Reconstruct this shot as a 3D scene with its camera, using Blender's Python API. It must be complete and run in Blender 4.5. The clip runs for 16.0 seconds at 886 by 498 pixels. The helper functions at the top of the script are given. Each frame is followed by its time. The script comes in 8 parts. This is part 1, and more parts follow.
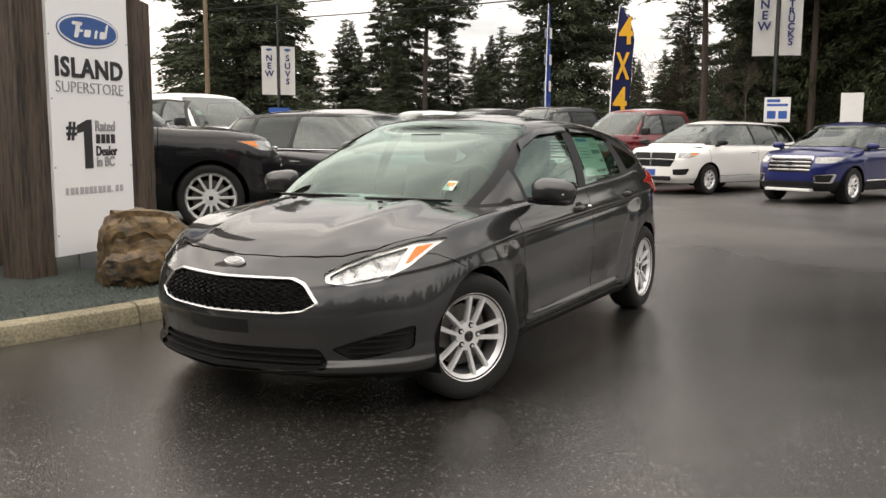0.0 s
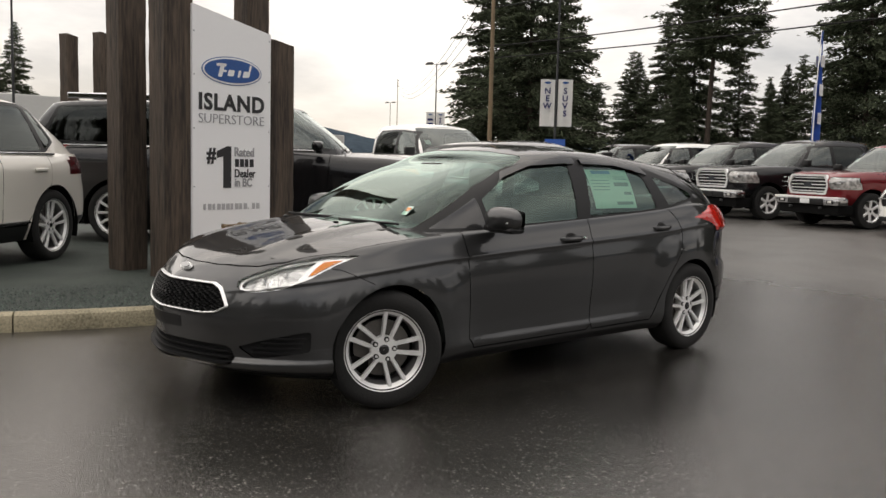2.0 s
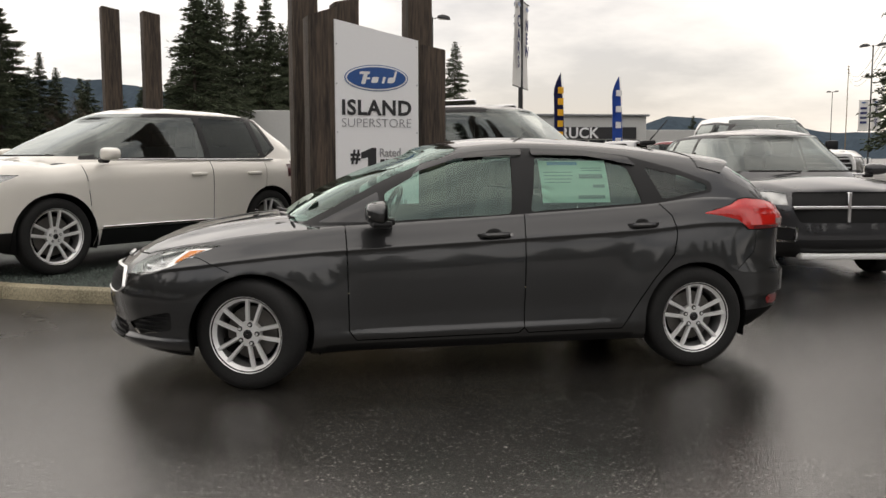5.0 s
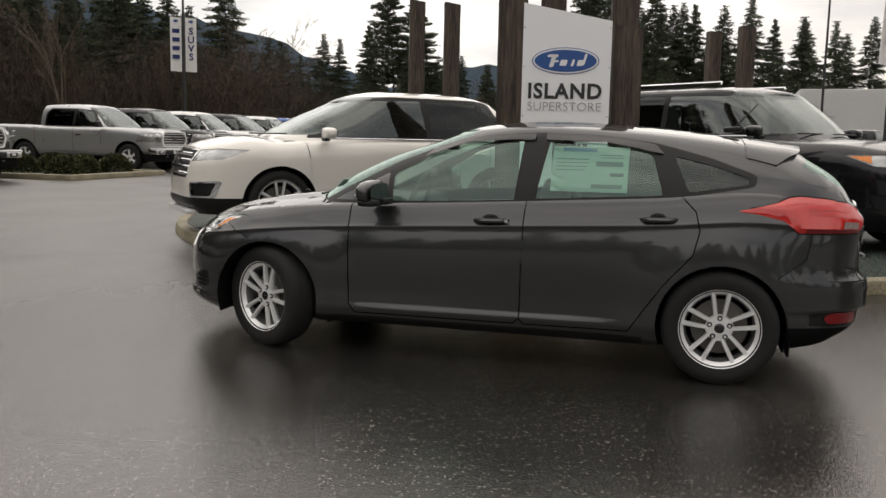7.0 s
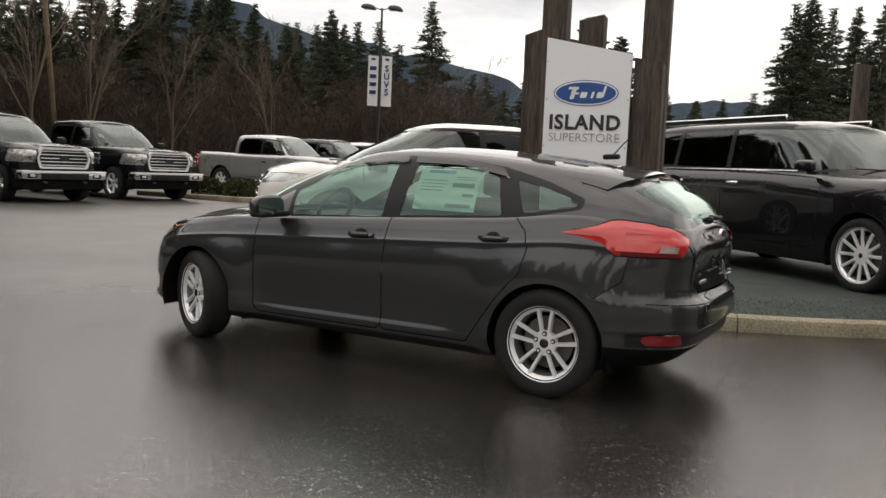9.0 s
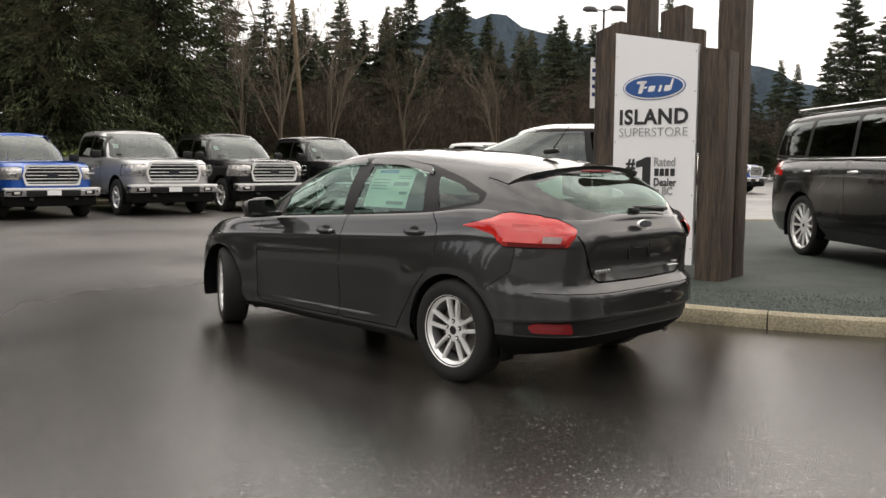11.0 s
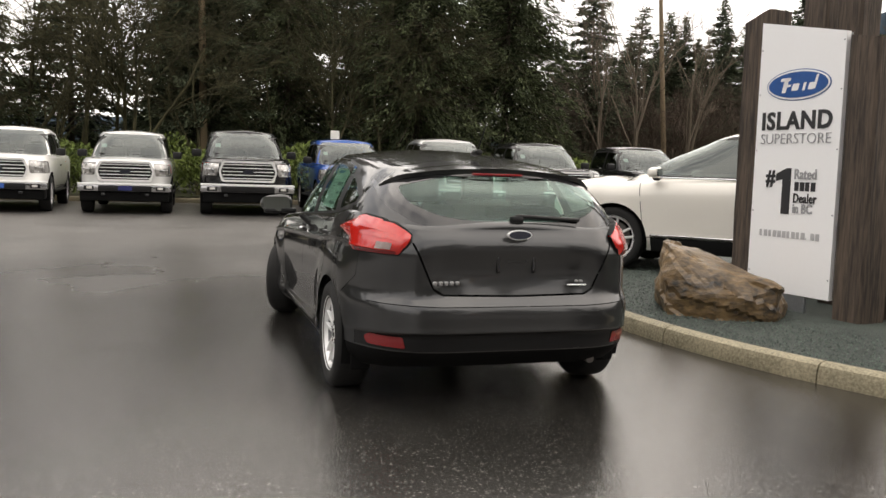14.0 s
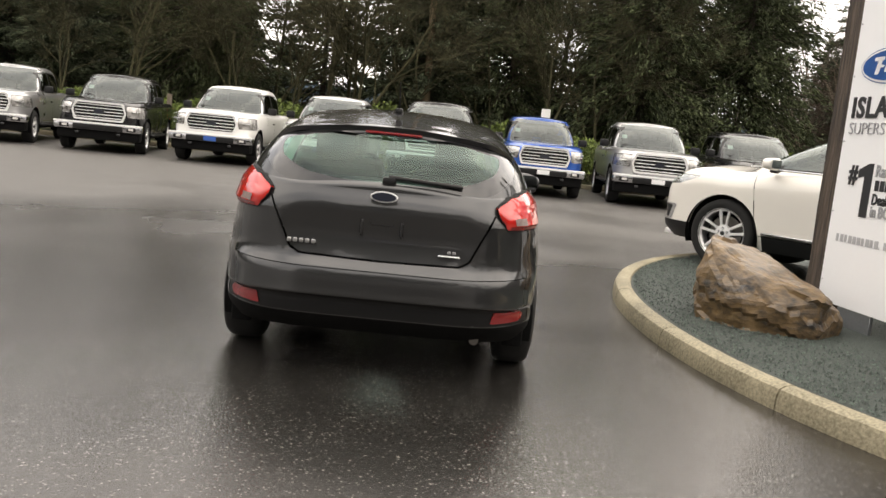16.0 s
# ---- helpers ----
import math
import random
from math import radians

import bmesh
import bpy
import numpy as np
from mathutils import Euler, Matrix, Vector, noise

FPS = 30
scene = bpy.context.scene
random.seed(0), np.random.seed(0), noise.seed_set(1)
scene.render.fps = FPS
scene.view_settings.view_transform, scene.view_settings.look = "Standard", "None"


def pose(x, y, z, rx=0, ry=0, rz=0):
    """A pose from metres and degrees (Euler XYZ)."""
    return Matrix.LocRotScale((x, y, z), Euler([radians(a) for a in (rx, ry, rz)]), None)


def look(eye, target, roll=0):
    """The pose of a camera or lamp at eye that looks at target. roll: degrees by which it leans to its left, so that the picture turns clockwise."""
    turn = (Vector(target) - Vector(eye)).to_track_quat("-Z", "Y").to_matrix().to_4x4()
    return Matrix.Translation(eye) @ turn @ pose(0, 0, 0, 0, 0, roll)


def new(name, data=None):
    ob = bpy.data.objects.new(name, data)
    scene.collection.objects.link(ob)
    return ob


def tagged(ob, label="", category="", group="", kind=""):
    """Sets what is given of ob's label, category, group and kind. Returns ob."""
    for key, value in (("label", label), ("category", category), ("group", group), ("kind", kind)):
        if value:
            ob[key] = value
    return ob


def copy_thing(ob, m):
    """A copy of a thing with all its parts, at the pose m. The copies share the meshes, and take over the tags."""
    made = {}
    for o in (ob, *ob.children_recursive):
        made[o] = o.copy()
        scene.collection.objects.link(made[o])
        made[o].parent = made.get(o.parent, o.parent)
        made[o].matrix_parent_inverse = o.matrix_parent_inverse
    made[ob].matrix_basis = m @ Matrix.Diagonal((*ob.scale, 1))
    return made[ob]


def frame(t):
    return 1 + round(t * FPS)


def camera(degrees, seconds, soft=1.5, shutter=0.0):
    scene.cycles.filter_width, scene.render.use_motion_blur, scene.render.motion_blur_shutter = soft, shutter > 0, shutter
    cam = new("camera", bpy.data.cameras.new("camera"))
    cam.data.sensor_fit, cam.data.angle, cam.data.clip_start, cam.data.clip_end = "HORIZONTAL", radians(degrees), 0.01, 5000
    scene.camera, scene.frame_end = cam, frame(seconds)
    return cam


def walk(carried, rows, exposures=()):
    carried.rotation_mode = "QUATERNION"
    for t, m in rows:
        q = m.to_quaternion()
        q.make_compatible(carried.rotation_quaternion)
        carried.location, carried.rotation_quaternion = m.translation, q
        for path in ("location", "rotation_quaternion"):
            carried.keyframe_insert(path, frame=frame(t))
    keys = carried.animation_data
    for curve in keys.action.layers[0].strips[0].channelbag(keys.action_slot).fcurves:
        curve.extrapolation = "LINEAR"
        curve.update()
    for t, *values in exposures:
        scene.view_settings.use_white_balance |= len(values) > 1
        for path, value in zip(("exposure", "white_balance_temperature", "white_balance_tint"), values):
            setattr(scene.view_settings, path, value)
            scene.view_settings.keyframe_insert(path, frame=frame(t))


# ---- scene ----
cam = camera(54.5, 16.0)
PATH = [
    (0, (4.92, 2.75, 1.257), (3.204, 1.755, 1.0), 0.3),
    (0.5, (4.764, 3.21, 1.27), (3.142, 2.071, 1.0), 1.1),
    (1, (4.527, 3.615, 1.268), (3.011, 2.34, 0.998), 1.6),
    (1.5, (4.271, 4.012, 1.283), (2.848, 2.618, 1.106), 2.3),
    (2, (3.949, 4.358, 1.271), (2.666, 2.837, 1.075), 1.5),
    (2.5, (3.582, 4.687, 1.269), (2.434, 3.064, 1.049), 1.6),
    (3, (3.147, 4.964, 1.258), (2.159, 3.242, 1.013), 1.6),
    (3.5, (2.696, 5.183, 1.259), (1.854, 3.389, 0.99), 1.4),
    (3.7, (2.509, 5.284, 1.265), (1.754, 3.449, 1.016), 1.5),
    (5.8, (0.314, 5.666, 1.284), (0.285, 3.678, 1.063), -0.3),
    (6, (0.074, 5.658, 1.3), (0.18, 3.675, 1.058), 0.1),
    (6.5, (-0.454, 5.615, 1.28), (-0.196, 3.643, 1.067), 1.1),
    (7, (-1.029, 5.6, 1.287), (-0.526, 3.681, 1.034), 1.2),
    (7.5, (-1.588, 5.538, 1.279), (-0.993, 3.634, 1.138), 2.3),
    (8, (-2.126, 5.501, 1.294), (-1.376, 3.655, 1.129), 2.0),
    (8.5, (-2.629, 5.416, 1.275), (-1.748, 3.627, 1.117), 1.2),
    (9, (-3.118, 5.295, 1.272), (-2.154, 3.552, 1.083), 2.4),
    (9.2, (-3.326, 5.275, 1.269), (-2.305, 3.568, 1.06), 3.2),
    (11.3, (-5.157, 4.187, 1.294), (-3.646, 2.892, 1.097), 0.4),
    (11.5, (-5.296, 4.048, 1.307), (-3.735, 2.815, 1.098), 0.8),
    (12, (-5.52, 3.608, 1.307), (-3.908, 2.447, 1.079), 1.1),
    (12.5, (-5.776, 3.16, 1.301), (-4.067, 2.138, 1.106), 0.8),
    (13, (-5.96, 2.691, 1.285), (-4.153, 1.841, 1.169), 1.2),
    (13.5, (-6.131, 2.219, 1.285), (-4.289, 1.454, 1.142), 0.7),
    (14, (-6.245, 1.732, 1.271), (-4.345, 1.131, 1.09), 1.8),
    (14.5, (-6.31, 1.239, 1.277), (-4.383, 0.739, 1.088), 1.4),
    (15, (-6.352, 0.72, 1.267), (-4.384, 0.424, 1.075), 2.3),
    (15.5, (-6.307, 0.231, 1.262), (-4.33, 0.075, 1.008), 3.5),
    (16, (-6.308, -0.251, 1.273), (-4.325, -0.28, 1.014), 5.8),
]
walk(cam, [(t, look(eye, target, roll)) for t, eye, target, roll in PATH],
     exposures=[(0, 0.76, 7450, 12), (1, 0.63, 7350, 12), (1.6, 0.26, 7250, 12), (3.5, 0.24, 7200, 12), (6.5, 0.12, 7200, 12), (7.1, 0.10, 7200, 12), (7.5, 0.22, 7200, 12), (9, 0.26, 7200, 12),
                (11.5, 0.80, 7300, 12), (12.5, 0.84, 7350, 12), (13.5, 0.84, 7350, 12), (14.5, 0.84, 7350, 12), (15, 0.98, 7400, 12), (15.5, 1.27, 7450, 12), (16, 1.17, 7500, 12)])

# ---- world, sun and exposure ----
world = bpy.data.worlds.new("overcast_sky")
scene.world = world
world.use_nodes = True
wn, wl = world.node_tree.nodes, world.node_tree.links
wn.clear()
w_out = wn.new("ShaderNodeOutputWorld")
w_bg = wn.new("ShaderNodeBackground")
w_sky = wn.new("ShaderNodeTexSky")
w_sky.sky_type, w_sky.sun_disc = "NISHITA", False
w_sky.sun_elevation, w_sky.sun_rotation = radians(32), radians(200)
w_gain = wn.new("ShaderNodeMix")
w_gain.data_type, w_gain.blend_type = "RGBA", "MULTIPLY"
w_gain.inputs[0].default_value = 1.0
w_gain.inputs[7].default_value = (0.09, 0.09, 0.09, 1)
w_co = wn.new("ShaderNodeTexCoord")
w_map = wn.new("ShaderNodeMapping")
w_map.inputs["Scale"].default_value = (1.0, 1.0, 3.2)
w_noise = wn.new("ShaderNodeTexNoise")
w_noise.inputs["Scale"].default_value, w_noise.inputs["Detail"].default_value = 2.2, 7
w_noise.inputs["Roughness"].default_value = 0.55
w_ramp = wn.new("ShaderNodeValToRGB")
w_ramp.color_ramp.elements[0].position, w_ramp.color_ramp.elements[0].color = 0.38, (0.40, 0.42, 0.46, 1)
w_ramp.color_ramp.elements[1].position, w_ramp.color_ramp.elements[1].color = 0.62, (0.86, 0.86, 0.87, 1)
w_mix = wn.new("ShaderNodeMix")
w_mix.data_type = "RGBA"
w_mix.inputs[0].default_value = 0.88
wl.new(w_sky.outputs[0], w_gain.inputs[6])
wl.new(w_co.outputs["Generated"], w_map.inputs["Vector"])
wl.new(w_map.outputs[0], w_noise.inputs["Vector"])
wl.new(w_noise.outputs[0], w_ramp.inputs[0])
wl.new(w_gain.outputs[2], w_mix.inputs[6])
wl.new(w_ramp.outputs[0], w_mix.inputs[7])
# an overcast sky is brighter overhead than at the horizon
w_sep, w_rise, w_lift = wn.new("ShaderNodeSeparateXYZ"), wn.new("ShaderNodeMapRange"), wn.new("ShaderNodeMix")
w_rise.inputs["From Min"].default_value, w_rise.inputs["From Max"].default_value = 0.0, 0.8
w_rise.inputs["To Min"].default_value, w_rise.inputs["To Max"].default_value = 0.84, 1.20
w_lift.data_type, w_lift.blend_type = "RGBA", "MULTIPLY"
w_lift.inputs[0].default_value = 1.0
wl.new(w_co.outputs["Generated"], w_sep.inputs[0])
wl.new(w_sep.outputs["Z"], w_rise.inputs["Value"])
wl.new(w_mix.outputs[2], w_lift.inputs[6])
wl.new(w_rise.outputs[0], w_lift.inputs[7])
# and brighter on the side where the hidden sun stands
w_side, w_even = wn.new("ShaderNodeMapRange"), wn.new("ShaderNodeMix")
w_side.inputs["From Min"].default_value, w_side.inputs["From Max"].default_value = -1.0, 1.0
w_side.inputs["To Min"].default_value, w_side.inputs["To Max"].default_value = 0.83, 1.17
w_even.data_type, w_even.blend_type = "RGBA", "MULTIPLY"
w_even.inputs[0].default_value = 1.0
wl.new(w_sep.outputs["X"], w_side.inputs["Value"])
wl.new(w_lift.outputs[2], w_even.inputs[6])
wl.new(w_side.outputs[0], w_even.inputs[7])
wl.new(w_even.outputs[2], w_bg.inputs[0])
w_bg.inputs[1].default_value = 1.45
wl.new(w_bg.outputs[0], w_out.inputs[0])

sun = new("sun", bpy.data.lights.new("sun", "SUN"))
sun.data.energy, sun.data.angle, sun.data.color = 1.0, radians(110), (1.0, 0.97, 0.92)
sun.matrix_world = look((0, 0, 40), (-8, 20, 0))


# ---- materials ----
def mat(name, base, rough=0.5, metal=0.0, vary=0.0, scale=6.0, bump=0.0, bump_scale=60.0, second=None, coat=0.0,
        rough_vary=0.0, stretch=(1, 1, 1), spec=0.5, emit=None, island=0.0):
    """A surface: base colour, varied towards a second one at two scales, with bump and uneven gloss."""
    m = bpy.data.materials.new(name)
    m.use_nodes = True
    n, l = m.node_tree.nodes, m.node_tree.links
    b = n["Principled BSDF"]
    b.inputs["Base Color"].default_value = (*base, 1)
    b.inputs["Roughness"].default_value, b.inputs["Metallic"].default_value = rough, metal
    b.inputs["Coat Weight"].default_value, b.inputs["Coat Roughness"].default_value = coat, 0.012
    b.inputs["Specular IOR Level"].default_value = spec
    if emit:
        b.inputs["Emission Color"].default_value, b.inputs["Emission Strength"].default_value = (*emit[:3], 1), emit[3]
    if vary or bump or rough_vary or island:
        co, mp = n.new("ShaderNodeTexCoord"), n.new("ShaderNodeMapping")
        mp.inputs["Scale"].default_value = stretch
        l.new(co.outputs["Object"], mp.inputs["Vector"])
        big, fine = n.new("ShaderNodeTexNoise"), n.new("ShaderNodeTexNoise")
        big.inputs["Scale"].default_value, fine.inputs["Scale"].default_value = scale, bump_scale
        big.inputs["Detail"].default_value = fine.inputs["Detail"].default_value = 6
        for tex in (big, fine):
            l.new(mp.outputs[0], tex.inputs["Vector"])
        both = n.new("ShaderNodeMath")
        both.operation = "MULTIPLY_ADD"
        both.inputs[1].default_value = 0.55
        l.new(fine.outputs[0], both.inputs[0])
        half = n.new("ShaderNodeMath")
        half.operation, half.inputs[1].default_value = "MULTIPLY", 0.45
        l.new(big.outputs[0], half.inputs[0])
        l.new(half.outputs[0], both.inputs[2])
        if vary:
            rng = n.new("ShaderNodeMapRange")
            rng.inputs["From Min"].default_value, rng.inputs["From Max"].default_value = 0.36, 0.64
            rng.inputs["To Max"].default_value = vary
            l.new(both.outputs[0], rng.inputs["Value"])
            mix = n.new("ShaderNodeMix")
            mix.data_type = "RGBA"
            mix.inputs[6].default_value = (*base, 1)
            mix.inputs[7].default_value = (*(second or [c * 0.5 for c in base]), 1)
            l.new(rng.outputs[0], mix.inputs[0])
            last = mix.outputs[2]
            if island:
                geo, hsv, amp = n.new("ShaderNodeNewGeometry"), n.new("ShaderNodeHueSaturation"), n.new("ShaderNodeMapRange")
                amp.inputs["To Min"].default_value, amp.inputs["To Max"].default_value = 1 - island, 1 + island
                l.new(geo.outputs["Random Per Island"], amp.inputs["Value"])
                l.new(amp.outputs[0], hsv.inputs["Value"])
                l.new(last, hsv.inputs["Color"])
                last = hsv.outputs[0]
            l.new(last, b.inputs["Base Color"])
        if rough_vary:
            rr = n.new("ShaderNodeMapRange")
            rr.inputs["From Min"].default_value, rr.inputs["From Max"].default_value = 0.35, 0.65
            rr.inputs["To Min"].default_value, rr.inputs["To Max"].default_value = rough - rough_vary, rough + rough_vary
            l.new(big.outputs[0], rr.inputs["Value"])
            l.new(rr.outputs[0], b.inputs["Roughness"])
        if bump:
            bp = n.new("ShaderNodeBump")
            bp.inputs["Strength"].default_value, bp.inputs["Distance"].default_value = bump, 0.02
            l.new(both.outputs[0], bp.inputs["Height"])
            l.new(bp.outputs[0], b.inputs["Normal"])
    return m


def paint(name, base, metal=0.35, rough=0.32, clear=0.012, edge=1.0):
    m = mat(name, base, rough, metal, vary=0.12, scale=1.5, bump_scale=900, coat=1.0, rough_vary=0.03, spec=0.2)
    m.node_tree.nodes["Principled BSDF"].inputs["Coat Roughness"].default_value = clear
    m.node_tree.nodes["Principled BSDF"].inputs["Specular Tint"].default_value = (edge, edge, edge, 1)
    return m


def glass_mat(name, tint, clear, gloss=0.08, sheen=(0.93, 1.0, 0.97)):
    """Tinted car glass: part see-through, part gloss, more of it at a slant."""
    m = bpy.data.materials.new(name)
    m.use_nodes = True
    n, l = m.node_tree.nodes, m.node_tree.links
    n.clear()
    out, mixer = n.new("ShaderNodeOutputMaterial"), n.new("ShaderNodeMixShader")
    tr, gl, lw = n.new("ShaderNodeBsdfTransparent"), n.new("ShaderNodeBsdfGlossy"), n.new("ShaderNodeLayerWeight")
    tr.inputs[0].default_value = (*[c * clear for c in tint], 1)
    gl.inputs["Color"].default_value, gl.inputs["Roughness"].default_value = (*sheen, 1), 0.015
    lw.inputs["Blend"].default_value = 0.5
    pw, rg = n.new("ShaderNodeMath"), n.new("ShaderNodeMapRange")
    pw.operation, pw.inputs[1].default_value = "POWER", 4.0
    rg.inputs["To Min"].default_value, rg.inputs["To Max"].default_value = gloss, 0.95
    l.new(lw.outputs["Facing"], pw.inputs[0])
    l.new(pw.outputs[0], rg.inputs["Value"])
    l.new(rg.outputs[0], mixer.inputs[0])
    l.new(tr.outputs[0], mixer.inputs[1])
    l.new(gl.outputs[0], mixer.inputs[2])
    l.new(mixer.outputs[0], out.inputs[0])
    return m


def asphalt_mat():
    """Wet dark asphalt: stone chips, damp sheen, drier and wetter patches, a field paled for sky sheen, oil marks."""
    m = bpy.data.materials.new("wet_asphalt")
    m.use_nodes = True
    n, l = m.node_tree.nodes, m.node_tree.links
    b = n["Principled BSDF"]
    co = n.new("ShaderNodeTexCoord")
    chips, grit, wet, stain = n.new("ShaderNodeTexVoronoi"), n.new("ShaderNodeTexNoise"), n.new("ShaderNodeTexNoise"), n.new("ShaderNodeTexNoise")
    chips.inputs["Scale"].default_value = 135
    grit.inputs["Scale"].default_value, grit.inputs["Detail"].default_value = 60, 8
    wet.inputs["Scale"].default_value, wet.inputs["Detail"].default_value = 0.33, 5
    stain.inputs["Scale"].default_value, stain.inputs["Detail"].default_value = 1.4, 6
    for tex in (chips, grit, wet, stain):
        l.new(co.outputs["Object"], tex.inputs["Vector"])
    sep = n.new("ShaderNodeSeparateColor")
    l.new(chips.outputs["Color"], sep.inputs[0])
    # one broad field: dark and glossy about the car, paler and rougher towards the row of trucks, behind and out in the
    # lot
    place, field = n.new("ShaderNodeSeparateXYZ"), n.new("ShaderNodeMapRange")
    l.new(co.outputs["Object"], place.inputs[0])
    field.inputs["From Min"].default_value, field.inputs["From Max"].default_value = -0.5, 8.5
    l.new(place.outputs["X"], field.inputs["Value"])
    patch = n.new("ShaderNodeMath")
    patch.operation, patch.inputs[1].default_value = "MULTIPLY_ADD", 1.7
    l.new(wet.outputs[0], patch.inputs[0])
    behind, both = n.new("ShaderNodeMapRange"), n.new("ShaderNodeMath")
    behind.inputs["From Min"].default_value, behind.inputs["From Max"].default_value = -2.6, -6.5
    behind.inputs["To Max"].default_value = 0.85
    l.new(place.outputs["X"], behind.inputs["Value"])
    l.new(field.outputs[0], both.inputs[0])
    l.new(behind.outputs[0], both.inputs[1])
    aside, all_three = n.new("ShaderNodeMapRange"), n.new("ShaderNodeMath")
    aside.inputs["From Min"].default_value, aside.inputs["From Max"].default_value = 3.2, 7.0
    aside.inputs["To Max"].default_value = 0.8
    l.new(place.outputs["Y"], aside.inputs["Value"])
    l.new(both.outputs[0], all_three.inputs[0])
    l.new(aside.outputs[0], all_three.inputs[1])
    l.new(all_three.outputs[0], patch.inputs[2])
    dry_sheen = n.new("ShaderNodeMapRange")
    dry_sheen.inputs["From Min"].default_value, dry_sheen.inputs["From Max"].default_value = 0.85, 2.05
    l.new(patch.outputs[0], dry_sheen.inputs["Value"])
    ramp = n.new("ShaderNodeValToRGB")
    e = ramp.color_ramp.elements
    e[0].position, e[0].color = 0.0, (0.012, 0.0118, 0.0115, 1)
    e[1].position, e[1].color = 1.0, (0.125, 0.119, 0.110, 1)
    mid = e.new(0.72)
    mid.color = (0.0205, 0.0184, 0.0160, 1)
    low = e.new(0.955)
    low.color = (0.040, 0.0385, 0.0365, 1)
    l.new(sep.outputs[0], ramp.inputs[0])
    tone = n.new("ShaderNodeMapRange")
    tone.inputs["From Min"].default_value, tone.inputs["From Max"].default_value = 0.3, 0.7
    tone.inputs["To Min"].default_value, tone.inputs["To Max"].default_value = 0.75, 1.35
    l.new(stain.outputs[0], tone.inputs["Value"])
    hsv = n.new("ShaderNodeHueSaturation")
    l.new(tone.outputs[0], hsv.inputs["Value"])
    l.new(ramp.outputs[0], hsv.inputs["Color"])
    # paler base colour stands for brighter sky sheen there, besides the drier patches
    pale = n.new("ShaderNodeMix")
    pale.data_type, pale.blend_type = "RGBA", "ADD"
    pale.inputs[7].default_value = (0.038, 0.036, 0.034, 1)
    l.new(dry_sheen.outputs[0], pale.inputs[0])
    l.new(hsv.outputs[0], pale.inputs[6])
    l.new(pale.outputs[2], b.inputs["Base Color"])
    rg = n.new("ShaderNodeMapRange")
    rg.inputs["To Min"].default_value, rg.inputs["To Max"].default_value = 0.15, 0.46
    l.new(dry_sheen.outputs[0], rg.inputs["Value"])
    l.new(rg.outputs[0], b.inputs["Roughness"])
    b.inputs["Specular IOR Level"].default_value = 1.0
    b.inputs["Specular Tint"].default_value = (1.0, 0.955, 0.90, 1)
    bp = n.new("ShaderNodeBump")
    bp.inputs["Strength"].default_value, bp.inputs["Distance"].default_value = 0.22, 0.005
    hm = n.new("ShaderNodeMath")
    hm.operation = "ADD"
    l.new(chips.outputs["Distance"], hm.inputs[0])
    l.new(grit.outputs[0], hm.inputs[1])
    l.new(hm.outputs[0], bp.inputs["Height"])
    l.new(bp.outputs[0], b.inputs["Normal"])
    return m


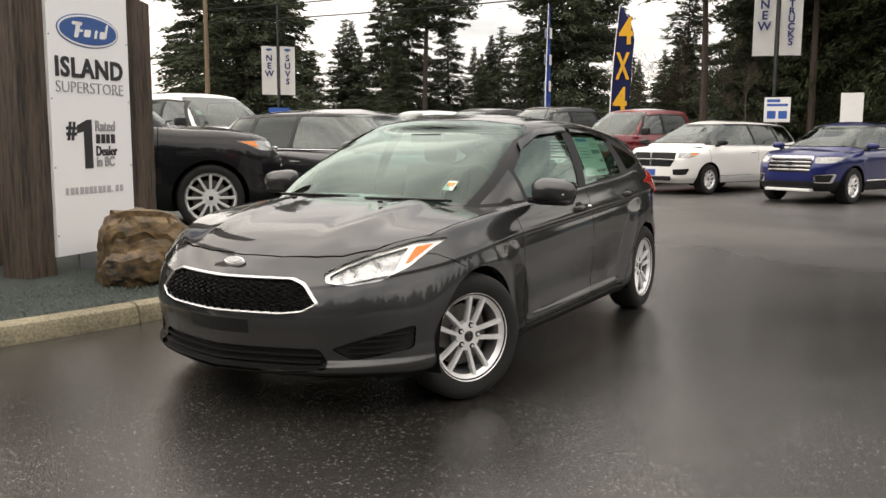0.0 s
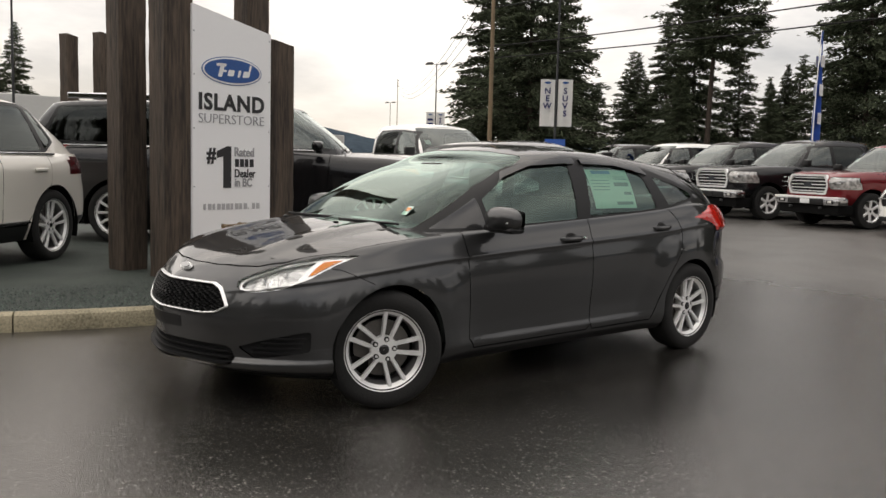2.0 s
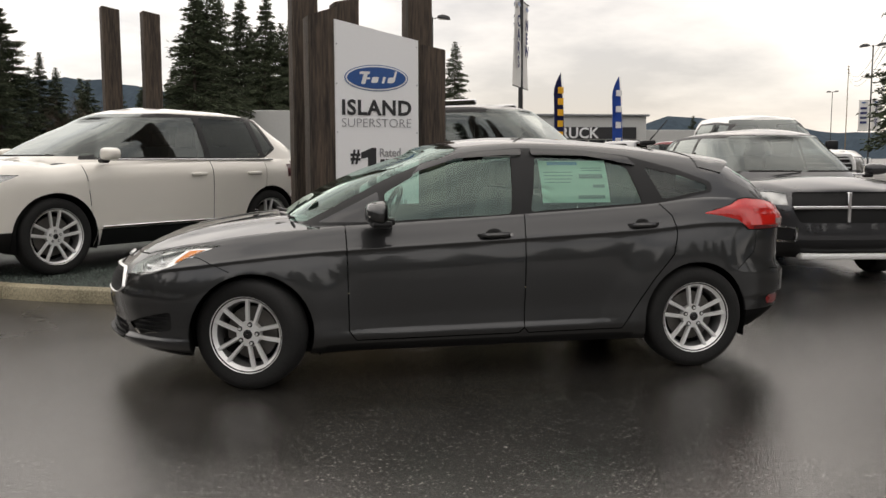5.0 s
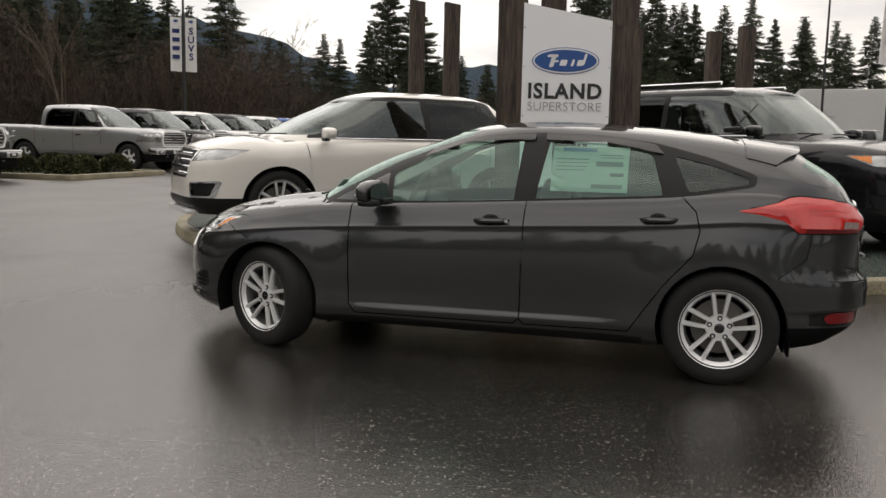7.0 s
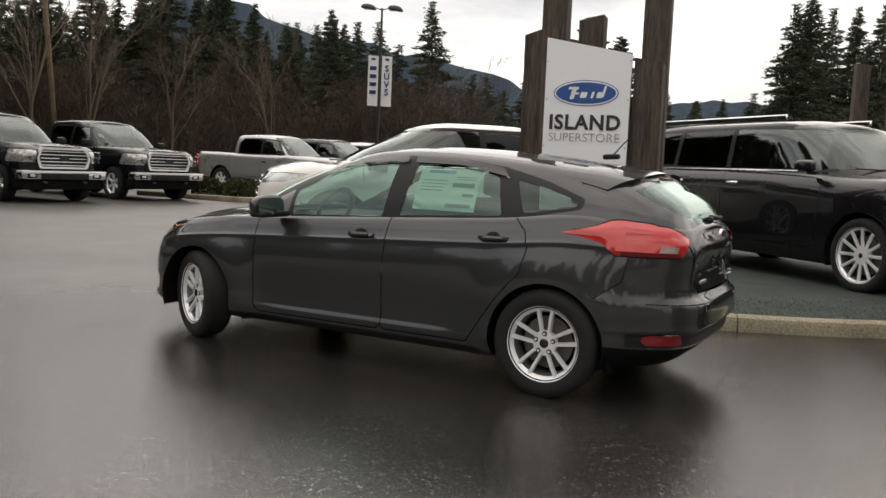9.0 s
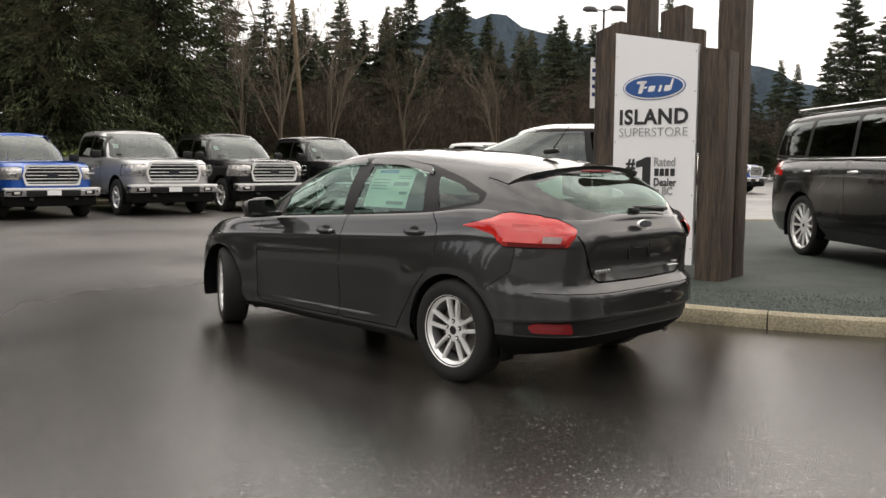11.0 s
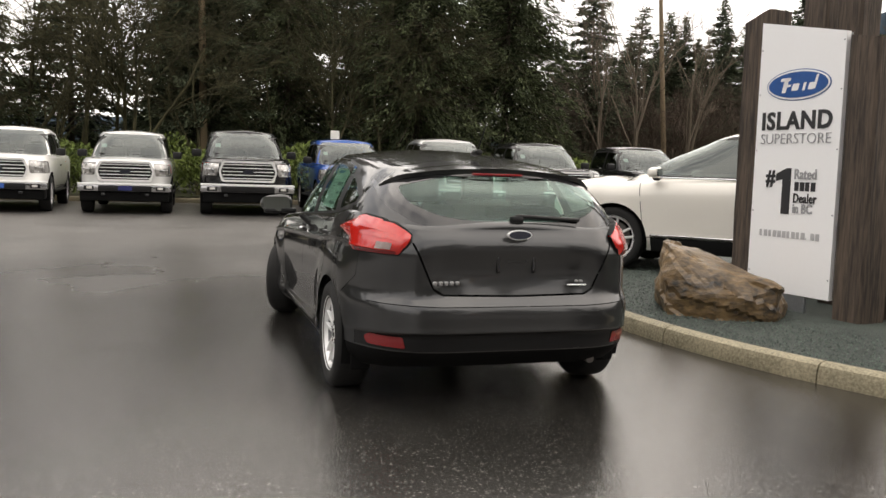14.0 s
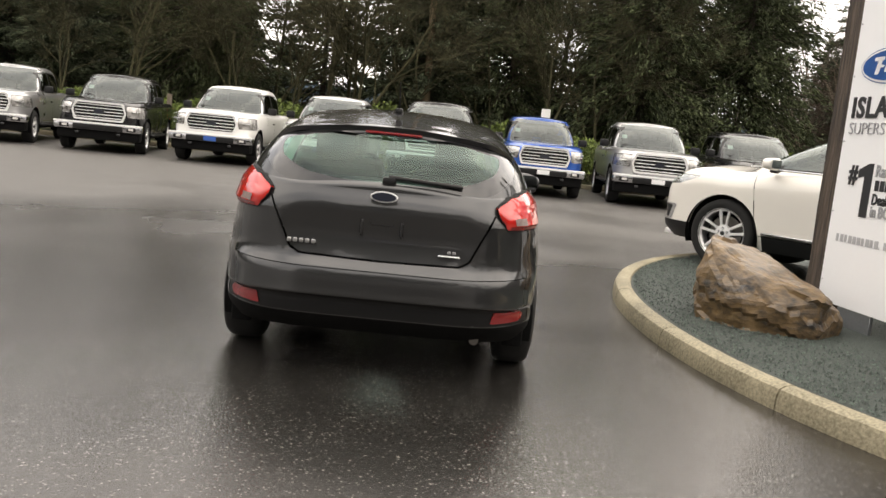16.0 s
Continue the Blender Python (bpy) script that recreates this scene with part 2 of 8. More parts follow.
M = {
    "asphalt": asphalt_mat(),
    "gravel_bed": mat("green_gravel_bed", (0.050, 0.064, 0.054), 0.75, vary=1.0, second=(0.016, 0.022, 0.019), scale=2, bump=0.9, bump_scale=70),
    "gravel": mat("green_gravel", (0.080, 0.105, 0.088), 0.55, vary=0.8, second=(0.025, 0.036, 0.031), scale=9, island=0.6, bump_scale=120),
    "kerb": mat("cast_concrete_kerb", (0.35, 0.305, 0.205), 0.7, vary=1.0, second=(0.12, 0.105, 0.065), scale=1.9, bump=0.35, bump_scale=55),
    "timber": mat("weathered_timber", (0.105, 0.076, 0.055), 0.8, vary=1.0, second=(0.018, 0.013, 0.010), scale=4.2, bump=1.0, bump_scale=19, stretch=(2.6, 2.6, 0.22)),
    "timber_end": mat("timber_end_grain", (0.16, 0.13, 0.10), 0.85, vary=0.7, scale=14, bump=0.4),
    "panel": mat("white_sign_panel", (0.86, 0.86, 0.865), 0.32, vary=0.05, scale=1.2, bump_scale=30, second=(0.6, 0.6, 0.6)),
    "rock": mat("brown_rock", (0.225, 0.143, 0.066), 0.42, vary=1.0, second=(0.016, 0.014, 0.012), scale=2.2, bump=1.0, bump_scale=14, stretch=(1, 1, 1.8)),
    "ink_black": mat("black_lettering", (0.02, 0.02, 0.022), 0.45),
    "ink_grey": mat("grey_lettering", (0.32, 0.32, 0.33), 0.45),
    "ink_pale": mat("pale_grey_lettering", (0.42, 0.42, 0.43), 0.45),
    "logo_blue": mat("sign_blue", (0.015, 0.07, 0.25), 0.3, vary=0.3, scale=4, second=(0.03, 0.14, 0.40)),
    "logo_white": mat("sign_white", (0.8, 0.8, 0.8), 0.35),
    "chrome": mat("chrome", (0.72, 0.72, 0.73), 0.12, 1.0),
    "alloy": mat("silver_alloy", (0.88, 0.88, 0.87), 0.30, 0.40, vary=0.1, scale=8, bump_scale=200),
    # rim alloy darkened in colour for the shade behind the spokes
    "barrel": mat("shaded_wheel_barrel", (0.20, 0.20, 0.20), 0.45, 0.6, vary=0.4, scale=8),
    "rotor": mat("brake_metal", (0.16, 0.15, 0.14), 0.45, 0.8, vary=0.4, scale=12),
    "tyre": mat("tyre_rubber", (0.006, 0.006, 0.006), 0.85, vary=0.5, second=(0.016, 0.015, 0.014), scale=9, bump=0.2, bump_scale=80),
    "black_plastic": mat("black_plastic", (0.009, 0.009, 0.0095), 0.42, vary=0.3, scale=8, bump=0.05, bump_scale=400, spec=0.3),
    "gloss_black": mat("gloss_black", (0.010, 0.010, 0.011), 0.12, coat=0.6),
    "gap": mat("dark_gap", (0.004, 0.004, 0.004), 0.9),
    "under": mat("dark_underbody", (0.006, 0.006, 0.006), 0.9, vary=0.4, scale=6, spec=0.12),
    "cabin": mat("charcoal_cabin", (0.030, 0.030, 0.032), 0.85, vary=0.4, scale=8, bump=0.1, bump_scale=300),
    "cabin_light": mat("pale_headliner", (0.30, 0.29, 0.27), 0.9, vary=0.2, scale=8),
    "glass": glass_mat("tinted_glass", (0.72, 0.96, 0.87), 0.84, 0.10, (0.80, 1.0, 0.92)),
    "screen": glass_mat("windscreen_glass", (0.74, 0.96, 0.88), 0.66, 0.06, (0.84, 1.0, 0.94)),
    "rear_glass": glass_mat("rear_window_glass", (0.72, 0.96, 0.88), 0.66, 0.05, (0.82, 1.0, 0.93)),
    "mirror": mat("mirror_glass", (0.30, 0.33, 0.32), 0.06, 1.0),
    "alloy_dark": mat("dull_badge_metal", (0.34, 0.34, 0.34), 0.35, 0.7),
    "red_bright": mat("bright_red_lens", (0.56, 0.018, 0.012), 0.16, vary=0.5, second=(0.34, 0.006, 0.006), scale=14, bump_scale=60, coat=1.0),
    "lamp_dim": mat("smoked_lamp", (0.24, 0.17, 0.16), 0.18, vary=0.6, second=(0.40, 0.33, 0.31), scale=40, coat=0.8),
    # chrome with a lower base colour, for the dark ground it mirrors
    "dimmed_bumper_chrome": mat("dimmed_bumper_chrome", (0.50, 0.50, 0.51), 0.16, 1.0),
    "lamp_grey": mat("parked_car_lamp", (0.13, 0.13, 0.13), 0.18, 0.6, vary=0.8, second=(0.58, 0.58, 0.57), scale=9, bump_scale=14, coat=0.8),
    "lamp_dark": mat("lamp_inner_reflector", (0.30, 0.30, 0.30), 0.25, 0.9, vary=0.9, second=(0.75, 0.75, 0.74), scale=22, bump=0.5, bump_scale=46),
    "glass_dark": glass_mat("privacy_glass", (0.55, 0.6, 0.6), 0.12, 0.035),
    "quarter_glass": glass_mat("quarter_window_glass", (0.7, 0.9, 0.84), 0.35, 0.06),
    "glass_mid": glass_mat("parked_car_glass", (0.7, 0.8, 0.8), 0.34, 0.10),
    "parked_screen": glass_mat("parked_windscreen_glass", (0.74, 0.84, 0.82), 0.46, 0.065, (0.94, 1.0, 0.98)),
    "truck_lamp": mat("bright_truck_lamp", (0.62, 0.60, 0.575), 0.20, 0.5, vary=1.0, second=(0.10, 0.098, 0.095), scale=9, bump_scale=16, coat=1.0),
    "lens_clear": glass_mat("clear_lens", (1, 1, 1), 0.97, 0.05),
    "lamp_bowl": mat("lamp_reflector", (0.80, 0.80, 0.79), 0.22, 0.85, vary=0.35, second=(0.40, 0.40, 0.40), scale=16, bump_scale=40),
    "amber": mat("amber_reflector", (0.74, 0.21, 0.016), 0.25, coat=0.5, vary=0.3, scale=30),
    "red_lens": mat("red_lamp_lens", (0.58, 0.018, 0.013), 0.10, vary=0.35, second=(0.36, 0.004, 0.004), scale=9, bump_scale=50, coat=1.0),
    "red_smoked": mat("smoked_red_lens", (0.070, 0.006, 0.008), 0.12, coat=0.8),
    "red_dark": mat("red_reflector", (0.20, 0.006, 0.008), 0.25, coat=0.5),
    "lamp_white": mat("frosted_lamp", (0.62, 0.60, 0.57), 0.2, coat=0.6),
    "paper": mat("pale_green_paper", (0.62, 0.80, 0.69), 0.7, vary=0.08, scale=8, bump_scale=50),
    "paper_ink": mat("grey_print", (0.22, 0.30, 0.28), 0.7),
    "paper_blue": mat("blue_print", (0.16, 0.36, 0.55), 0.7),
    "steel": mat("galvanised_steel", (0.30, 0.31, 0.32), 0.45, 0.6, vary=0.3, scale=3),
    "dark_steel": mat("dark_painted_steel", (0.035, 0.036, 0.038), 0.5, 0.2, vary=0.3, scale=3),
    "pole_wood": mat("utility_pole_wood", (0.24, 0.175, 0.105), 0.85, vary=0.8, second=(0.11, 0.08, 0.05), scale=3, bump=0.3, stretch=(4, 4, 0.25)),
    "banner": mat("white_banner", (0.84, 0.83, 0.81), 0.7, vary=0.15, scale=3, bump_scale=20),
    "navy": mat("navy_fabric", (0.015, 0.022, 0.12), 0.7, vary=0.2, scale=5),
    "yellow": mat("yellow_fabric", (0.80, 0.42, 0.02), 0.7, vary=0.15, scale=5),
    "blue_fabric": mat("blue_fabric", (0.03, 0.11, 0.42), 0.7, vary=0.2, scale=5),
}
M["badge_dark"] = mat("dark_badge_enamel", (0.010, 0.012, 0.022), 0.3)
CARS = {
    "grey": paint("magnetic_grey_paint", (0.052, 0.0525, 0.0535), 0.75, 0.35, 0.035, 0.30),
    "white": paint("white_paint", (0.86, 0.85, 0.82), 0.0, 0.35),
    "pearl": paint("pearl_white_paint", (0.80, 0.765, 0.70), 0.05, 0.32),
    "black": paint("black_paint", (0.006, 0.006, 0.007), 0.0, 0.25),
    "blue": paint("bright_blue_paint", (0.010, 0.075, 0.34), 0.3, 0.3),
    "navy": paint("deep_blue_paint", (0.012, 0.018, 0.11), 0.4, 0.3),
    "silver": paint("silver_paint", (0.42, 0.42, 0.42), 0.6, 0.3),
    "pale": paint("pale_silver_paint", (0.62, 0.62, 0.61), 0.35, 0.3),
    "red": paint("ruby_red_paint", (0.16, 0.010, 0.014), 0.4, 0.3),
    "charcoal": paint("charcoal_paint", (0.045, 0.045, 0.048), 0.5, 0.3),
}


CARS["black"].node_tree.nodes["Principled BSDF"].inputs["Coat Weight"].default_value = 0.6


# ---- building helpers ----
def part(name, bm, material, parent=None, label="", smooth=True, kind="", normals=None):
    """Links a bmesh as one mesh object, under a thing if given."""
    me = bpy.data.meshes.new(name)
    bm.to_mesh(me)
    bm.free()
    for mt in material if isinstance(material, (list, tuple)) else [material]:
        me.materials.append(mt)
    if smooth:
        me.polygons.foreach_set("use_smooth", [True] * len(me.polygons))
        me.set_sharp_from_angle(angle=radians(38))
    if normals is not None and len(normals) == len(me.vertices):
        me.polygons.foreach_set("use_smooth", [True] * len(me.polygons))
        me.normals_split_custom_set_from_vertices(normals)
    ob = new(name, me)
    ob.parent = parent
    return tagged(ob, label, kind=kind)


def thing(name, label, category, group="", m=Matrix(), kind=""):
    ob = new(name)
    ob.empty_display_size = 0.2
    ob.matrix_basis = m
    return tagged(ob, label, category, group, kind)


def add_box(bm, lo, hi, bevel=0.0, m=Matrix(), seg=1):
    c, s = [(a + b) / 2 for a, b in zip(lo, hi)], [abs(b - a) for a, b in zip(lo, hi)]
    got = bmesh.ops.create_cube(bm, size=1, matrix=m @ Matrix.Translation(c) @ Matrix.Diagonal((*s, 1)))
    if bevel:
        edges = list({e for v in got["verts"] for e in v.link_edges})
        bmesh.ops.bevel(bm, geom=edges, offset=bevel, segments=seg, affect="EDGES", profile=0.6)


def box(lo, hi, bevel=0.0, m=Matrix(), seg=1):
    bm = bmesh.new()
    add_box(bm, lo, hi, bevel, m, seg)
    return bm


def add_tube(bm, a, b, r1, r2=None, n=8, caps=True):
    a, b = Vector(a), Vector(b)
    d = b - a
    q = d.to_track_quat("Z", "Y").to_matrix().to_4x4()
    bmesh.ops.create_cone(bm, cap_ends=caps, segments=n, radius1=r1, radius2=r1 if r2 is None else r2, depth=d.length,
                          matrix=Matrix.Translation((a + b) / 2) @ q)


def tube(a, b, r1, r2=None, n=8):
    bm = bmesh.new()
    add_tube(bm, a, b, r1, r2, n)
    return bm


def lathe(profile, n=40, axis="y"):
    """Turns (radius, height) pairs round an axis."""
    bm = bmesh.new()
    rings = []
    for r, h in profile:
        ring = []
        for k in range(n):
            a = 2 * math.pi * k / n
            c, s = r * math.cos(a), r * math.sin(a)
            ring.append(bm.verts.new((c, h, s) if axis == "y" else (c, s, h)))
        rings.append(ring)
    for p, q in zip(rings, rings[1:]):
        for k in range(n):
            bm.faces.new((p[k], p[(k + 1) % n], q[(k + 1) % n], q[k]))
    bmesh.ops.recalc_face_normals(bm, faces=bm.faces)
    return bm


def curve_at(pairs, x):
    return float(np.interp(x, [p[0] for p in pairs], [p[1] for p in pairs]))


def smooth_at(pairs, x):
    """A soft curve through pairs that rise in their first number."""
    xs = [p[0] for p in pairs]
    if x <= xs[0]:
        return pairs[0][1]
    if x >= xs[-1]:
        return pairs[-1][1]
    k = max(i for i in range(len(xs) - 1) if xs[i] <= x)
    x0, x1 = xs[k], xs[k + 1]
    y0, y1 = pairs[k][1], pairs[k + 1][1]
    s = (y1 - y0) / (x1 - x0)
    sl = (y0 - pairs[k - 1][1]) / (x0 - xs[k - 1]) if k else s
    sr = (pairs[k + 2][1] - y1) / (xs[k + 2] - x1) if k + 2 < len(xs) else s
    d0 = 0 if k and sl * s <= 0 else (sl + s) / 2
    d1 = 0 if k + 2 < len(xs) and sr * s <= 0 else (sr + s) / 2
    t, h = (x - x0) / (x1 - x0), x1 - x0
    return ((2 * t**3 - 3 * t**2 + 1) * y0 + (t**3 - 2 * t**2 + t) * h * d0 + (-2 * t**3 + 3 * t**2) * y1 + (t**3 - t**2) * h * d1)


def half_ring(nf, nr, count):
    """Unit half outline from the front centre round the side to the rear centre, evenly spaced: (along, across)."""
    raw = []
    for k in range(721):
        a = math.pi * k / 720
        c, s = math.cos(a), math.sin(a)
        e = nf if c >= 0 else nr
        p, q = e if isinstance(e, tuple) else (e, e)
        raw.append((math.copysign(abs(c) ** (2 / p), c), abs(s) ** (2 / q)))
    raw = np.array(raw)
    step = np.hypot(np.diff(raw[:, 0]) * 2.2, np.diff(raw[:, 1]) * 1.2)
    run = np.r_[0, np.cumsum(step)]
    want = np.linspace(0, run[-1], count)
    return np.c_[np.interp(want, run, raw[:, 0]), np.interp(want, run, raw[:, 1])]


def shell(front, rear, low, high, width, nf, nr, crown, count=64, rows=12, cap=7, slope=None):
    """Half of a closed skin, mirrored: stacked outlines from the low line to the high line, and a crowned top.
    front, rear: (height share, x); low, high: (x, z); width: (height share, half width); slope: (x, half-width factor)."""
    ring = half_ring(nf, nr, count)
    bm = bmesh.new()
    grid = []
    for v in rows if isinstance(rows, list) else [r / rows for r in range(rows + 1)]:
        xf, xr, w = smooth_at(front, v), smooth_at(rear, v), smooth_at(width, v)
        line = []
        for along, across in ring:
            x = (xf + xr) / 2 + along * (xf - xr) / 2
            y = across * w * (smooth_at(slope, x) if slope else 1)
            zl, zh = smooth_at(low, x), smooth_at(high, x)
            line.append((x, y, zl + v * (zh - zl)))
        grid.append(line)
    top, widest = grid[-1], max(p[1] for p in grid[-1])
    for c in range(1, cap + 1):
        k = 1 - c / cap
        grid.append([(x, y * k, z + crown * (1 - k * k) * (y / widest) ** 1.3) for x, y, z in top])
    for side in (1, -1):
        vs = [[bm.verts.new((x, side * y, z)) for x, y, z in line] for line in grid]
        for p, q in zip(vs, vs[1:]):
            for k in range(count - 1):
                quad = (p[k], p[k + 1], q[k + 1], q[k])
                bm.faces.new(quad if side > 0 else quad[::-1])
    bmesh.ops.remove_doubles(bm, verts=bm.verts, dist=0.0012)
    bmesh.ops.dissolve_degenerate(bm, dist=0.0008, edges=bm.edges)
    bm.normal_update()
    up = max(bm.faces, key=lambda f: f.calc_center_median().z)
    if up.normal.z < 0:
        bmesh.ops.reverse_faces(bm, faces=bm.faces)
    bm.normal_update()
    return bm


def inside(poly, a, b):
    hit = False
    for (x0, y0), (x1, y1) in zip(poly, poly[1:] + poly[:1]):
        if (y0 > b) != (y1 > b) and a < (x1 - x0) * (b - y0) / (y1 - y0) + x0:
            hit = not hit
    return hit


def rounded(points, r=0.03, seg=4):
    """An outline with rounded corners."""
    out = []
    n = len(points)
    for k in range(n):
        p, a, b = Vector(points[k]), Vector(points[k - 1]), Vector(points[(k + 1) % n])
        da, db = a - p, b - p
        ra = min(r, da.length * 0.45, db.length * 0.45)
        s, e = p + da.normalized() * ra, p + db.normalized() * ra
        for i in range(seg + 1):
            t = i / seg
            q = s.lerp(p, t).lerp(p.lerp(e, t), t)
            out.append((q.x, q.y))
    return out


def carve(bm, outline, axis, want, take=True):
    """Cuts an outline, seen along an axis, into a skin. Returns the cut-out piece as a bmesh of its own, with its normals, or drops it."""
    ia, ib = {"x": (1, 2), "y": (0, 2), "z": (0, 1)}[axis]
    n = len(outline)
    for k in range(n):
        (a0, b0), (a1, b1) = outline[k], outline[(k + 1) % n]
        if abs(a1 - a0) + abs(b1 - b0) < 1e-5:
            continue
        la, ha, lb, hb = min(a0, a1) - 1e-4, max(a0, a1) + 1e-4, min(b0, b1) - 1e-4, max(b0, b1) + 1e-4
        near = []
        for f in bm.faces:
            if not want(f.calc_center_median(), f.normal):
                continue
            ca, cb = [v.co[ia] for v in f.verts], [v.co[ib] for v in f.verts]
            if max(ca) >= la and min(ca) <= ha and max(cb) >= lb and min(cb) <= hb:
                near.append(f)
        if not near:
            continue
        co, no = [0, 0, 0], [0, 0, 0]
        co[ia], co[ib] = a0, b0
        no[ia], no[ib] = b1 - b0, a0 - a1
        geom = list({v for f in near for v in f.verts}) + list({e for f in near for e in f.edges}) + near
        bmesh.ops.bisect_plane(bm, geom=geom, dist=1e-6, plane_co=co, plane_no=no)
    bm.normal_update()
    cut = []
    for f in bm.faces:
        c = f.calc_center_median()
        if inside(outline, c[ia], c[ib]) and want(c, f.normal):
            cut.append(f)
    piece, normals = None, []
    if take:
        piece, seen = bmesh.new(), {}
        for f in cut:
            vs = []
            for v in f.verts:
                if v not in seen:
                    seen[v] = piece.verts.new(v.co)
                    normals.append(v.normal.copy())
                vs.append(seen[v])
            piece.faces.new(vs)
        piece.normal_update()
    bmesh.ops.delete(bm, geom=cut, context="FACES")
    return piece, normals


def shift_skin(piece, normals, by):
    for v, nrm in zip(piece.verts, normals):
        v.co += nrm * by


def left_side(c, nrm):
    return c.y > 0 and nrm.y > 0.12


def right_side(c, nrm):
    return c.y < 0 and nrm.y < -0.12


def front_side(c, nrm):
    return nrm.x > 0.10 and c.x > 0


def nose_side(c, nrm):
    return nrm.x > 0.22 and c.x > 0


def rear_side(c, nrm):
    return nrm.x < -0.10 and c.x < 0


def top_side(c, nrm):
    return nrm.z > 0.3


def text_part(name, words, size, m, material, parent=None, label="", depth=0.004, bold=0.0, width=None, space=1.0):
    """Raised letters in the built-in font, as a mesh."""
    cu = bpy.data.curves.new(name, "FONT")
    cu.body, cu.size, cu.align_x, cu.align_y, cu.extrude, cu.offset = words, size, "CENTER", "CENTER", depth, bold
    cu.resolution_u, cu.space_character = 3, space
    tmp = bpy.data.objects.new(name, cu)
    me = bpy.data.meshes.new_from_object(tmp)
    bpy.data.objects.remove(tmp)
    if width:
        xs = [v.co.x for v in me.vertices]
        me.transform(Matrix.Diagonal((width / (max(xs) - min(xs)), 1, 1, 1)))
    me.transform(m)
    me.materials.clear()
    me.materials.append(material)
    ob = new(name, me)
    ob.parent = parent
    return tagged(ob, label)


def flat(points, thick, m=Matrix()):
    """A plate with an outline in x and z, facing -y... thickened along y."""
    bm = bmesh.new()
    a = [bm.verts.new(m @ Vector((x, 0, z))) for x, z in points]
    b = [bm.verts.new(m @ Vector((x, thick, z))) for x, z in points]
    bm.faces.new(a)
    bm.faces.new(b[::-1])
    n = len(a)
    for k in range(n):
        bm.faces.new((a[k], b[k], b[(k + 1) % n], a[(k + 1) % n]))
    bmesh.ops.recalc_face_normals(bm, faces=bm.faces)
    return bm


def oval(a, b, n=32):
    return [(a * math.cos(2 * math.pi * k / n), b * math.sin(2 * math.pi * k / n)) for k in range(n)]


# ---- wheels ----
def wheel(parent, m, R, rim, wide, style="five", name="wheel", n=48, rim_mat=None, label="", phase=0.0):
    """Tyre, rim with spokes, brake disc and centre cap. The outer face looks along +y of the pose m."""
    w = new(name)
    w.parent, w.matrix_basis = parent, m
    tagged(w, label)
    h = wide / 2
    prof = [(rim - 0.012, -h * 0.82), (rim + 0.012, -h * 0.92), ((R + rim) / 2, -h), (R - 0.022, -h * 0.93), (R - 0.004, -h * 0.74), (R, -h * 0.4),
            (R, h * 0.4), (R - 0.004, h * 0.74), (R - 0.022, h * 0.93), ((R + rim) / 2, h), (rim + 0.012, h * 0.92), (rim - 0.004, h * 0.82)]
    bm = lathe(prof, n)
    part("tyre", bm, M["tyre"], w)
    # barrel split from the rim to take the shaded tone
    part("rim_barrel", lathe([(rim - 0.004, -h * 0.8), (rim - 0.03, -h * 0.5), (rim - 0.034, h * 0.3), (rim - 0.022, h * 0.60)], n), M["barrel"], w)
    rm = lathe([(rim - 0.022, h * 0.60), (rim - 0.014, h * 0.70), (rim - 0.004, h * 0.80), (rim + 0.007, h * 0.90), (rim + 0.005, h * 0.80)], n)
    face = h * 0.62
    spokes = {"five": 10, "six": 6, "ten": 10, "seven": 7, "twelve": 12}[style]
    for k in range(spokes):
        if style == "five":
            a0 = 2 * math.pi * (k // 2) / 5 + math.pi / 2 + phase + (0.34 if k % 2 else -0.34)
            a1 = 2 * math.pi * (k // 2) / 5 + math.pi / 2 + phase + (0.215 if k % 2 else -0.215)
            wi, wo = 0.0115 * rim / 0.208, 0.0140 * rim / 0.208
        else:
            a0 = a1 = 2 * math.pi * k / spokes + math.pi / 2
            wi, wo = (0.016 if style == "twelve" else 0.030), (0.040 if style == "six" else 0.020)
        r0, r1 = rim * (0.30 if style == "five" else 0.24), rim - 0.010
        p0, p1 = Vector((r0 * math.cos(a0), 0, r0 * math.sin(a0))), Vector((r1 * math.cos(a1), 0, r1 * math.sin(a1)))
        t = (p1 - p0).normalized()
        s = Vector((-t.z, 0, t.x))
        rows = []
        for u, ww, y in ((0, wi, face * 0.86), (0.5, (wi + wo) / 2, face * 1.02), (1, wo, face * 1.10)):
            c = p0.lerp(p1, u)
            rows.append([c + s * ww + Vector((0, y - 0.012, 0)), c + s * ww * 0.62 + Vector((0, y + 0.006, 0)), c - s * ww * 0.62 + Vector((0, y + 0.006, 0)), c - s * ww + Vector((0, y - 0.012, 0)),
                         c + Vector((0, y - 0.040, 0))])
        vr = [[rm.verts.new(v) for v in row] for row in rows]
        for p, q in zip(vr, vr[1:]):
            for i in range(5):
                rm.faces.new((p[i], p[(i + 1) % 5], q[(i + 1) % 5], q[i]))
    hub = lathe([(0.001, face * 1.0), (rim * 0.16, face * 1.0), (rim * 0.335, face * 0.93), (rim * 0.36, face * 0.62), (rim * 0.30, 0)], 30)
    tmp = bpy.data.meshes.new("tmp")
    hub.to_mesh(tmp)
    hub.free()
    rm.from_mesh(tmp)
    bpy.data.meshes.remove(tmp)
    bmesh.ops.recalc_face_normals(rm, faces=rm.faces)
    r_ob = part("rim", rm, rim_mat or M["alloy"], w)
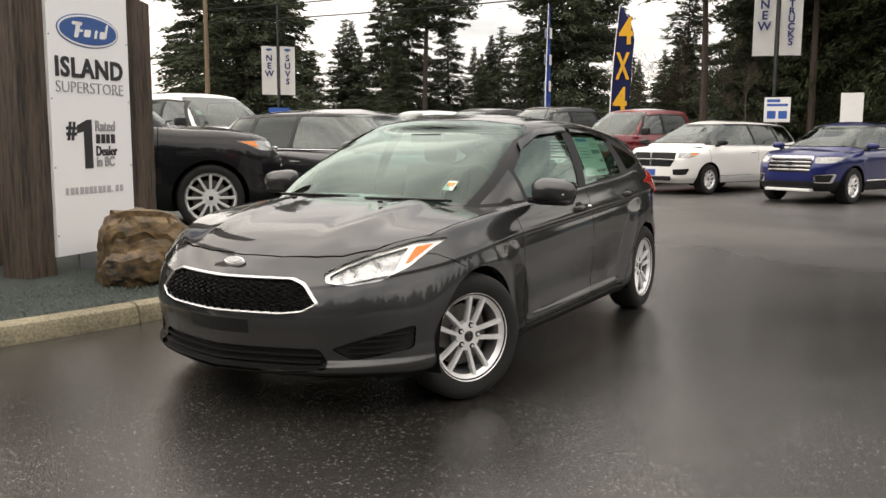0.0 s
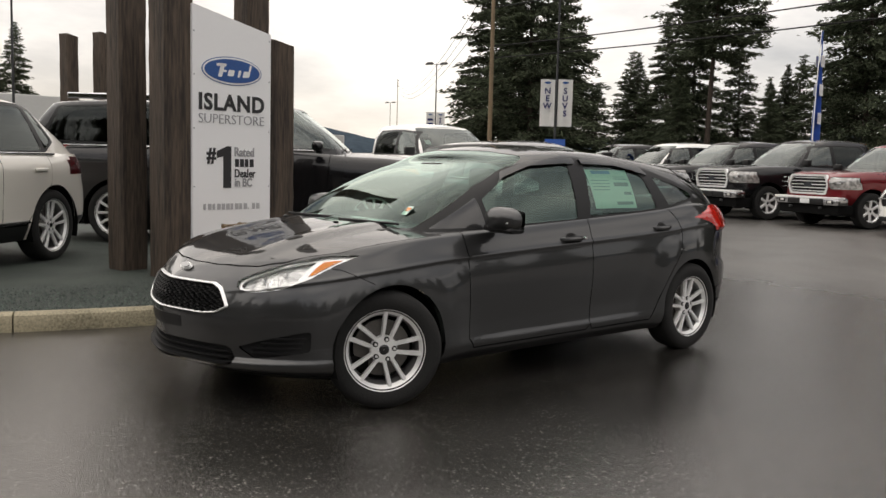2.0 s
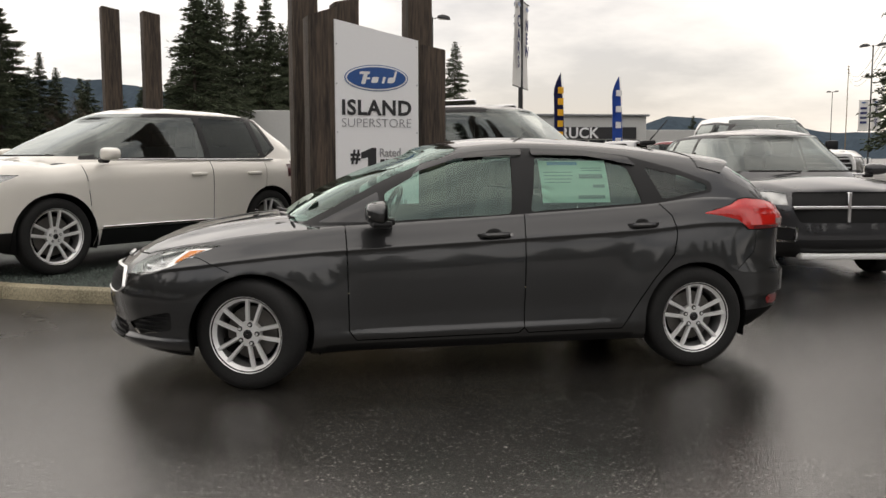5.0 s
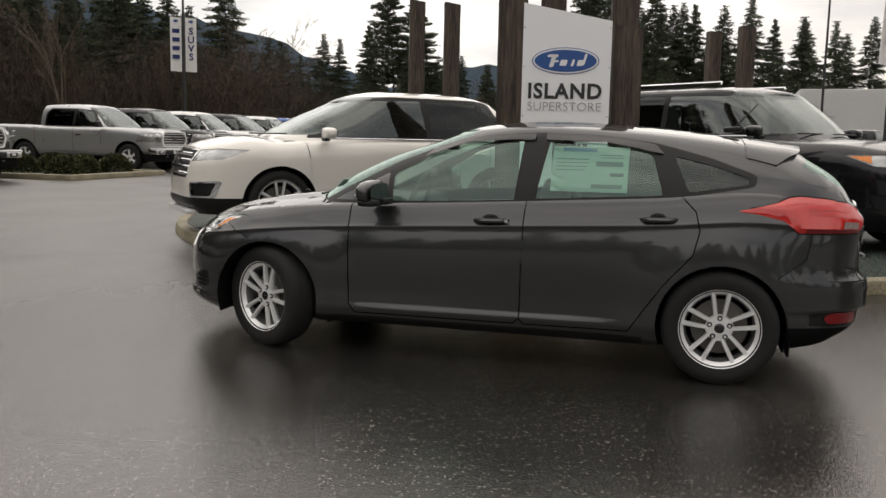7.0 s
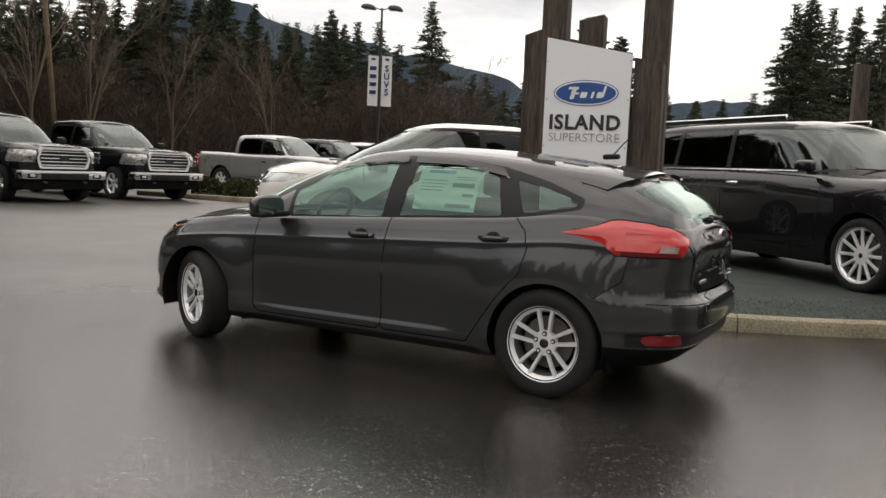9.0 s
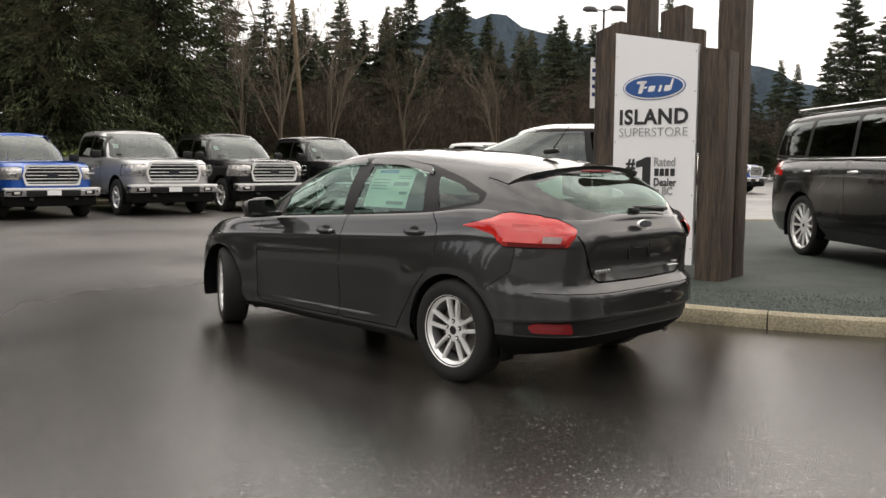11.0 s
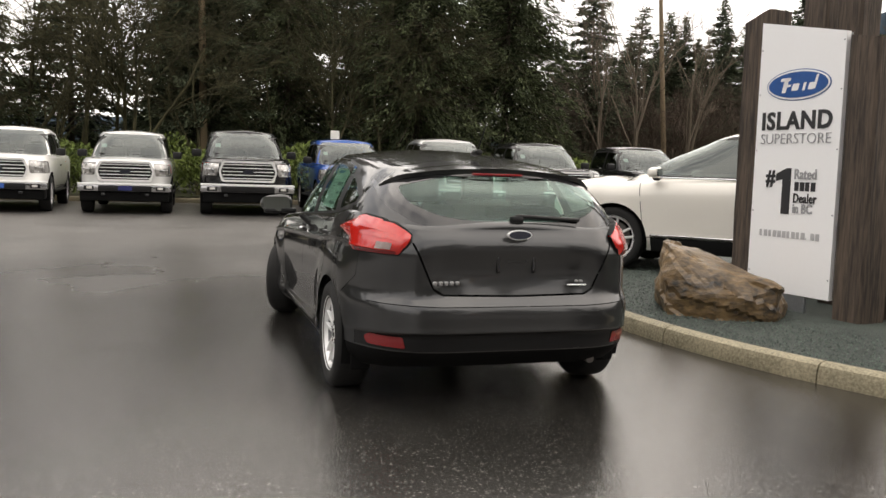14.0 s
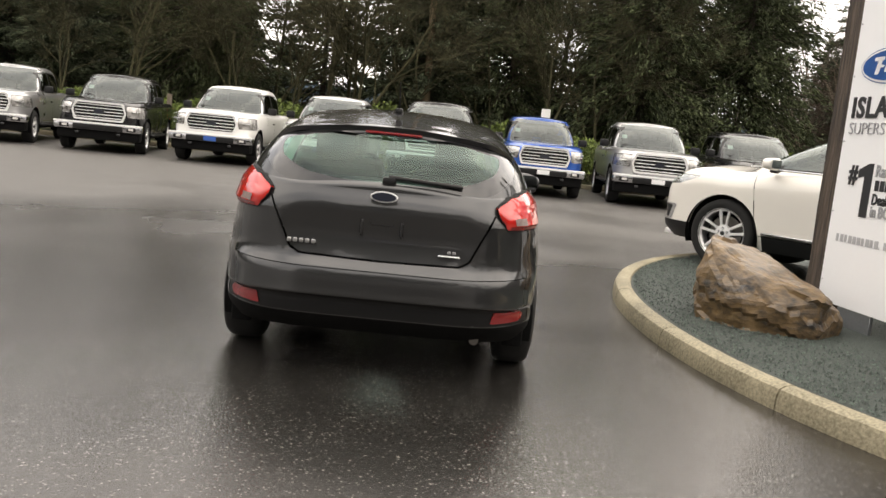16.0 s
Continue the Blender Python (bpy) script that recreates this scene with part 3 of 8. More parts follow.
    part("brake_disc", lathe([(0.02, 0.0), (rim * 0.72, 0.0), (rim * 0.72, -0.02), (0.02, -0.02)], 28), M["rotor"], w)
    # added near-black disc that stands for the shade of the wheel well
    part("wheel_well_shadow_plate", lathe([(0.02, -h * 0.6), (rim - 0.02, -h * 0.6), (rim - 0.03, -h * 0.9)], 20), M["under"], w).name = "shade_plate"
    cap = lathe([(0.001, face * 1.07), (0.021, face * 1.07), (0.027, face * 1.02), (0.027, face * 0.9)], 20)
    part("centre_cap", cap, M["gloss_black"], w)
    if style == "five":
        for k in range(5):
            a = 2 * math.pi * k / 5 + math.pi / 2 + phase
            c = (0.0545 * math.cos(a), face * 0.84, 0.0545 * math.sin(a))
            # near-black plug in place of the shade inside the pocket
            part("lug_pocket_shade", tube(c, (c[0], face * 1.01, c[2]), 0.0150, 0.0140, 14), M["gap"], w)
            part("lug_nut", tube(c, (c[0], face * 1.12, c[2]), 0.0092, 0.0075, 6), M["alloy"], w)
    return w


def seat_mesh(w, d, h, back):
    bm = bmesh.new()
    add_box(bm, (-d / 2, -w / 2, 0), (d / 2, w / 2, 0.16), 0.05, seg=2)
    lean = Matrix.Translation((-d / 2, 0, 0.10)) @ Matrix.Rotation(radians(-back), 4, "Y")
    add_box(bm, (-0.07, -w / 2, 0), (0.07, w / 2, h), 0.05, lean, 2)
    return bm


def torus(R, r, m, n=28, k=8):
    bm = bmesh.new()
    rings = []
    for i in range(n):
        a = 2 * math.pi * i / n
        rings.append([bm.verts.new(m @ Vector(((R + r * math.cos(2 * math.pi * j / k)) * math.cos(a), (R + r * math.cos(2 * math.pi * j / k)) * math.sin(a), r * math.sin(2 * math.pi * j / k)))) for j in range(k)])
    for i in range(n):
        p, q = rings[i], rings[(i + 1) % n]
        for j in range(k):
            bm.faces.new((p[j], q[j], q[(j + 1) % k], p[(j + 1) % k]))
    bmesh.ops.recalc_face_normals(bm, faces=bm.faces)
    return bm


def mirrored(outline):
    return [(-a, b) for a, b in outline][::-1]


def strip(points, half):
    """Thin quads along a line, for panel gaps."""
    out = []
    for (a0, b0), (a1, b1) in zip(points, points[1:]):
        d = math.hypot(a1 - a0, b1 - b0)
        na, nb = -(b1 - b0) / d * half, (a1 - a0) / d * half
        out.append([(a0 + na, b0 + nb), (a1 + na, b1 + nb), (a1 - na, b1 - nb), (a0 - na, b0 - nb)])
    return out


def build_car(car, spec, skin):
    """Body shells with their cut-out pieces, wheels and cabin, all under the thing car."""
    low_bm = shell(**spec["lower"])
    cab_bm = shell(**spec["cabin"])
    # open the deck below the cabin
    x0, x1, share = spec["open"]
    gone = []
    cw = spec["cabin"]["width"][0][1]
    for f in low_bm.faces:
        c = f.calc_center_median()
        if x0 < c.x < x1 and abs(c.y) < cw * share and f.normal.z > 0.75 and c.z > spec["lower"]["high"][0][1] * 0.8:
            gone.append(f)
    bmesh.ops.delete(low_bm, geom=gone, context="FACES")
    if "sculpt" in spec:
        spec["sculpt"](low_bm, cab_bm)
    shells = {"L": low_bm, "C": cab_bm}
    for name, jobs, material, by in spec.get("wraps", ()):
        # one lamp that wraps round a corner: cut in two views, joined into one part
        for side in (1, -1):
            bm, nrm = bmesh.new(), []
            for outline, axis, want in jobs:
                o = outline if axis == "y" or side > 0 else mirrored(outline)
                got, gn = carve(low_bm, o, axis, lambda c, n, want=want: c.y * side > 0 and want(c, Vector((n.x, n.y * side, n.z))))
                seen = {v: bm.verts.new(v.co + q * by) for v, q in zip(got.verts, gn)}
                nrm += gn
                for f in got.faces:
                    bm.faces.new([seen[v] for v in f.verts])
                got.free()
            if name in ("headlight", "headlight_reflector"):
                cover, twin = bmesh.new(), {}
                for v, q in zip(bm.verts, nrm):
                    twin[v] = cover.verts.new(v.co + q * (0.013 if name == "headlight" else 0.032))
                for f in bm.faces:
                    cover.faces.new([twin[v] for v in f.verts])
                part("headlight_cover", cover, M["lens_clear"], car, normals=nrm).visible_shadow = False
            part(name, bm, material, car, normals=nrm)
    for x, z, r in spec["arches"]:
        ring = [(x + r * math.cos(2 * math.pi * k / 36), z + r * math.sin(2 * math.pi * k / 36)) for k in range(36)]
        for want in (left_side, right_side):
            carve(low_bm, ring, "y", want, take=False)
        for side in (1, -1):
            w = spec["lower"]["width"][2][1]
            liner = bmesh.new()
            top = [k for k in range(-2, 21)]
            inner, outer = [], []
            for k in top:
                a = math.pi * k / 18
                inner.append(liner.verts.new((x + (r + 0.012) * math.cos(a), side * (w - 0.30), z + (r + 0.012) * math.sin(a))))
                outer.append(liner.verts.new((x + (r + 0.004) * math.cos(a), side * (w - 0.012), z + (r + 0.004) * math.sin(a))))
            for k in range(len(top) - 1):
                liner.faces.new((inner[k], inner[k + 1], outer[k + 1], outer[k]))
            liner.faces.new(inner)
            part("wheel_arch_liner", liner, M["under"], car)
    sides = {"left": left_side, "right": right_side, "front": front_side, "rear": rear_side, "top": top_side, "nose": nose_side}
    for which, name, outline, material, by, faces in spec["pieces"]:
        jobs = []
        if faces == "side":
            jobs = [(outline, "y", left_side), (outline, "y", right_side)]
        elif faces in ("front", "rear", "nose"):
            jobs = [(outline, "x", sides[faces])]
            if min(a for a, _ in outline) > 0.02:
                jobs.append((mirrored(outline), "x", sides[faces]))
        elif faces == "top":
            jobs = [(outline, "z", top_side)]
        for o, axis, want in jobs:
            if name == "gap":
                carve(shells[which], o, axis, want, take=False)
                continue
            piece, nrm = carve(shells[which], o, axis, want)
            if not piece.faces:
                piece.free()
                continue
            if by:
                shift_skin(piece, nrm, by)
            ob = part(name, piece, material, car, normals=nrm)
            if "glass" in material.name or "lens" in material.name:
                ob.visible_shadow = False
    for key, bm in shells.items():
        bm.normal_update()
        nrm = [v.normal.copy() for v in bm.verts]
        part("body" if key == "L" else "roof", bm, skin, car, normals=nrm)
    # floor of the car and a dark tray that closes it below
    lo = spec["lower"]
    zf = spec["floor"]
    xf, xr = lo["front"][0][1] - 0.12, lo["rear"][0][1] + 0.12
    w = lo["width"][0][1] - 0.06
    bm = box((xr + 0.40, -w, zf), (xf - 0.45, w, zf + 0.10), 0.03)
    add_box(bm, (xf - 0.5, -w * 0.55, zf + 0.01), (xf - 0.10, w * 0.55, zf + 0.10), 0.03)
    part("underbody", bm, M["under"], car)


def seats(car, rows, z, w=0.46, h=0.58, wheel_at=None, material=None, dash=None):
    for x, ys in rows:
        for y in ys:
            bm = seat_mesh(w, 0.46, h, 14)
            bm.transform(Matrix.Translation((x, y, z)))
            part("seat", bm, material or M["cabin"], car)
            hr = box((-0.05, -0.12, 0), (0.05, 0.12, 0.17), 0.045, Matrix.Translation((x - 0.38, y, z + h + 0.10)), 2)
            part("headrest", hr, material or M["cabin"], car)
    if wheel_at:
        part("steering_wheel", torus(0.18, 0.016, Matrix.Translation(wheel_at) @ Matrix.Rotation(radians(65), 4, "Y")), M["black_plastic"], car)
    if dash:
        part("dashboard", box(*dash, 0.08, seg=3), M["cabin"], car)


def bump_at(x, x0, half):
    t = abs(x - x0) / half
    return (1 - t * t) ** 2 if t < 1 else 0.0


def hatch_sculpt(low_bm, cab_bm):
    """Flared arches, bonnet ridges and the hollow of the tailgate."""
    for v in low_bm.verts:
        x, y, z = v.co
        s = 1 if y > 0 else -1
        if abs(y) > 0.6:
            for hx in (1.324, -1.324):
                r = math.hypot(x - hx, z - 0.318)
                if r < 0.62:
                    v.co.y += s * (0.026 if hx > 0 else 0.018) * bump_at(r, 0.34, 0.27)
        if abs(y) > 0.7 and abs(x) < 1.0:
            # hollow above the sill, sharp below and fading upwards
            run = max(0.0, min(1.0, (1.0 - abs(x)) / 0.45))
            zz = z + 0.006 * x
            v.co.y -= s * 0.014 * run * curve_at([(0.292, 0), (0.322, 1), (0.36, 0.94), (0.60, 0)], zz)
        if x > 0.9 and z > 0.70 and abs(y) < 0.75:
            v.co.z += 0.014 * bump_at(abs(y), 0.40 - 0.05 * (x - 1), 0.12) * max(0, min(1, (2.0 - x) * 3)) - 0.004 * bump_at(y, 0, 0.3)
        if x < -1.9 and 0.62 < z < 0.93 and abs(y) < 0.52:
            v.co.x += 0.030 * bump_at(z, 0.77, 0.17) * min(1, (0.52 - abs(y)) * 8)
    low_bm.normal_update()


HATCH_CABIN = dict(front=[(0, 1.22), (0.42, 0.935), (0.74, 0.63), (1, 0.30)],
                   rear=[(0, -2.04), (0.55, -1.93), (1, -1.74)],
                   low=[(-2.06, 0.948), (-1.85, 0.98), (-1.45, 1.015), (-1.0, 0.975), (-0.28, 0.932), (0.55, 0.885), (1.2, 0.86)],
                   high=[(-1.8, 1.238), (-1.35, 1.290), (-1.0, 1.328), (-0.6, 1.355), (-0.3, 1.362), (0.0, 1.348), (0.35, 1.305)],
                   width=[(0, 0.785), (0.3, 0.748), (0.7, 0.670), (0.92, 0.605), (1, 0.560)],
                   nf=4.8, nr=5.0, crown=0.052, count=110, rows=20, cap=9)


HATCH_FRONT = [(0, 2.08), (0.05, 2.165), (0.11, 2.202), (0.145, 2.200), (0.19, 2.170), (0.30, 2.176), (0.5, 2.195), (0.80, 2.155), (0.92, 2.105), (1, 2.040)]
HATCH_REAR = [(0, -1.96), (0.10, -2.060), (0.20, -2.084), (0.250, -2.092), (0.268, -2.128), (0.300, -2.126), (0.36, -2.126), (0.46, -2.116), (0.51, -2.080), (0.62, -2.075), (0.85, -2.090), (1, -2.035)]
HATCH_WIDTH = [(0, 0.80), (0.06, 0.838), (0.115, 0.858), (0.30, 0.860), (0.45, 0.864), (0.60, 0.862), (0.72, 0.856), (0.800, 0.846), (0.822, 0.853), (0.838, 0.844), (0.87, 0.832), (0.95, 0.808), (1, 0.784)]
HATCH_ROWS = [0, 0.03, 0.06, 0.09, 0.115, 0.13, 0.14, 0.15, 0.16, 0.17, 0.18, 0.19, 0.20, 0.215, 0.24, 0.255, 0.268, 0.28, 0.30, 0.33, 0.36, 0.40, 0.44, 0.47, 0.50, 0.53, 0.58, 0.63, 0.68, 0.73, 0.77, 0.79,
              0.80, 0.811, 0.822, 0.830, 0.838, 0.85, 0.87, 0.90, 0.93, 0.96, 0.98, 1.0]


def nose_x(y, z):
    """How far forward the hatchback's nose reaches at a width and height."""
    v = max(0.0, min(1.0, (z - 0.20) / 0.51))
    xf, xr, w = smooth_at(HATCH_FRONT, v), smooth_at(HATCH_REAR, v), smooth_at(HATCH_WIDTH, v) * 0.98
    return (xf + xr) / 2 + (xf - xr) / 2 * (1 - min(0.999, abs(y) / w) ** 1.32) ** (1 / 9.4)


def hatchback():
    """The dark grey hatchback, its own origin at the middle of the wheelbase on the ground."""
    car = thing("hatchback_car", "damp dark grey metallic five-door hatchback with turned front wheels", "car")
    grey = CARS["grey"]
    trim = rounded([(1.06, 0.893), (0.56, 1.150), (0.30, 1.255), (0.05, 1.316), (-0.27, 1.338), (-0.65, 1.328), (-0.95, 1.290), (-1.25, 1.212), (-1.48, 1.128), (-1.47, 1.068), (-1.15, 1.010), (-0.9, 0.986), (-0.28, 0.948), (0.56, 0.900)], 0.02, 2)
    win_f = rounded([(0.555, 0.920), (0.565, 1.075), (0.345, 1.195), (0.12, 1.268), (-0.205, 1.292), (-0.175, 0.953)], 0.02, 3)
    sail = rounded([(0.95, 0.912), (0.60, 1.085), (0.59, 0.918)], 0.012, 2)
    win_r = rounded([(-0.295, 0.965), (-0.355, 1.290), (-0.66, 1.284), (-0.86, 1.252), (-0.93, 1.222), (-0.995, 1.008)], 0.02, 3)
    win_q = rounded([(-1.045, 1.222), (-1.24, 1.176), (-1.440, 1.112), (-1.435, 1.080), (-1.13, 1.028)], 0.02, 3)
    visor_f = rounded([(0.40, 1.165), (0.34, 1.225), (0.10, 1.300), (-0.27, 1.325), (-0.27, 1.290), (0.11, 1.264)], 0.01, 2)
    visor_r = rounded([(-0.33, 1.290), (-0.33, 1.325), (-0.66, 1.316), (-0.94, 1.276), (-0.99, 1.225), (-0.88, 1.245), (-0.66, 1.280)], 0.01, 2)
    gap = 0.0034
    door_f = [(0.80, 0.90), (0.795, 0.60), (0.79, 0.31), (0.75, 0.255), (-0.20, 0.258), (-0.235, 0.29), (-0.243, 0.85), (-0.25, 0.95)]
    door_r = [(-0.235, 0.29), (-0.26, 0.258), (-0.84, 0.262), (-0.93, 0.40), (-1.03, 0.545), (-1.165, 0.70), (-1.195, 0.83), (-1.17, 0.93), (-1.10, 1.0)]
    pieces = [
        ("C", "side_window", win_f, M["glass"], -0.004, "side"),
        ("C", "side_window", win_r, M["glass"], -0.004, "side"),
        ("C", "quarter_window", win_q, M["quarter_glass"], -0.004, "side"),
        ("C", "mirror_sail", sail, M["gloss_black"], 0.0, "side"),
        ("C", "rain_visor", visor_f, M["gloss_black"], 0.014, "side"),
        ("C", "rain_visor", visor_r, M["gloss_black"], 0.014, "side"),
        ("C", "window_trim", trim, M["black_plastic"], 0.0, "side"),
        ("C", "windscreen", rounded([(-0.755, 0.915), (-0.725, 1.00), (-0.535, 1.335), (-0.25, 1.365), (0.25, 1.365), (0.535, 1.335), (0.725, 1.00), (0.755, 0.915)], 0.04, 3), M["screen"], -0.002, "front"),
        ("C", "rear_window", rounded([(-0.42, 1.040), (-0.555, 1.105), (-0.575, 1.185), (-0.30, 1.245), (0.30, 1.245), (0.575, 1.185), (0.555, 1.105), (0.42, 1.040), (0.25, 1.015), (-0.25, 1.015)], 0.05, 4), M["rear_glass"], -0.002, "rear"),
        ("C", "rear_window_trim", rounded([(-0.53, 0.990), (-0.665, 1.085), (-0.655, 1.225), (-0.30, 1.275), (0.30, 1.275), (0.655, 1.225), (0.665, 1.085), (0.53, 0.990), (0.30, 0.966), (-0.30, 0.966)], 0.05, 3), M["gloss_black"], -0.001, "rear"),
    ]
    for line in (door_f, door_r, [(1.44, 0.66), (1.60, 0.735), (1.70, 0.745)], [(-1.60, 0.595), (-1.74, 0.70), (-1.76, 0.83)]):
        pieces += [("L", "gap", q, None, 0, "side") for q in strip(line, gap if len(line) > 3 else 0.0018)]
    hood = [(2.005, 0.0), (1.985, 0.22), (1.945, 0.38), (1.895, 0.49), (1.80, 0.60), (1.56, 0.735), (1.20, 0.765), (0.99, 0.77)]
    pieces += [("L", "gap", q, None, 0, "top") for q in strip(hood, gap) + strip([(a, -b) for a, b in hood], gap)]
    pieces += [("L", "gap", q, None, 0, "rear") for line in ([(0.56, 0.90), (0.45, 0.66), (0.40, 0.632), (0.0, 0.625)],) for q in strip(line, 0.005) + strip([(-a, b) for a, b in line], 0.005)]
    pieces += [("L", "gap", q, None, 0, "rear") for q in strip([(-0.76, 0.585), (-0.4, 0.575), (0.4, 0.575), (0.76, 0.585)], 0.002)]
    pieces += [
        ("L", "front_door", [(0.795, 0.91), (0.79, 0.60), (0.785, 0.315), (0.75, 0.26), (-0.20, 0.263), (-0.232, 0.295), (-0.24, 0.85), (-0.245, 0.96)], grey, 0.0, "side"),
        ("L", "rear_door", [(-0.25, 0.97), (-0.245, 0.85), (-0.24, 0.29), (-0.26, 0.263), (-0.835, 0.267), (-0.925, 0.405), (-1.025, 0.55), (-1.16, 0.705), (-1.19, 0.83), (-1.165, 0.93), (-1.08, 1.02)], grey, 0.0, "side"),
        ("L", "sill", [(0.92, 0.0), (0.92, 0.235), (-0.92, 0.235), (-0.92, 0.0)], M["black_plastic"], 0.0, "side"),
        ("L", "grille", rounded([(-0.33, 0.645), (0.33, 0.645), (0.388, 0.622), (0.458, 0.543), (0.40, 0.512), (0.32, 0.502), (-0.32, 0.502), (-0.40, 0.512), (-0.458, 0.543), (-0.388, 0.622)], 0.014, 3), M["gap"], -0.02, "front"),
        ("L", "lower_intake", rounded([(-0.46, 0.345), (0.46, 0.345), (0.51, 0.262), (0.42, 0.238), (-0.42, 0.238), (-0.51, 0.262)], 0.02, 3), M["gap"], -0.02, "front"),
        ("L", "fog_lamp_recess", rounded([(0.505, 0.345), (0.60, 0.380), (0.785, 0.440), (0.775, 0.332), (0.585, 0.292)], 0.018, 3), M["gap"], -0.014, "front"),
        ("L", "front_splitter", [(-0.62, 0.0), (-0.62, 0.200), (0.62, 0.200), (0.62, 0.0)], M["black_plastic"], 0.002, "front"),
        ("L", "rear_reflector", rounded([(0.585, 0.352), (0.60, 0.412), (0.745, 0.418), (0.765, 0.390), (0.75, 0.358)], 0.01, 2), M["red_dark"], 0.003, "rear"),
        ("L", "rear_lower_bumper", [(-0.9, 0.0), (-0.9, 0.338), (-0.5, 0.330), (0.5, 0.330), (0.9, 0.338), (0.9, 0.0)], M["under"], -0.004, "rear"),
        ("L", "rear_bumper_band", [(-0.80, 0.345), (-0.5, 0.337), (0.5, 0.337), (0.80, 0.345), (0.80, 0.415), (0.56, 0.436), (-0.56, 0.436), (-0.80, 0.415)], M["black_plastic"], -0.002, "rear"),
    ]
    lamp = rounded([(0.448, 0.668), (0.468, 0.632), (0.56, 0.618), (0.67, 0.638), (0.738, 0.690), (0.790, 0.803), (0.71, 0.797), (0.60, 0.752), (0.52, 0.712)], 0.012, 2)
    bowl = rounded([(0.470, 0.664), (0.485, 0.640), (0.565, 0.627), (0.650, 0.642), (0.700, 0.680), (0.702, 0.778), (0.60, 0.740), (0.53, 0.704)], 0.010, 2)
    amber = [(0.722, 0.777), (0.764, 0.784), (0.752, 0.750), (0.736, 0.718), (0.722, 0.708)]
    wraps = [
        ("turn_signal", [(amber, "x", lambda c, n: n.x > 0.03 and c.x > 1.2)], M["amber"], -0.010),
        ("headlight_reflector", [(bowl, "x", lambda c, n: n.x > 0.03 and c.x > 1.2)], M["lamp_dark"], -0.034),
        ("headlight", [(lamp, "x", lambda c, n: n.x > 0.03 and c.x > 1.2)], M["lamp_bowl"], -0.014),
    ]
    spec = {
        "cabin": HATCH_CABIN,
        "lower": dict(front=HATCH_FRONT, rear=HATCH_REAR,
                      low=[(-2.15, 0.25), (-1.6, 0.20), (-0.9, 0.185), (0.9, 0.185), (1.7, 0.185), (2.1, 0.20)],
                      high=[(-2.06, 0.968), (-1.85, 1.00), (-1.45, 1.035), (-1.0, 0.995), (-0.28, 0.952), (0.55, 0.905), (0.9, 0.885), (1.2, 0.862), (1.56, 0.815), (1.9, 0.748), (2.05, 0.700)],
                      width=HATCH_WIDTH,
                      nf=(9.4, 1.32), nr=(7.5, 5.0), crown=0.070, count=132, rows=HATCH_ROWS, cap=14, slope=[(-2.1, 0.965), (-1.3, 1.0), (1.3, 1.0), (2.0, 0.97)]),
        "open": (-1.92, 1.0, 0.92),
        "arches": [(1.324, 0.314, 0.338), (-1.324, 0.314, 0.338)],
        "pieces": pieces, "floor": 0.17, "wraps": wraps, "sculpt": hatch_sculpt,
    }
    build_car(car, spec, grey)
    hatch_details(car, grey)
    return car


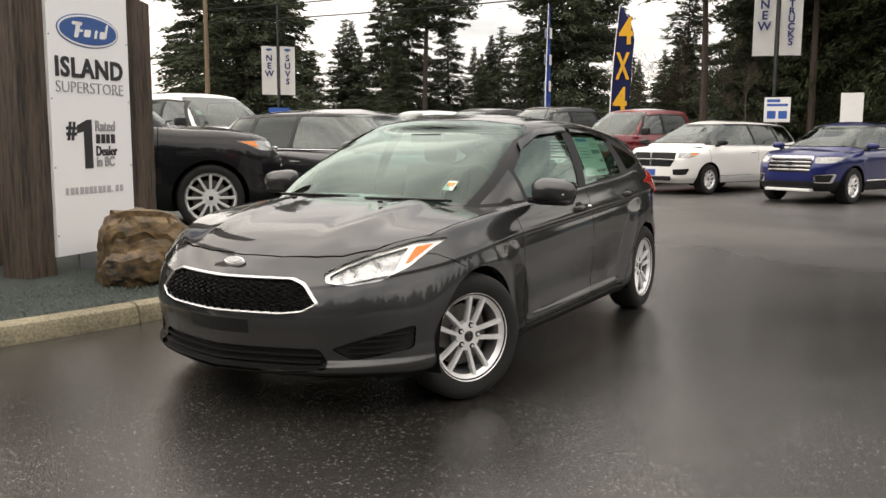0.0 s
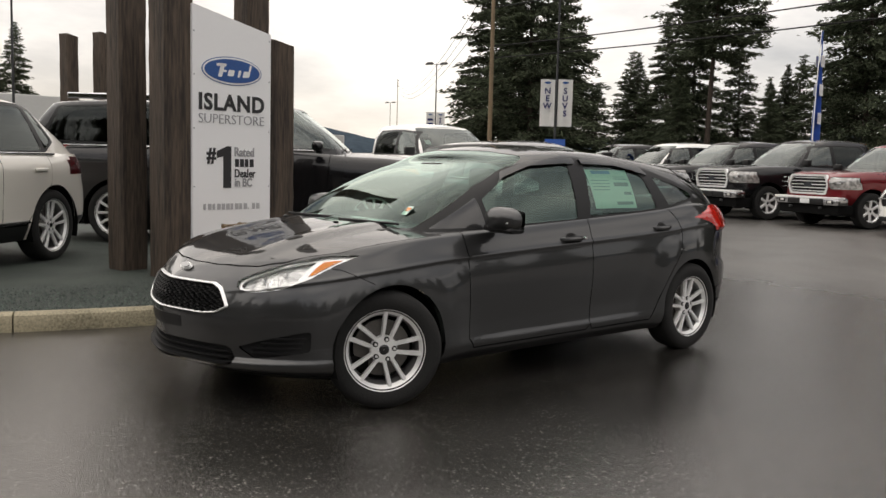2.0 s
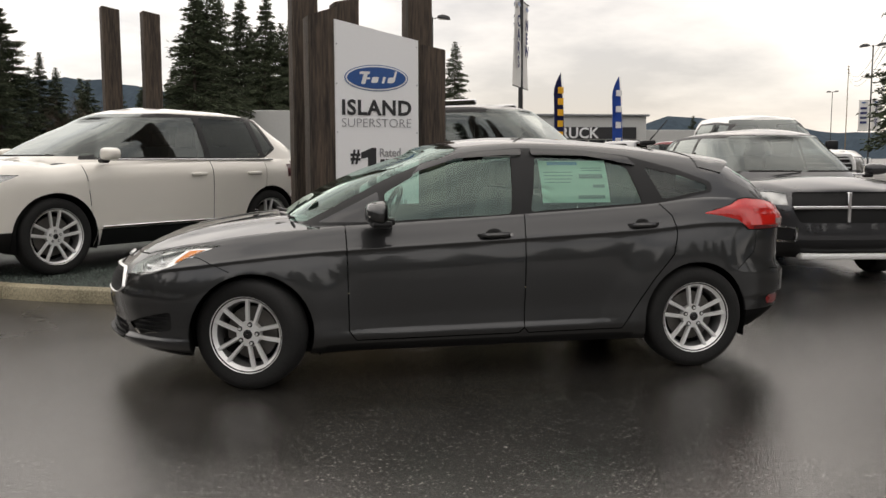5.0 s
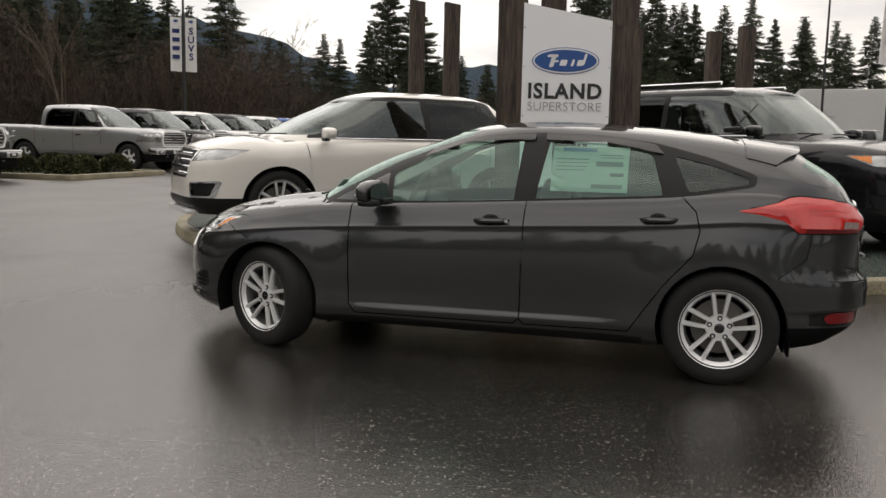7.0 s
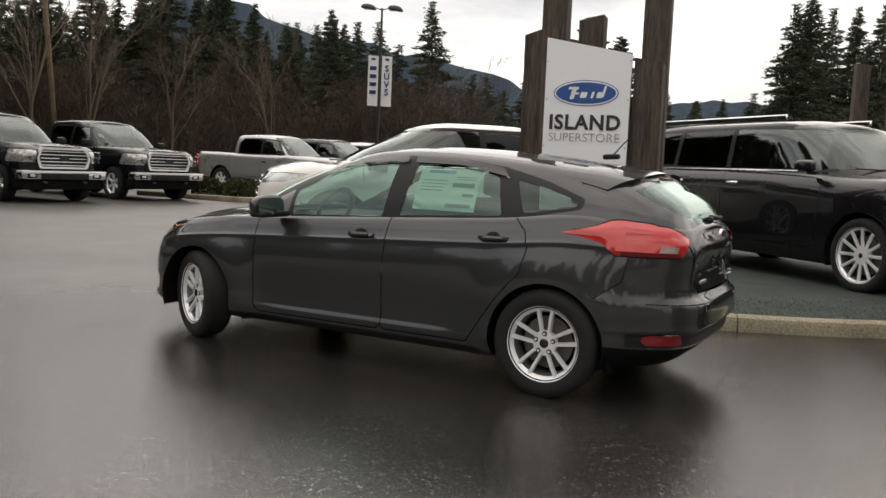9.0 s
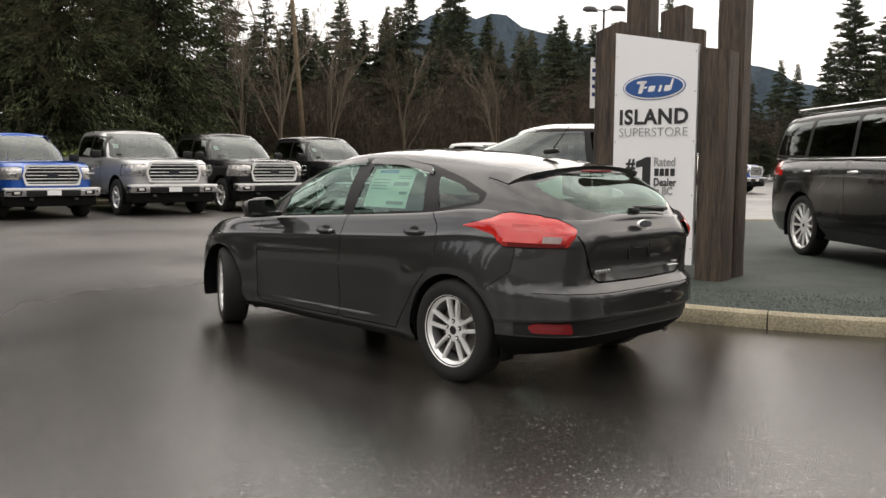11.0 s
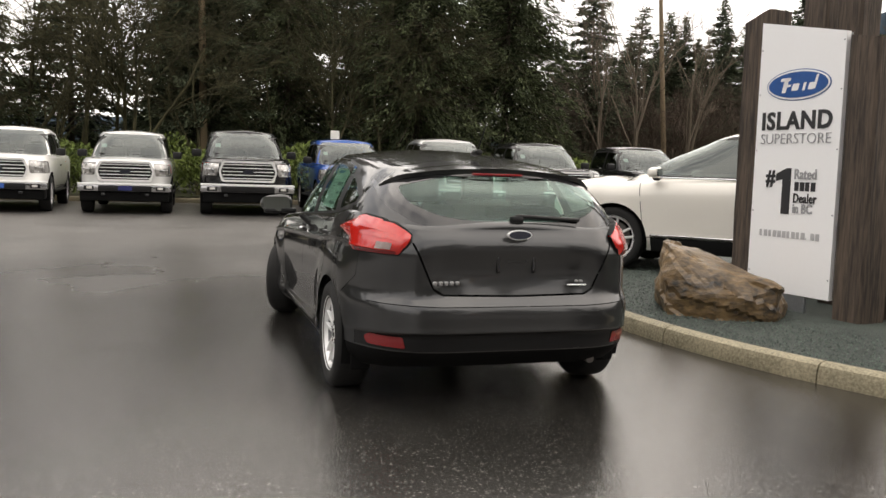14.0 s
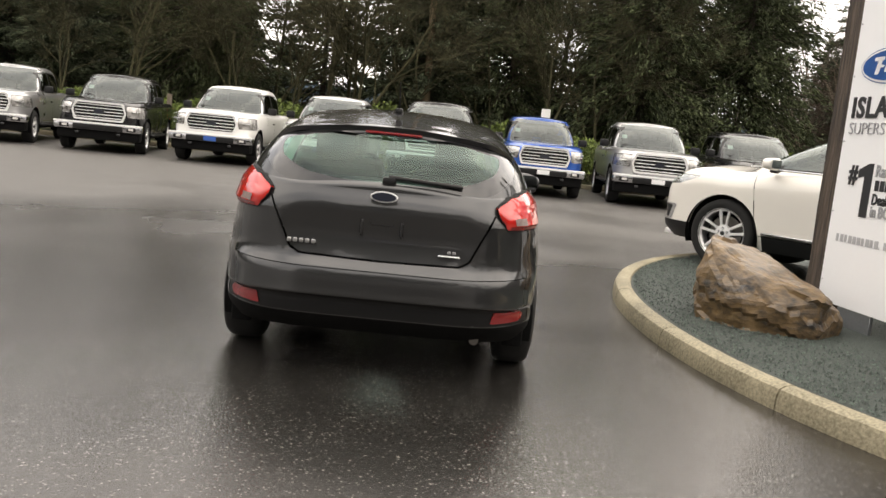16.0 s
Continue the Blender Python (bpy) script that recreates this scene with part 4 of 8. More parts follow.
def tail_lamp(car, side):
    """A tail lamp that wraps from a point on the wing round the corner to the tailgate."""
    def body_at(a, z):
        """The wing's surface at a turn round the plan and a height."""
        v = max(0.0, min(0.93, (z - 0.235) / 0.765))
        xf, xr = smooth_at(HATCH_FRONT, v), smooth_at(HATCH_REAR, v)
        x = (xf + xr) / 2 - abs(math.cos(a)) ** (2 / 7.5) * (xf - xr) / 2
        y = abs(math.sin(a)) ** (2 / 5.0) * smooth_at(HATCH_WIDTH, v) * smooth_at([(-2.1, 0.965), (-1.3, 1.0), (1.3, 1.0)], x)
        return x, y

    path, turns = [], []
    for k in range(1601):
        a = math.pi / 2 + math.pi / 2 * k / 1600
        x, y = body_at(a, 0.90)
        if x < -1.40 and y > 0.572 and (not path or math.hypot(x - path[-1][0], y - path[-1][1]) > 0.012):
            path.append((x, y))
            turns.append(a)

    def edge(pairs_x, pairs_y, x, y):
        return curve_at(pairs_x, x) if x > -1.90 else curve_at(pairs_y, y)

    top_x = [(-1.95, 1.000), (-1.86, 1.014), (-1.72, 1.026), (-1.66, 1.018), (-1.60, 0.992), (-1.50, 0.966), (-1.40, 0.945)]
    low_x = [(-1.95, 0.838), (-1.695, 0.838), (-1.655, 0.868), (-1.615, 0.898), (-1.50, 0.925), (-1.40, 0.938)]
    top_y = [(0.570, 0.936), (0.60, 0.962), (0.66, 0.995), (0.80, 1.016)]
    low_y = [(0.570, 0.930), (0.588, 0.878), (0.612, 0.838), (0.80, 0.838)]

    def skin(out, grow, a=0.0, b=1.0, keep=None, rows=7):
        """Part of the lamp's face, from share a to share b of its height."""
        bm = bmesh.new()
        grid = []
        for i, (x, y) in enumerate(path):
            if keep and not keep(x, y):
                continue
            p, q = path[max(0, i - 1)], path[min(len(path) - 1, i + 1)]
            n = Vector((q[1] - p[1], p[0] - q[0])).normalized()
            if n.y < 0:
                n = -n
            if n.x > 0.2:
                n = -n
            zb, zt = edge(low_x, low_y, x, y) - grow, edge(top_x, top_y, x, y) + grow
            line = []
            for r in range(rows + 1):
                z = zb + (zt - zb) * (a + (b - a) * r / rows)
                t = (z - zb) / max(1e-6, zt - zb)
                o = out + 0.016 * math.sin(math.pi * min(1, max(0, t))) * min(1, (zt - zb) / 0.12) - 0.55 * max(0, z - 0.965)
                bx, by = body_at(turns[i], z)
                line.append(bm.verts.new((bx + n.x * o, side * (by + n.y * o), z)))
            if b > 0.99:
                v = line[-1].co
                line.append(bm.verts.new((v.x - n.x * 0.07, v.y - side * n.y * 0.07, v.z - 0.012)))
            grid.append(line)
        for p, q in zip(grid, grid[1:]):
            for r in range(len(p) - 1):
                bm.faces.new((p[r], q[r], q[r + 1], p[r + 1]))
        bmesh.ops.recalc_face_normals(bm, faces=bm.faces)
        return bm

    part("tail_light_seal", skin(0.004, 0.007), M["gap"], car)
    lamp = part("tail_light", skin(0.009, 0.0), M["red_lens"], car)
    part("tail_light_reflector", skin(0.0102, 0.0, 0.50, 0.70, lambda x, y: x < -1.74, 4), M["red_bright"], lamp)
    part("tail_light_base", skin(0.0125, 0.0, 0.0, 0.12, lambda x, y: x < -1.72 and y > 0.62, 3), M["red_dark"], lamp)
    part("reversing_lamp", skin(0.013, 0.0, 0.16, 0.38, lambda x, y: x < -1.90 and 0.635 < y < 0.735, 3), M["lamp_dim"], lamp)


def hatch_details(car, grey):
    for side in (1, -1):
        tail_lamp(car, side)
    # bright frame, bars and mesh of the grille
    g_out = rounded([(-0.335, 0.650), (0.335, 0.650), (0.395, 0.628), (0.468, 0.543), (0.405, 0.507), (0.32, 0.497), (-0.32, 0.497), (-0.405, 0.507), (-0.468, 0.543), (-0.395, 0.628)], 0.014, 3)

    bm = bmesh.new()
    n = len(g_out)
    inward = []
    fine = []
    for k in range(n):
        p, q = Vector(g_out[k]), Vector(g_out[(k + 1) % n])
        steps = max(1, int((q - p).length / 0.03))
        fine += [tuple(p.lerp(q, i / steps)) for i in range(steps)]
    g_out, n = fine, len(fine)
    for k in range(n):
        p, q = Vector(g_out[k - 1]), Vector(g_out[(k + 1) % n])
        d = (q - p).normalized()
        inward.append(Vector((d.y, -d.x)))
    rows = []
    for inset, out in ((0.0, -0.006), (0.0012, 0.006), (0.0045, 0.0095), (0.0078, 0.006), (0.0090, -0.015)):
        ring = [Vector(p) + d * inset for p, d in zip(g_out, inward)]
        rows.append([bm.verts.new((nose_x(a, b) + out + 0.006 * max(0.0, (b - 0.59) / 0.06), a, b)) for a, b in ring])
    for p, q in zip(rows, rows[1:]):
        for k in range(n):
            bm.faces.new((p[k], p[(k + 1) % n], q[(k + 1) % n], q[k]))
    bmesh.ops.recalc_face_normals(bm, faces=bm.faces)
    # pale alloy: the chrome's bright reflection is put into its colour
    part("grille_frame", bm, M["alloy"], car, "thin chrome grille surround")
    bm = bmesh.new()
    for r in range(7):
        z = 0.514 + r * 0.0175
        half = 0.445 - 0.85 * abs(z - 0.548)
        m = int(half * 2 / 0.046)
        for c in range(m):
            y = -half + (c + (0.5 if r % 2 else 0.0)) * 2 * half / m
            pts = [(y - 0.024, z), (y, z + 0.0115), (y + 0.024, z), (y, z - 0.0115)]
            ring = [[bm.verts.new((nose_x(a, b) + o, y + (a - y) * f, z + (b - z) * f)) for a, b in pts] for f, o in ((1.02, -0.006), (0.80, 0.002), (0.70, -0.012))]
            for p, q in zip(ring, ring[1:]):
                for k in range(4):
                    bm.faces.new((p[k], p[(k + 1) % 4], q[(k + 1) % 4], q[k]))
    part("grille_mesh", bm, M["black_plastic"], car, "black honeycomb grille mesh", kind="stuff")
    for z in (0.258, 0.286, 0.314):
        bm = bmesh.new()
        pts = [(-0.47 + 0.94 * k / 16) for k in range(17)]
        rows = [[bm.verts.new((nose_x(y, z) - 0.006 + dx, y, z + dz)) for y in pts] for dx, dz in ((-0.02, 0.006), (0.006, 0.004), (0.006, -0.003), (-0.02, -0.005))]
        for p, q in zip(rows, rows[1:]):
            for k in range(16):
                bm.faces.new((p[k], p[k + 1], q[k + 1], q[k]))
        part("intake_bar", bm, M["black_plastic"], car)
    for s in (1, -1):
        for k in range(4):
            z = 0.322 + 0.026 * k
            y0, y1 = 0.57 + 0.045 * max(0, k - 1), 0.77
            bm = bmesh.new()
            pts = [y0 + (y1 - y0) * i / 5 for i in range(6)]
            rows = [[bm.verts.new((nose_x(y, z) - 0.004 + dx, s * y, z + dz)) for y in pts] for dx, dz in ((-0.02, 0.006), (0.004, 0.004), (0.004, -0.003), (-0.02, -0.005))]
            for p, q in zip(rows, rows[1:]):
                for i in range(5):
                    bm.faces.new((p[i], p[i + 1], q[i + 1], q[i]))
            part("fog_recess_bar", bm, M["black_plastic"], car)
        # lamp inside: two bowls and a clear cover edge
        for y, z, r in ((0.545, 0.668, 0.017), (0.605, 0.688, 0.030), (0.672, 0.710, 0.033)):
            x = nose_x(y, z) - 0.038
            m = Matrix.Translation((x, s * y, z)) @ Matrix.Rotation(radians(-90), 4, "Z")
            bowl = lathe([(0.006, -0.02), (r * 0.6, -0.01), (r, 0.03), (r * 1.06, 0.028)], 20)
            bowl.transform(m)
            part("lamp_bowl", bowl, M["chrome"], car)
    bm = bmesh.new()
    pts = [-0.17 + 0.34 * k / 8 for k in range(9)]
    rows = [[bm.verts.new((nose_x(y, z) + dx, y, z)) for y in pts] for dx, z in ((-0.01, 0.470), (0.004, 0.468), (0.004, 0.438), (0.004, 0.407), (-0.01, 0.405))]
    for p, q in zip(rows, rows[1:]):
        for k in range(8):
            bm.faces.new((p[k], p[k + 1], q[k + 1], q[k]))
    bmesh.ops.recalc_face_normals(bm, faces=bm.faces)
    part("plate_mount", bm, M["black_plastic"], car)
    # badges: plain ovals and bars
    # the oval rings take pale alloy in place of chrome's bright reflection
    for nm, a, b, o, mt in (("front_badge", 0.058, 0.024, 0.0, M["alloy"]), ("front_badge_face", 0.050, 0.018, 0.005, M["alloy_dark"])):
        bm = badge_oval(a, b, o - 0.004, 0)
        bm.transform(pose(nose_x(0, 0.698) - 0.003, 0, 0.698, 0, -50, 0))
        part(nm, bm, mt, car)
    for y, z, w, h in ((0.0, 0.0, 0.070, 0.028),):
        for nm, a, b, o, mt in (("rear_badge", w, h, 0.0, M["alloy"]), ("rear_badge_face", w * 0.90, h * 0.80, 0.006, M["badge_dark"])):
            bm = badge_oval(a, b, 0, 0)
            bm.transform(pose(-2.086 - o, 0, 0.948, 0, -8, 180))
            part(nm, bm, mt, car)
    for k in range(5):
        part("model_badge_bar", box((-2.086, 0.462 - 0.030 * k, 0.684), (-2.070, 0.440 - 0.030 * k, 0.706), 0.004), M["alloy_dark"], car)
    part("trim_badge_bar", box((-2.087, -0.40, 0.680), (-2.070, -0.29, 0.687), 0.003), M["alloy"], car)
    for k in range(2):
        part("trim_badge_letter", box((-2.087, -0.335 - 0.026 * k, 0.697), (-2.070, -0.353 - 0.026 * k, 0.710), 0.003), M["alloy_dark"], car)
    # plate holder of the tailgate
    part("plate_rail", box((-2.068, -0.155, 0.862), (-2.050, 0.155, 0.872), 0.003), M["black_plastic"], car)
    for y in (-0.10, 0.10):
        part("plate_bracket", box((-2.066, y - 0.009, 0.745), (-2.048, y + 0.009, 0.865), 0.004), M["gloss_black"], car)
        part("plate_bolt", tube((-2.066, y, 0.752), (-2.074, y, 0.752), 0.009, 0.007, 8), M["black_plastic"], car)
    part("plate_recess", ring_plate(rounded([(-0.065, 0.80), (-0.055, 0.845), (0.055, 0.845), (0.065, 0.80)], 0.015, 3), 0.006, -2.062, -2.052), M["gloss_black"], car)
    # spoiler: carries the roof on, with cheeks that come down at the sides
    cab = HATCH_CABIN

    def roof_line(x):
        """Half of the roof's section at x: (y, z) from the shoulder up to the middle."""
        out = []
        for k in range(25):
            v = 0.45 + 0.55 * k / 24
            xf, xr = smooth_at(cab["front"], v), smooth_at(cab["rear"], v)
            a = abs(x - (xf + xr) / 2) / ((xf - xr) / 2)
            y = max(0.0, 1 - a ** cab["nr"]) ** (1 / cab["nr"]) * smooth_at(cab["width"], v)
            zl, zh = smooth_at(cab["low"], x), smooth_at(cab["high"], x)
            out.append((y, zl + v * (zh - zl)))
        y1, z1 = out[-1]
        widest = cab["width"][-1][1]
        out += [(y1 * (1 - k / 10), z1 + cab["crown"] * (1 - (1 - k / 10) ** 2) * (y1 / widest) ** 1.3) for k in range(1, 11)]
        return sorted(out)

    sections = {x: roof_line(x) for x in (-1.42, -1.46, -1.50, -1.54, -1.56)}
    across = [-0.64, -0.63, -0.615, -0.59, -0.56, -0.52, -0.46, -0.36, -0.24, -0.12, 0.0, 0.12, 0.24, 0.36, 0.46, 0.52, 0.56, 0.59, 0.615, 0.63, 0.64]
    cols = len(across)

    def spoiler_at(c, t):
        y = across[c]
        end = 0.325 - 0.04 * (y / 0.5) ** 2 - 0.10 * max(0, (abs(y) - 0.50) / 0.14) ** 1.2
        x = -1.42 - end * t
        keys = sorted(sections, reverse=True)
        xs = max(x, -1.56)
        zs = [float(np.interp(abs(y), [p for p, _ in sections[k]], [q for _, q in sections[k]])) for k in keys]
        z = float(np.interp(-xs, [-k for k in keys], zs))
        over = max(0.0, -1.56 - x)
        return Vector((x, y, z + 0.005 - 0.10 * over - 0.20 * over * over))

    bm = bmesh.new()
    tops = [[bm.verts.new(spoiler_at(c, r / 8)) for c in range(cols)] for r in range(9)]
    lip = [bm.verts.new(spoiler_at(c, 1.0) + Vector((0.012, 0, -0.024))) for c in range(cols)]
    tops.append(lip)
    for a, b in zip(tops, tops[1:]):
        for c in range(cols - 1):
            bm.faces.new((a[c], a[c + 1], b[c + 1], b[c]))
    bmesh.ops.recalc_face_normals(bm, faces=bm.faces)
    part("spoiler", bm, grey, car)
    bm = bmesh.new()
    rows = []
    for r in range(4):
        t = r / 3
        rows.append([bm.verts.new((spoiler_at(c, 1.0) + Vector((0.012, 0, -0.024))) * t + ((spoiler_at(c, 0.5) + Vector((0, 0, -0.045))) * (1 - t))) for c in range(cols)])
    for a, b in zip(rows, rows[1:]):
        for c in range(cols - 1):
            bm.faces.new((a[c], a[c + 1], b[c + 1], b[c]))
    part("spoiler_underside", bm, M["gloss_black"], car)
    tip = spoiler_at(cols // 2, 1.0)
    part("high_stop_lamp", box((tip.x + 0.002, -0.15, tip.z - 0.040), (tip.x + 0.016, 0.15, tip.z - 0.027), 0.004), M["red_dark"], car)
    # rear wiper
    part("wiper_motor", box((-2.030, -0.05, 1.005), (-1.985, 0.022, 1.045), 0.018, seg=2), M["black_plastic"], car)
    part("wiper_arm", box((-0.010, -0.21, -0.009), (0.010, 0.17, 0.012), 0.007, pose(-2.006, -0.175, 1.035, 3, -24, 0)), M["black_plastic"], car)
    # aerial
    part("aerial_base", box((-0.055, -0.022, 0), (0.055, 0.022, 0.035), 0.016, pose(-1.38, 0, 1.365, 0, 4, 0), 2), M["black_plastic"], car)
    part("aerial_rod", tube((-1.385, 0, 1.39), (-1.52, 0, 1.54), 0.005, 0.003, 6), M["black_plastic"], car)
    for s in (1, -1):
        # mirrors
        house = bmesh.new()
        bmesh.ops.create_uvsphere(house, u_segments=20, v_segments=12, radius=1)
        for v in house.verts:
            x, y, z = [math.copysign(abs(q) ** 0.76, q) for q in v.co]
            y *= s
            v.co = Vector((x * 0.098 * (1 - 0.25 * y) if x > 0 else x * 0.034, s * y * 0.124, z * (0.070 - 0.012 * y)))
        house.transform(pose(0.610, s * 0.950, 0.975, 0, 0, s * -10))
        part("mirror_housing", house, grey, car)
        part("mirror_base", box((0.53, s * 0.80, 0.905), (0.66, s * 0.92, 0.945), 0.018, seg=2), M["black_plastic"], car)
        part("mirror_skirt", box((0.565, s * 0.855, 0.900), (0.675, s * 1.045, 0.940), 0.02, seg=2), M["black_plastic"], car)
        gl = bmesh.new()
        pts = rounded([(-0.11, -0.055), (0.105, -0.06), (0.115, 0.05), (-0.09, 0.058)], 0.03, 3)
        vs = [gl.verts.new((-0.004, a, b)) for a, b in pts]
        gl.faces.new(vs)
        gl.transform(pose(0.570, s * 0.950, 0.975, 0, 0, s * -10))
        part("mirror_glass", gl, M["mirror"], car)
        part("mirror_signal", box((0.676, s * 0.93, 0.957), (0.692, s * 1.03, 0.968), 0.004), M["lamp_white"], car)
        # handles, each over a near-black bulge that stands for the shade in its hollow
        for x, z in ((-0.06, 0.835), (-0.98, 0.878)):
            y = s * (0.838 if x > -0.5 else 0.833)
            cup = bmesh.new()
            bmesh.ops.create_uvsphere(cup, u_segments=16, v_segments=8, radius=1, matrix=Matrix.Translation((x + 0.005, s * (0.829 if x > -0.5 else 0.824), z - 0.004)) @ Matrix.Diagonal((0.054, 0.015, 0.042, 1)))
            part("handle_hollow_shade", cup, M["gap"], car)
            bm = bmesh.new()
            rows = []
            for k in range(13):
                t = k / 12
                h = 0.0155 * (1 - 0.45 * abs(2 * t - 1) ** 3)
                out = 0.040 * (1 - abs(2 * t - 1) ** 4)
                cx = x + 0.105 - 0.21 * t
                zz = z + 0.004 * t
                rows.append([bm.verts.new((cx, y + s * (out * o - 0.004), zz + h * q)) for o, q in ((0.35, -1), (0.85, -0.8), (1.0, 0.0), (0.85, 0.8), (0.35, 1), (0.1, 0))])
            for p, q in zip(rows, rows[1:]):
                for k in range(6):
                    bm.faces.new((p[k], p[(k + 1) % 6], q[(k + 1) % 6], q[k]))
            bmesh.ops.recalc_face_normals(bm, faces=bm.faces)
            part("door_handle", bm, grey, car)
        if s > 0:
            part("key_lock", tube((-0.150, 0.855, 0.839), (-0.150, 0.874, 0.839), 0.011, 0.010, 12), M["chrome"], car)
        # mud flaps
        for x, z in ((0.950, 0.16), (-1.680, 0.17)):
            part("mud_flap", box((x - 0.008, s * 0.69, z), (x + 0.008, s * 0.80, z + 0.12), 0.007), M["under"], car)
    # exhaust
    part("exhaust_pipe", tube((-1.75, -0.52, 0.250), (-1.94, -0.52, 0.240), 0.024, 0.024, 14), M["rotor"], car)
    # window sticker inside the rear side window, and a small one on the windscreen
    def sheet(x0, x1, z0, z1, off, mt, name):
        bm = bmesh.new()
        cols = 4
        def surf(x, z):
            v = (z - 0.955) / (1.345 - 0.955)
            return smooth_at([(0, 0.785), (0.3, 0.748), (0.7, 0.670), (0.92, 0.605), (1, 0.560)], v) * (1 - (abs(x + 0.42) / 1.5) ** 4.4) ** (1 / 4.4) + off
        rows = [[bm.verts.new((x0 + (x1 - x0) * c / cols, surf(x0 + (x1 - x0) * c / cols, z0 + (z1 - z0) * r / cols), z0 + (z1 - z0) * r / cols)) for c in range(cols + 1)] for r in range(cols + 1)]
        for p, q in zip(rows, rows[1:]):
            for c in range(cols):
                bm.faces.new((p[c], p[c + 1], q[c + 1], q[c]))
        bmesh.ops.solidify(bm, geom=bm.faces[:], thickness=0.001)
        part(name, bm, mt, car)
    sheet(-0.80, -0.375, 1.012, 1.262, -0.016, M["paper"], "window_sticker")
    sheet(-0.62, -0.43, 1.235, 1.255, -0.0145, M["paper_blue"], "sticker_print")
    for x0, x1, z0, z1 in ((-0.77, -0.62, 1.155, 1.180), (-0.77, -0.60, 1.035, 1.055), (-0.775, -0.70, 1.100, 1.118), (-0.58, -0.40, 1.19, 1.194), (-0.58, -0.40, 1.17, 1.174), (-0.57, -0.40, 1.15, 1.154), (-0.56, -0.40, 1.13, 1.134), (-0.77, -0.64, 1.20, 1.204), (-0.77, -0.64, 1.214, 1.218)):
        sheet(x0, x1, z0, z1, -0.0145, M["paper_ink"], "sticker_print")
    part("windscreen_sticker", box((-0.001, -0.035, -0.035), (0.001, 0.035, 0.035), 0, pose(0.965, 0.50, 1.005, 0, -48, -12)), M["paper"], car)
    part("sticker_mark", box((0.001, -0.025, -0.006), (0.003, 0.025, 0.022), 0, pose(0.965, 0.50, 1.005, 0, -48, -12)), M["amber"], car)
    # front wipers and washer jets
    for y0, y1 in ((0.60, 0.05), (0.02, -0.52)):
        part("wiper", box((-0.008, -0.25, 0), (0.008, 0.25, 0.012), 0.004, pose(1.155 - 0.12 * abs((y0 + y1) / 2), (y0 + y1) / 2, 0.940 - 0.03 * abs((y0 + y1) / 2), 0, -30, 8)), M["black_plastic"], car)
    part("cowl", box((1.02, -0.55, 0.865), (1.19, 0.55, 0.908), 0.02, seg=2), M["black_plastic"], car)
    for y in (0.28, -0.28):
        part("washer_jet", box((1.285, y - 0.012, 0.925), (1.315, y + 0.012, 0.940), 0.006), M["black_plastic"], car)
    # cabin
    seats(car, [(-0.02, (0.36, -0.36)), (-0.95, (0.34, -0.34))], 0.42, 0.48, 0.56, wheel_at=(0.50, 0.36, 0.93), dash=((0.58, -0.70, 0.66), (1.12, 0.70, 0.90)))
    part("rear_shelf", box((-1.92, -0.55, 0.88), (-1.38, 0.55, 0.91), 0.02), M["cabin"], car)
    part("headliner", box((-1.15, -0.42, 1.292), (0.0, 0.42, 1.302), 0.004), M["cabin_light"], car)
    part("rear_view_mirror", box((0.36, -0.11, 1.22), (0.40, 0.11, 1.28), 0.018, seg=2), M["black_plastic"], car)


# ---- parked vehicles ----
def wheels(car, xs, y, z, R, rim, wide, style, steer=0.0, n=40, phase=0.0):
    for k, x in enumerate(xs):
        for side in (1, -1):
            turn = Matrix.Rotation(radians(steer if k == 0 else 0), 4, "Z")
            m = Matrix.Translation((x, side * y, z)) @ turn @ (Matrix() if side > 0 else Matrix.Rotation(math.pi, 4, "Z"))
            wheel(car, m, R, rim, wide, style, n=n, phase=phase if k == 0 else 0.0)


def bars(car, name, rows, material):
    """Separate rounded bars, each a part."""
    for lo, hi, bev in rows:
        part(name, box(lo, hi, bev), material, car)


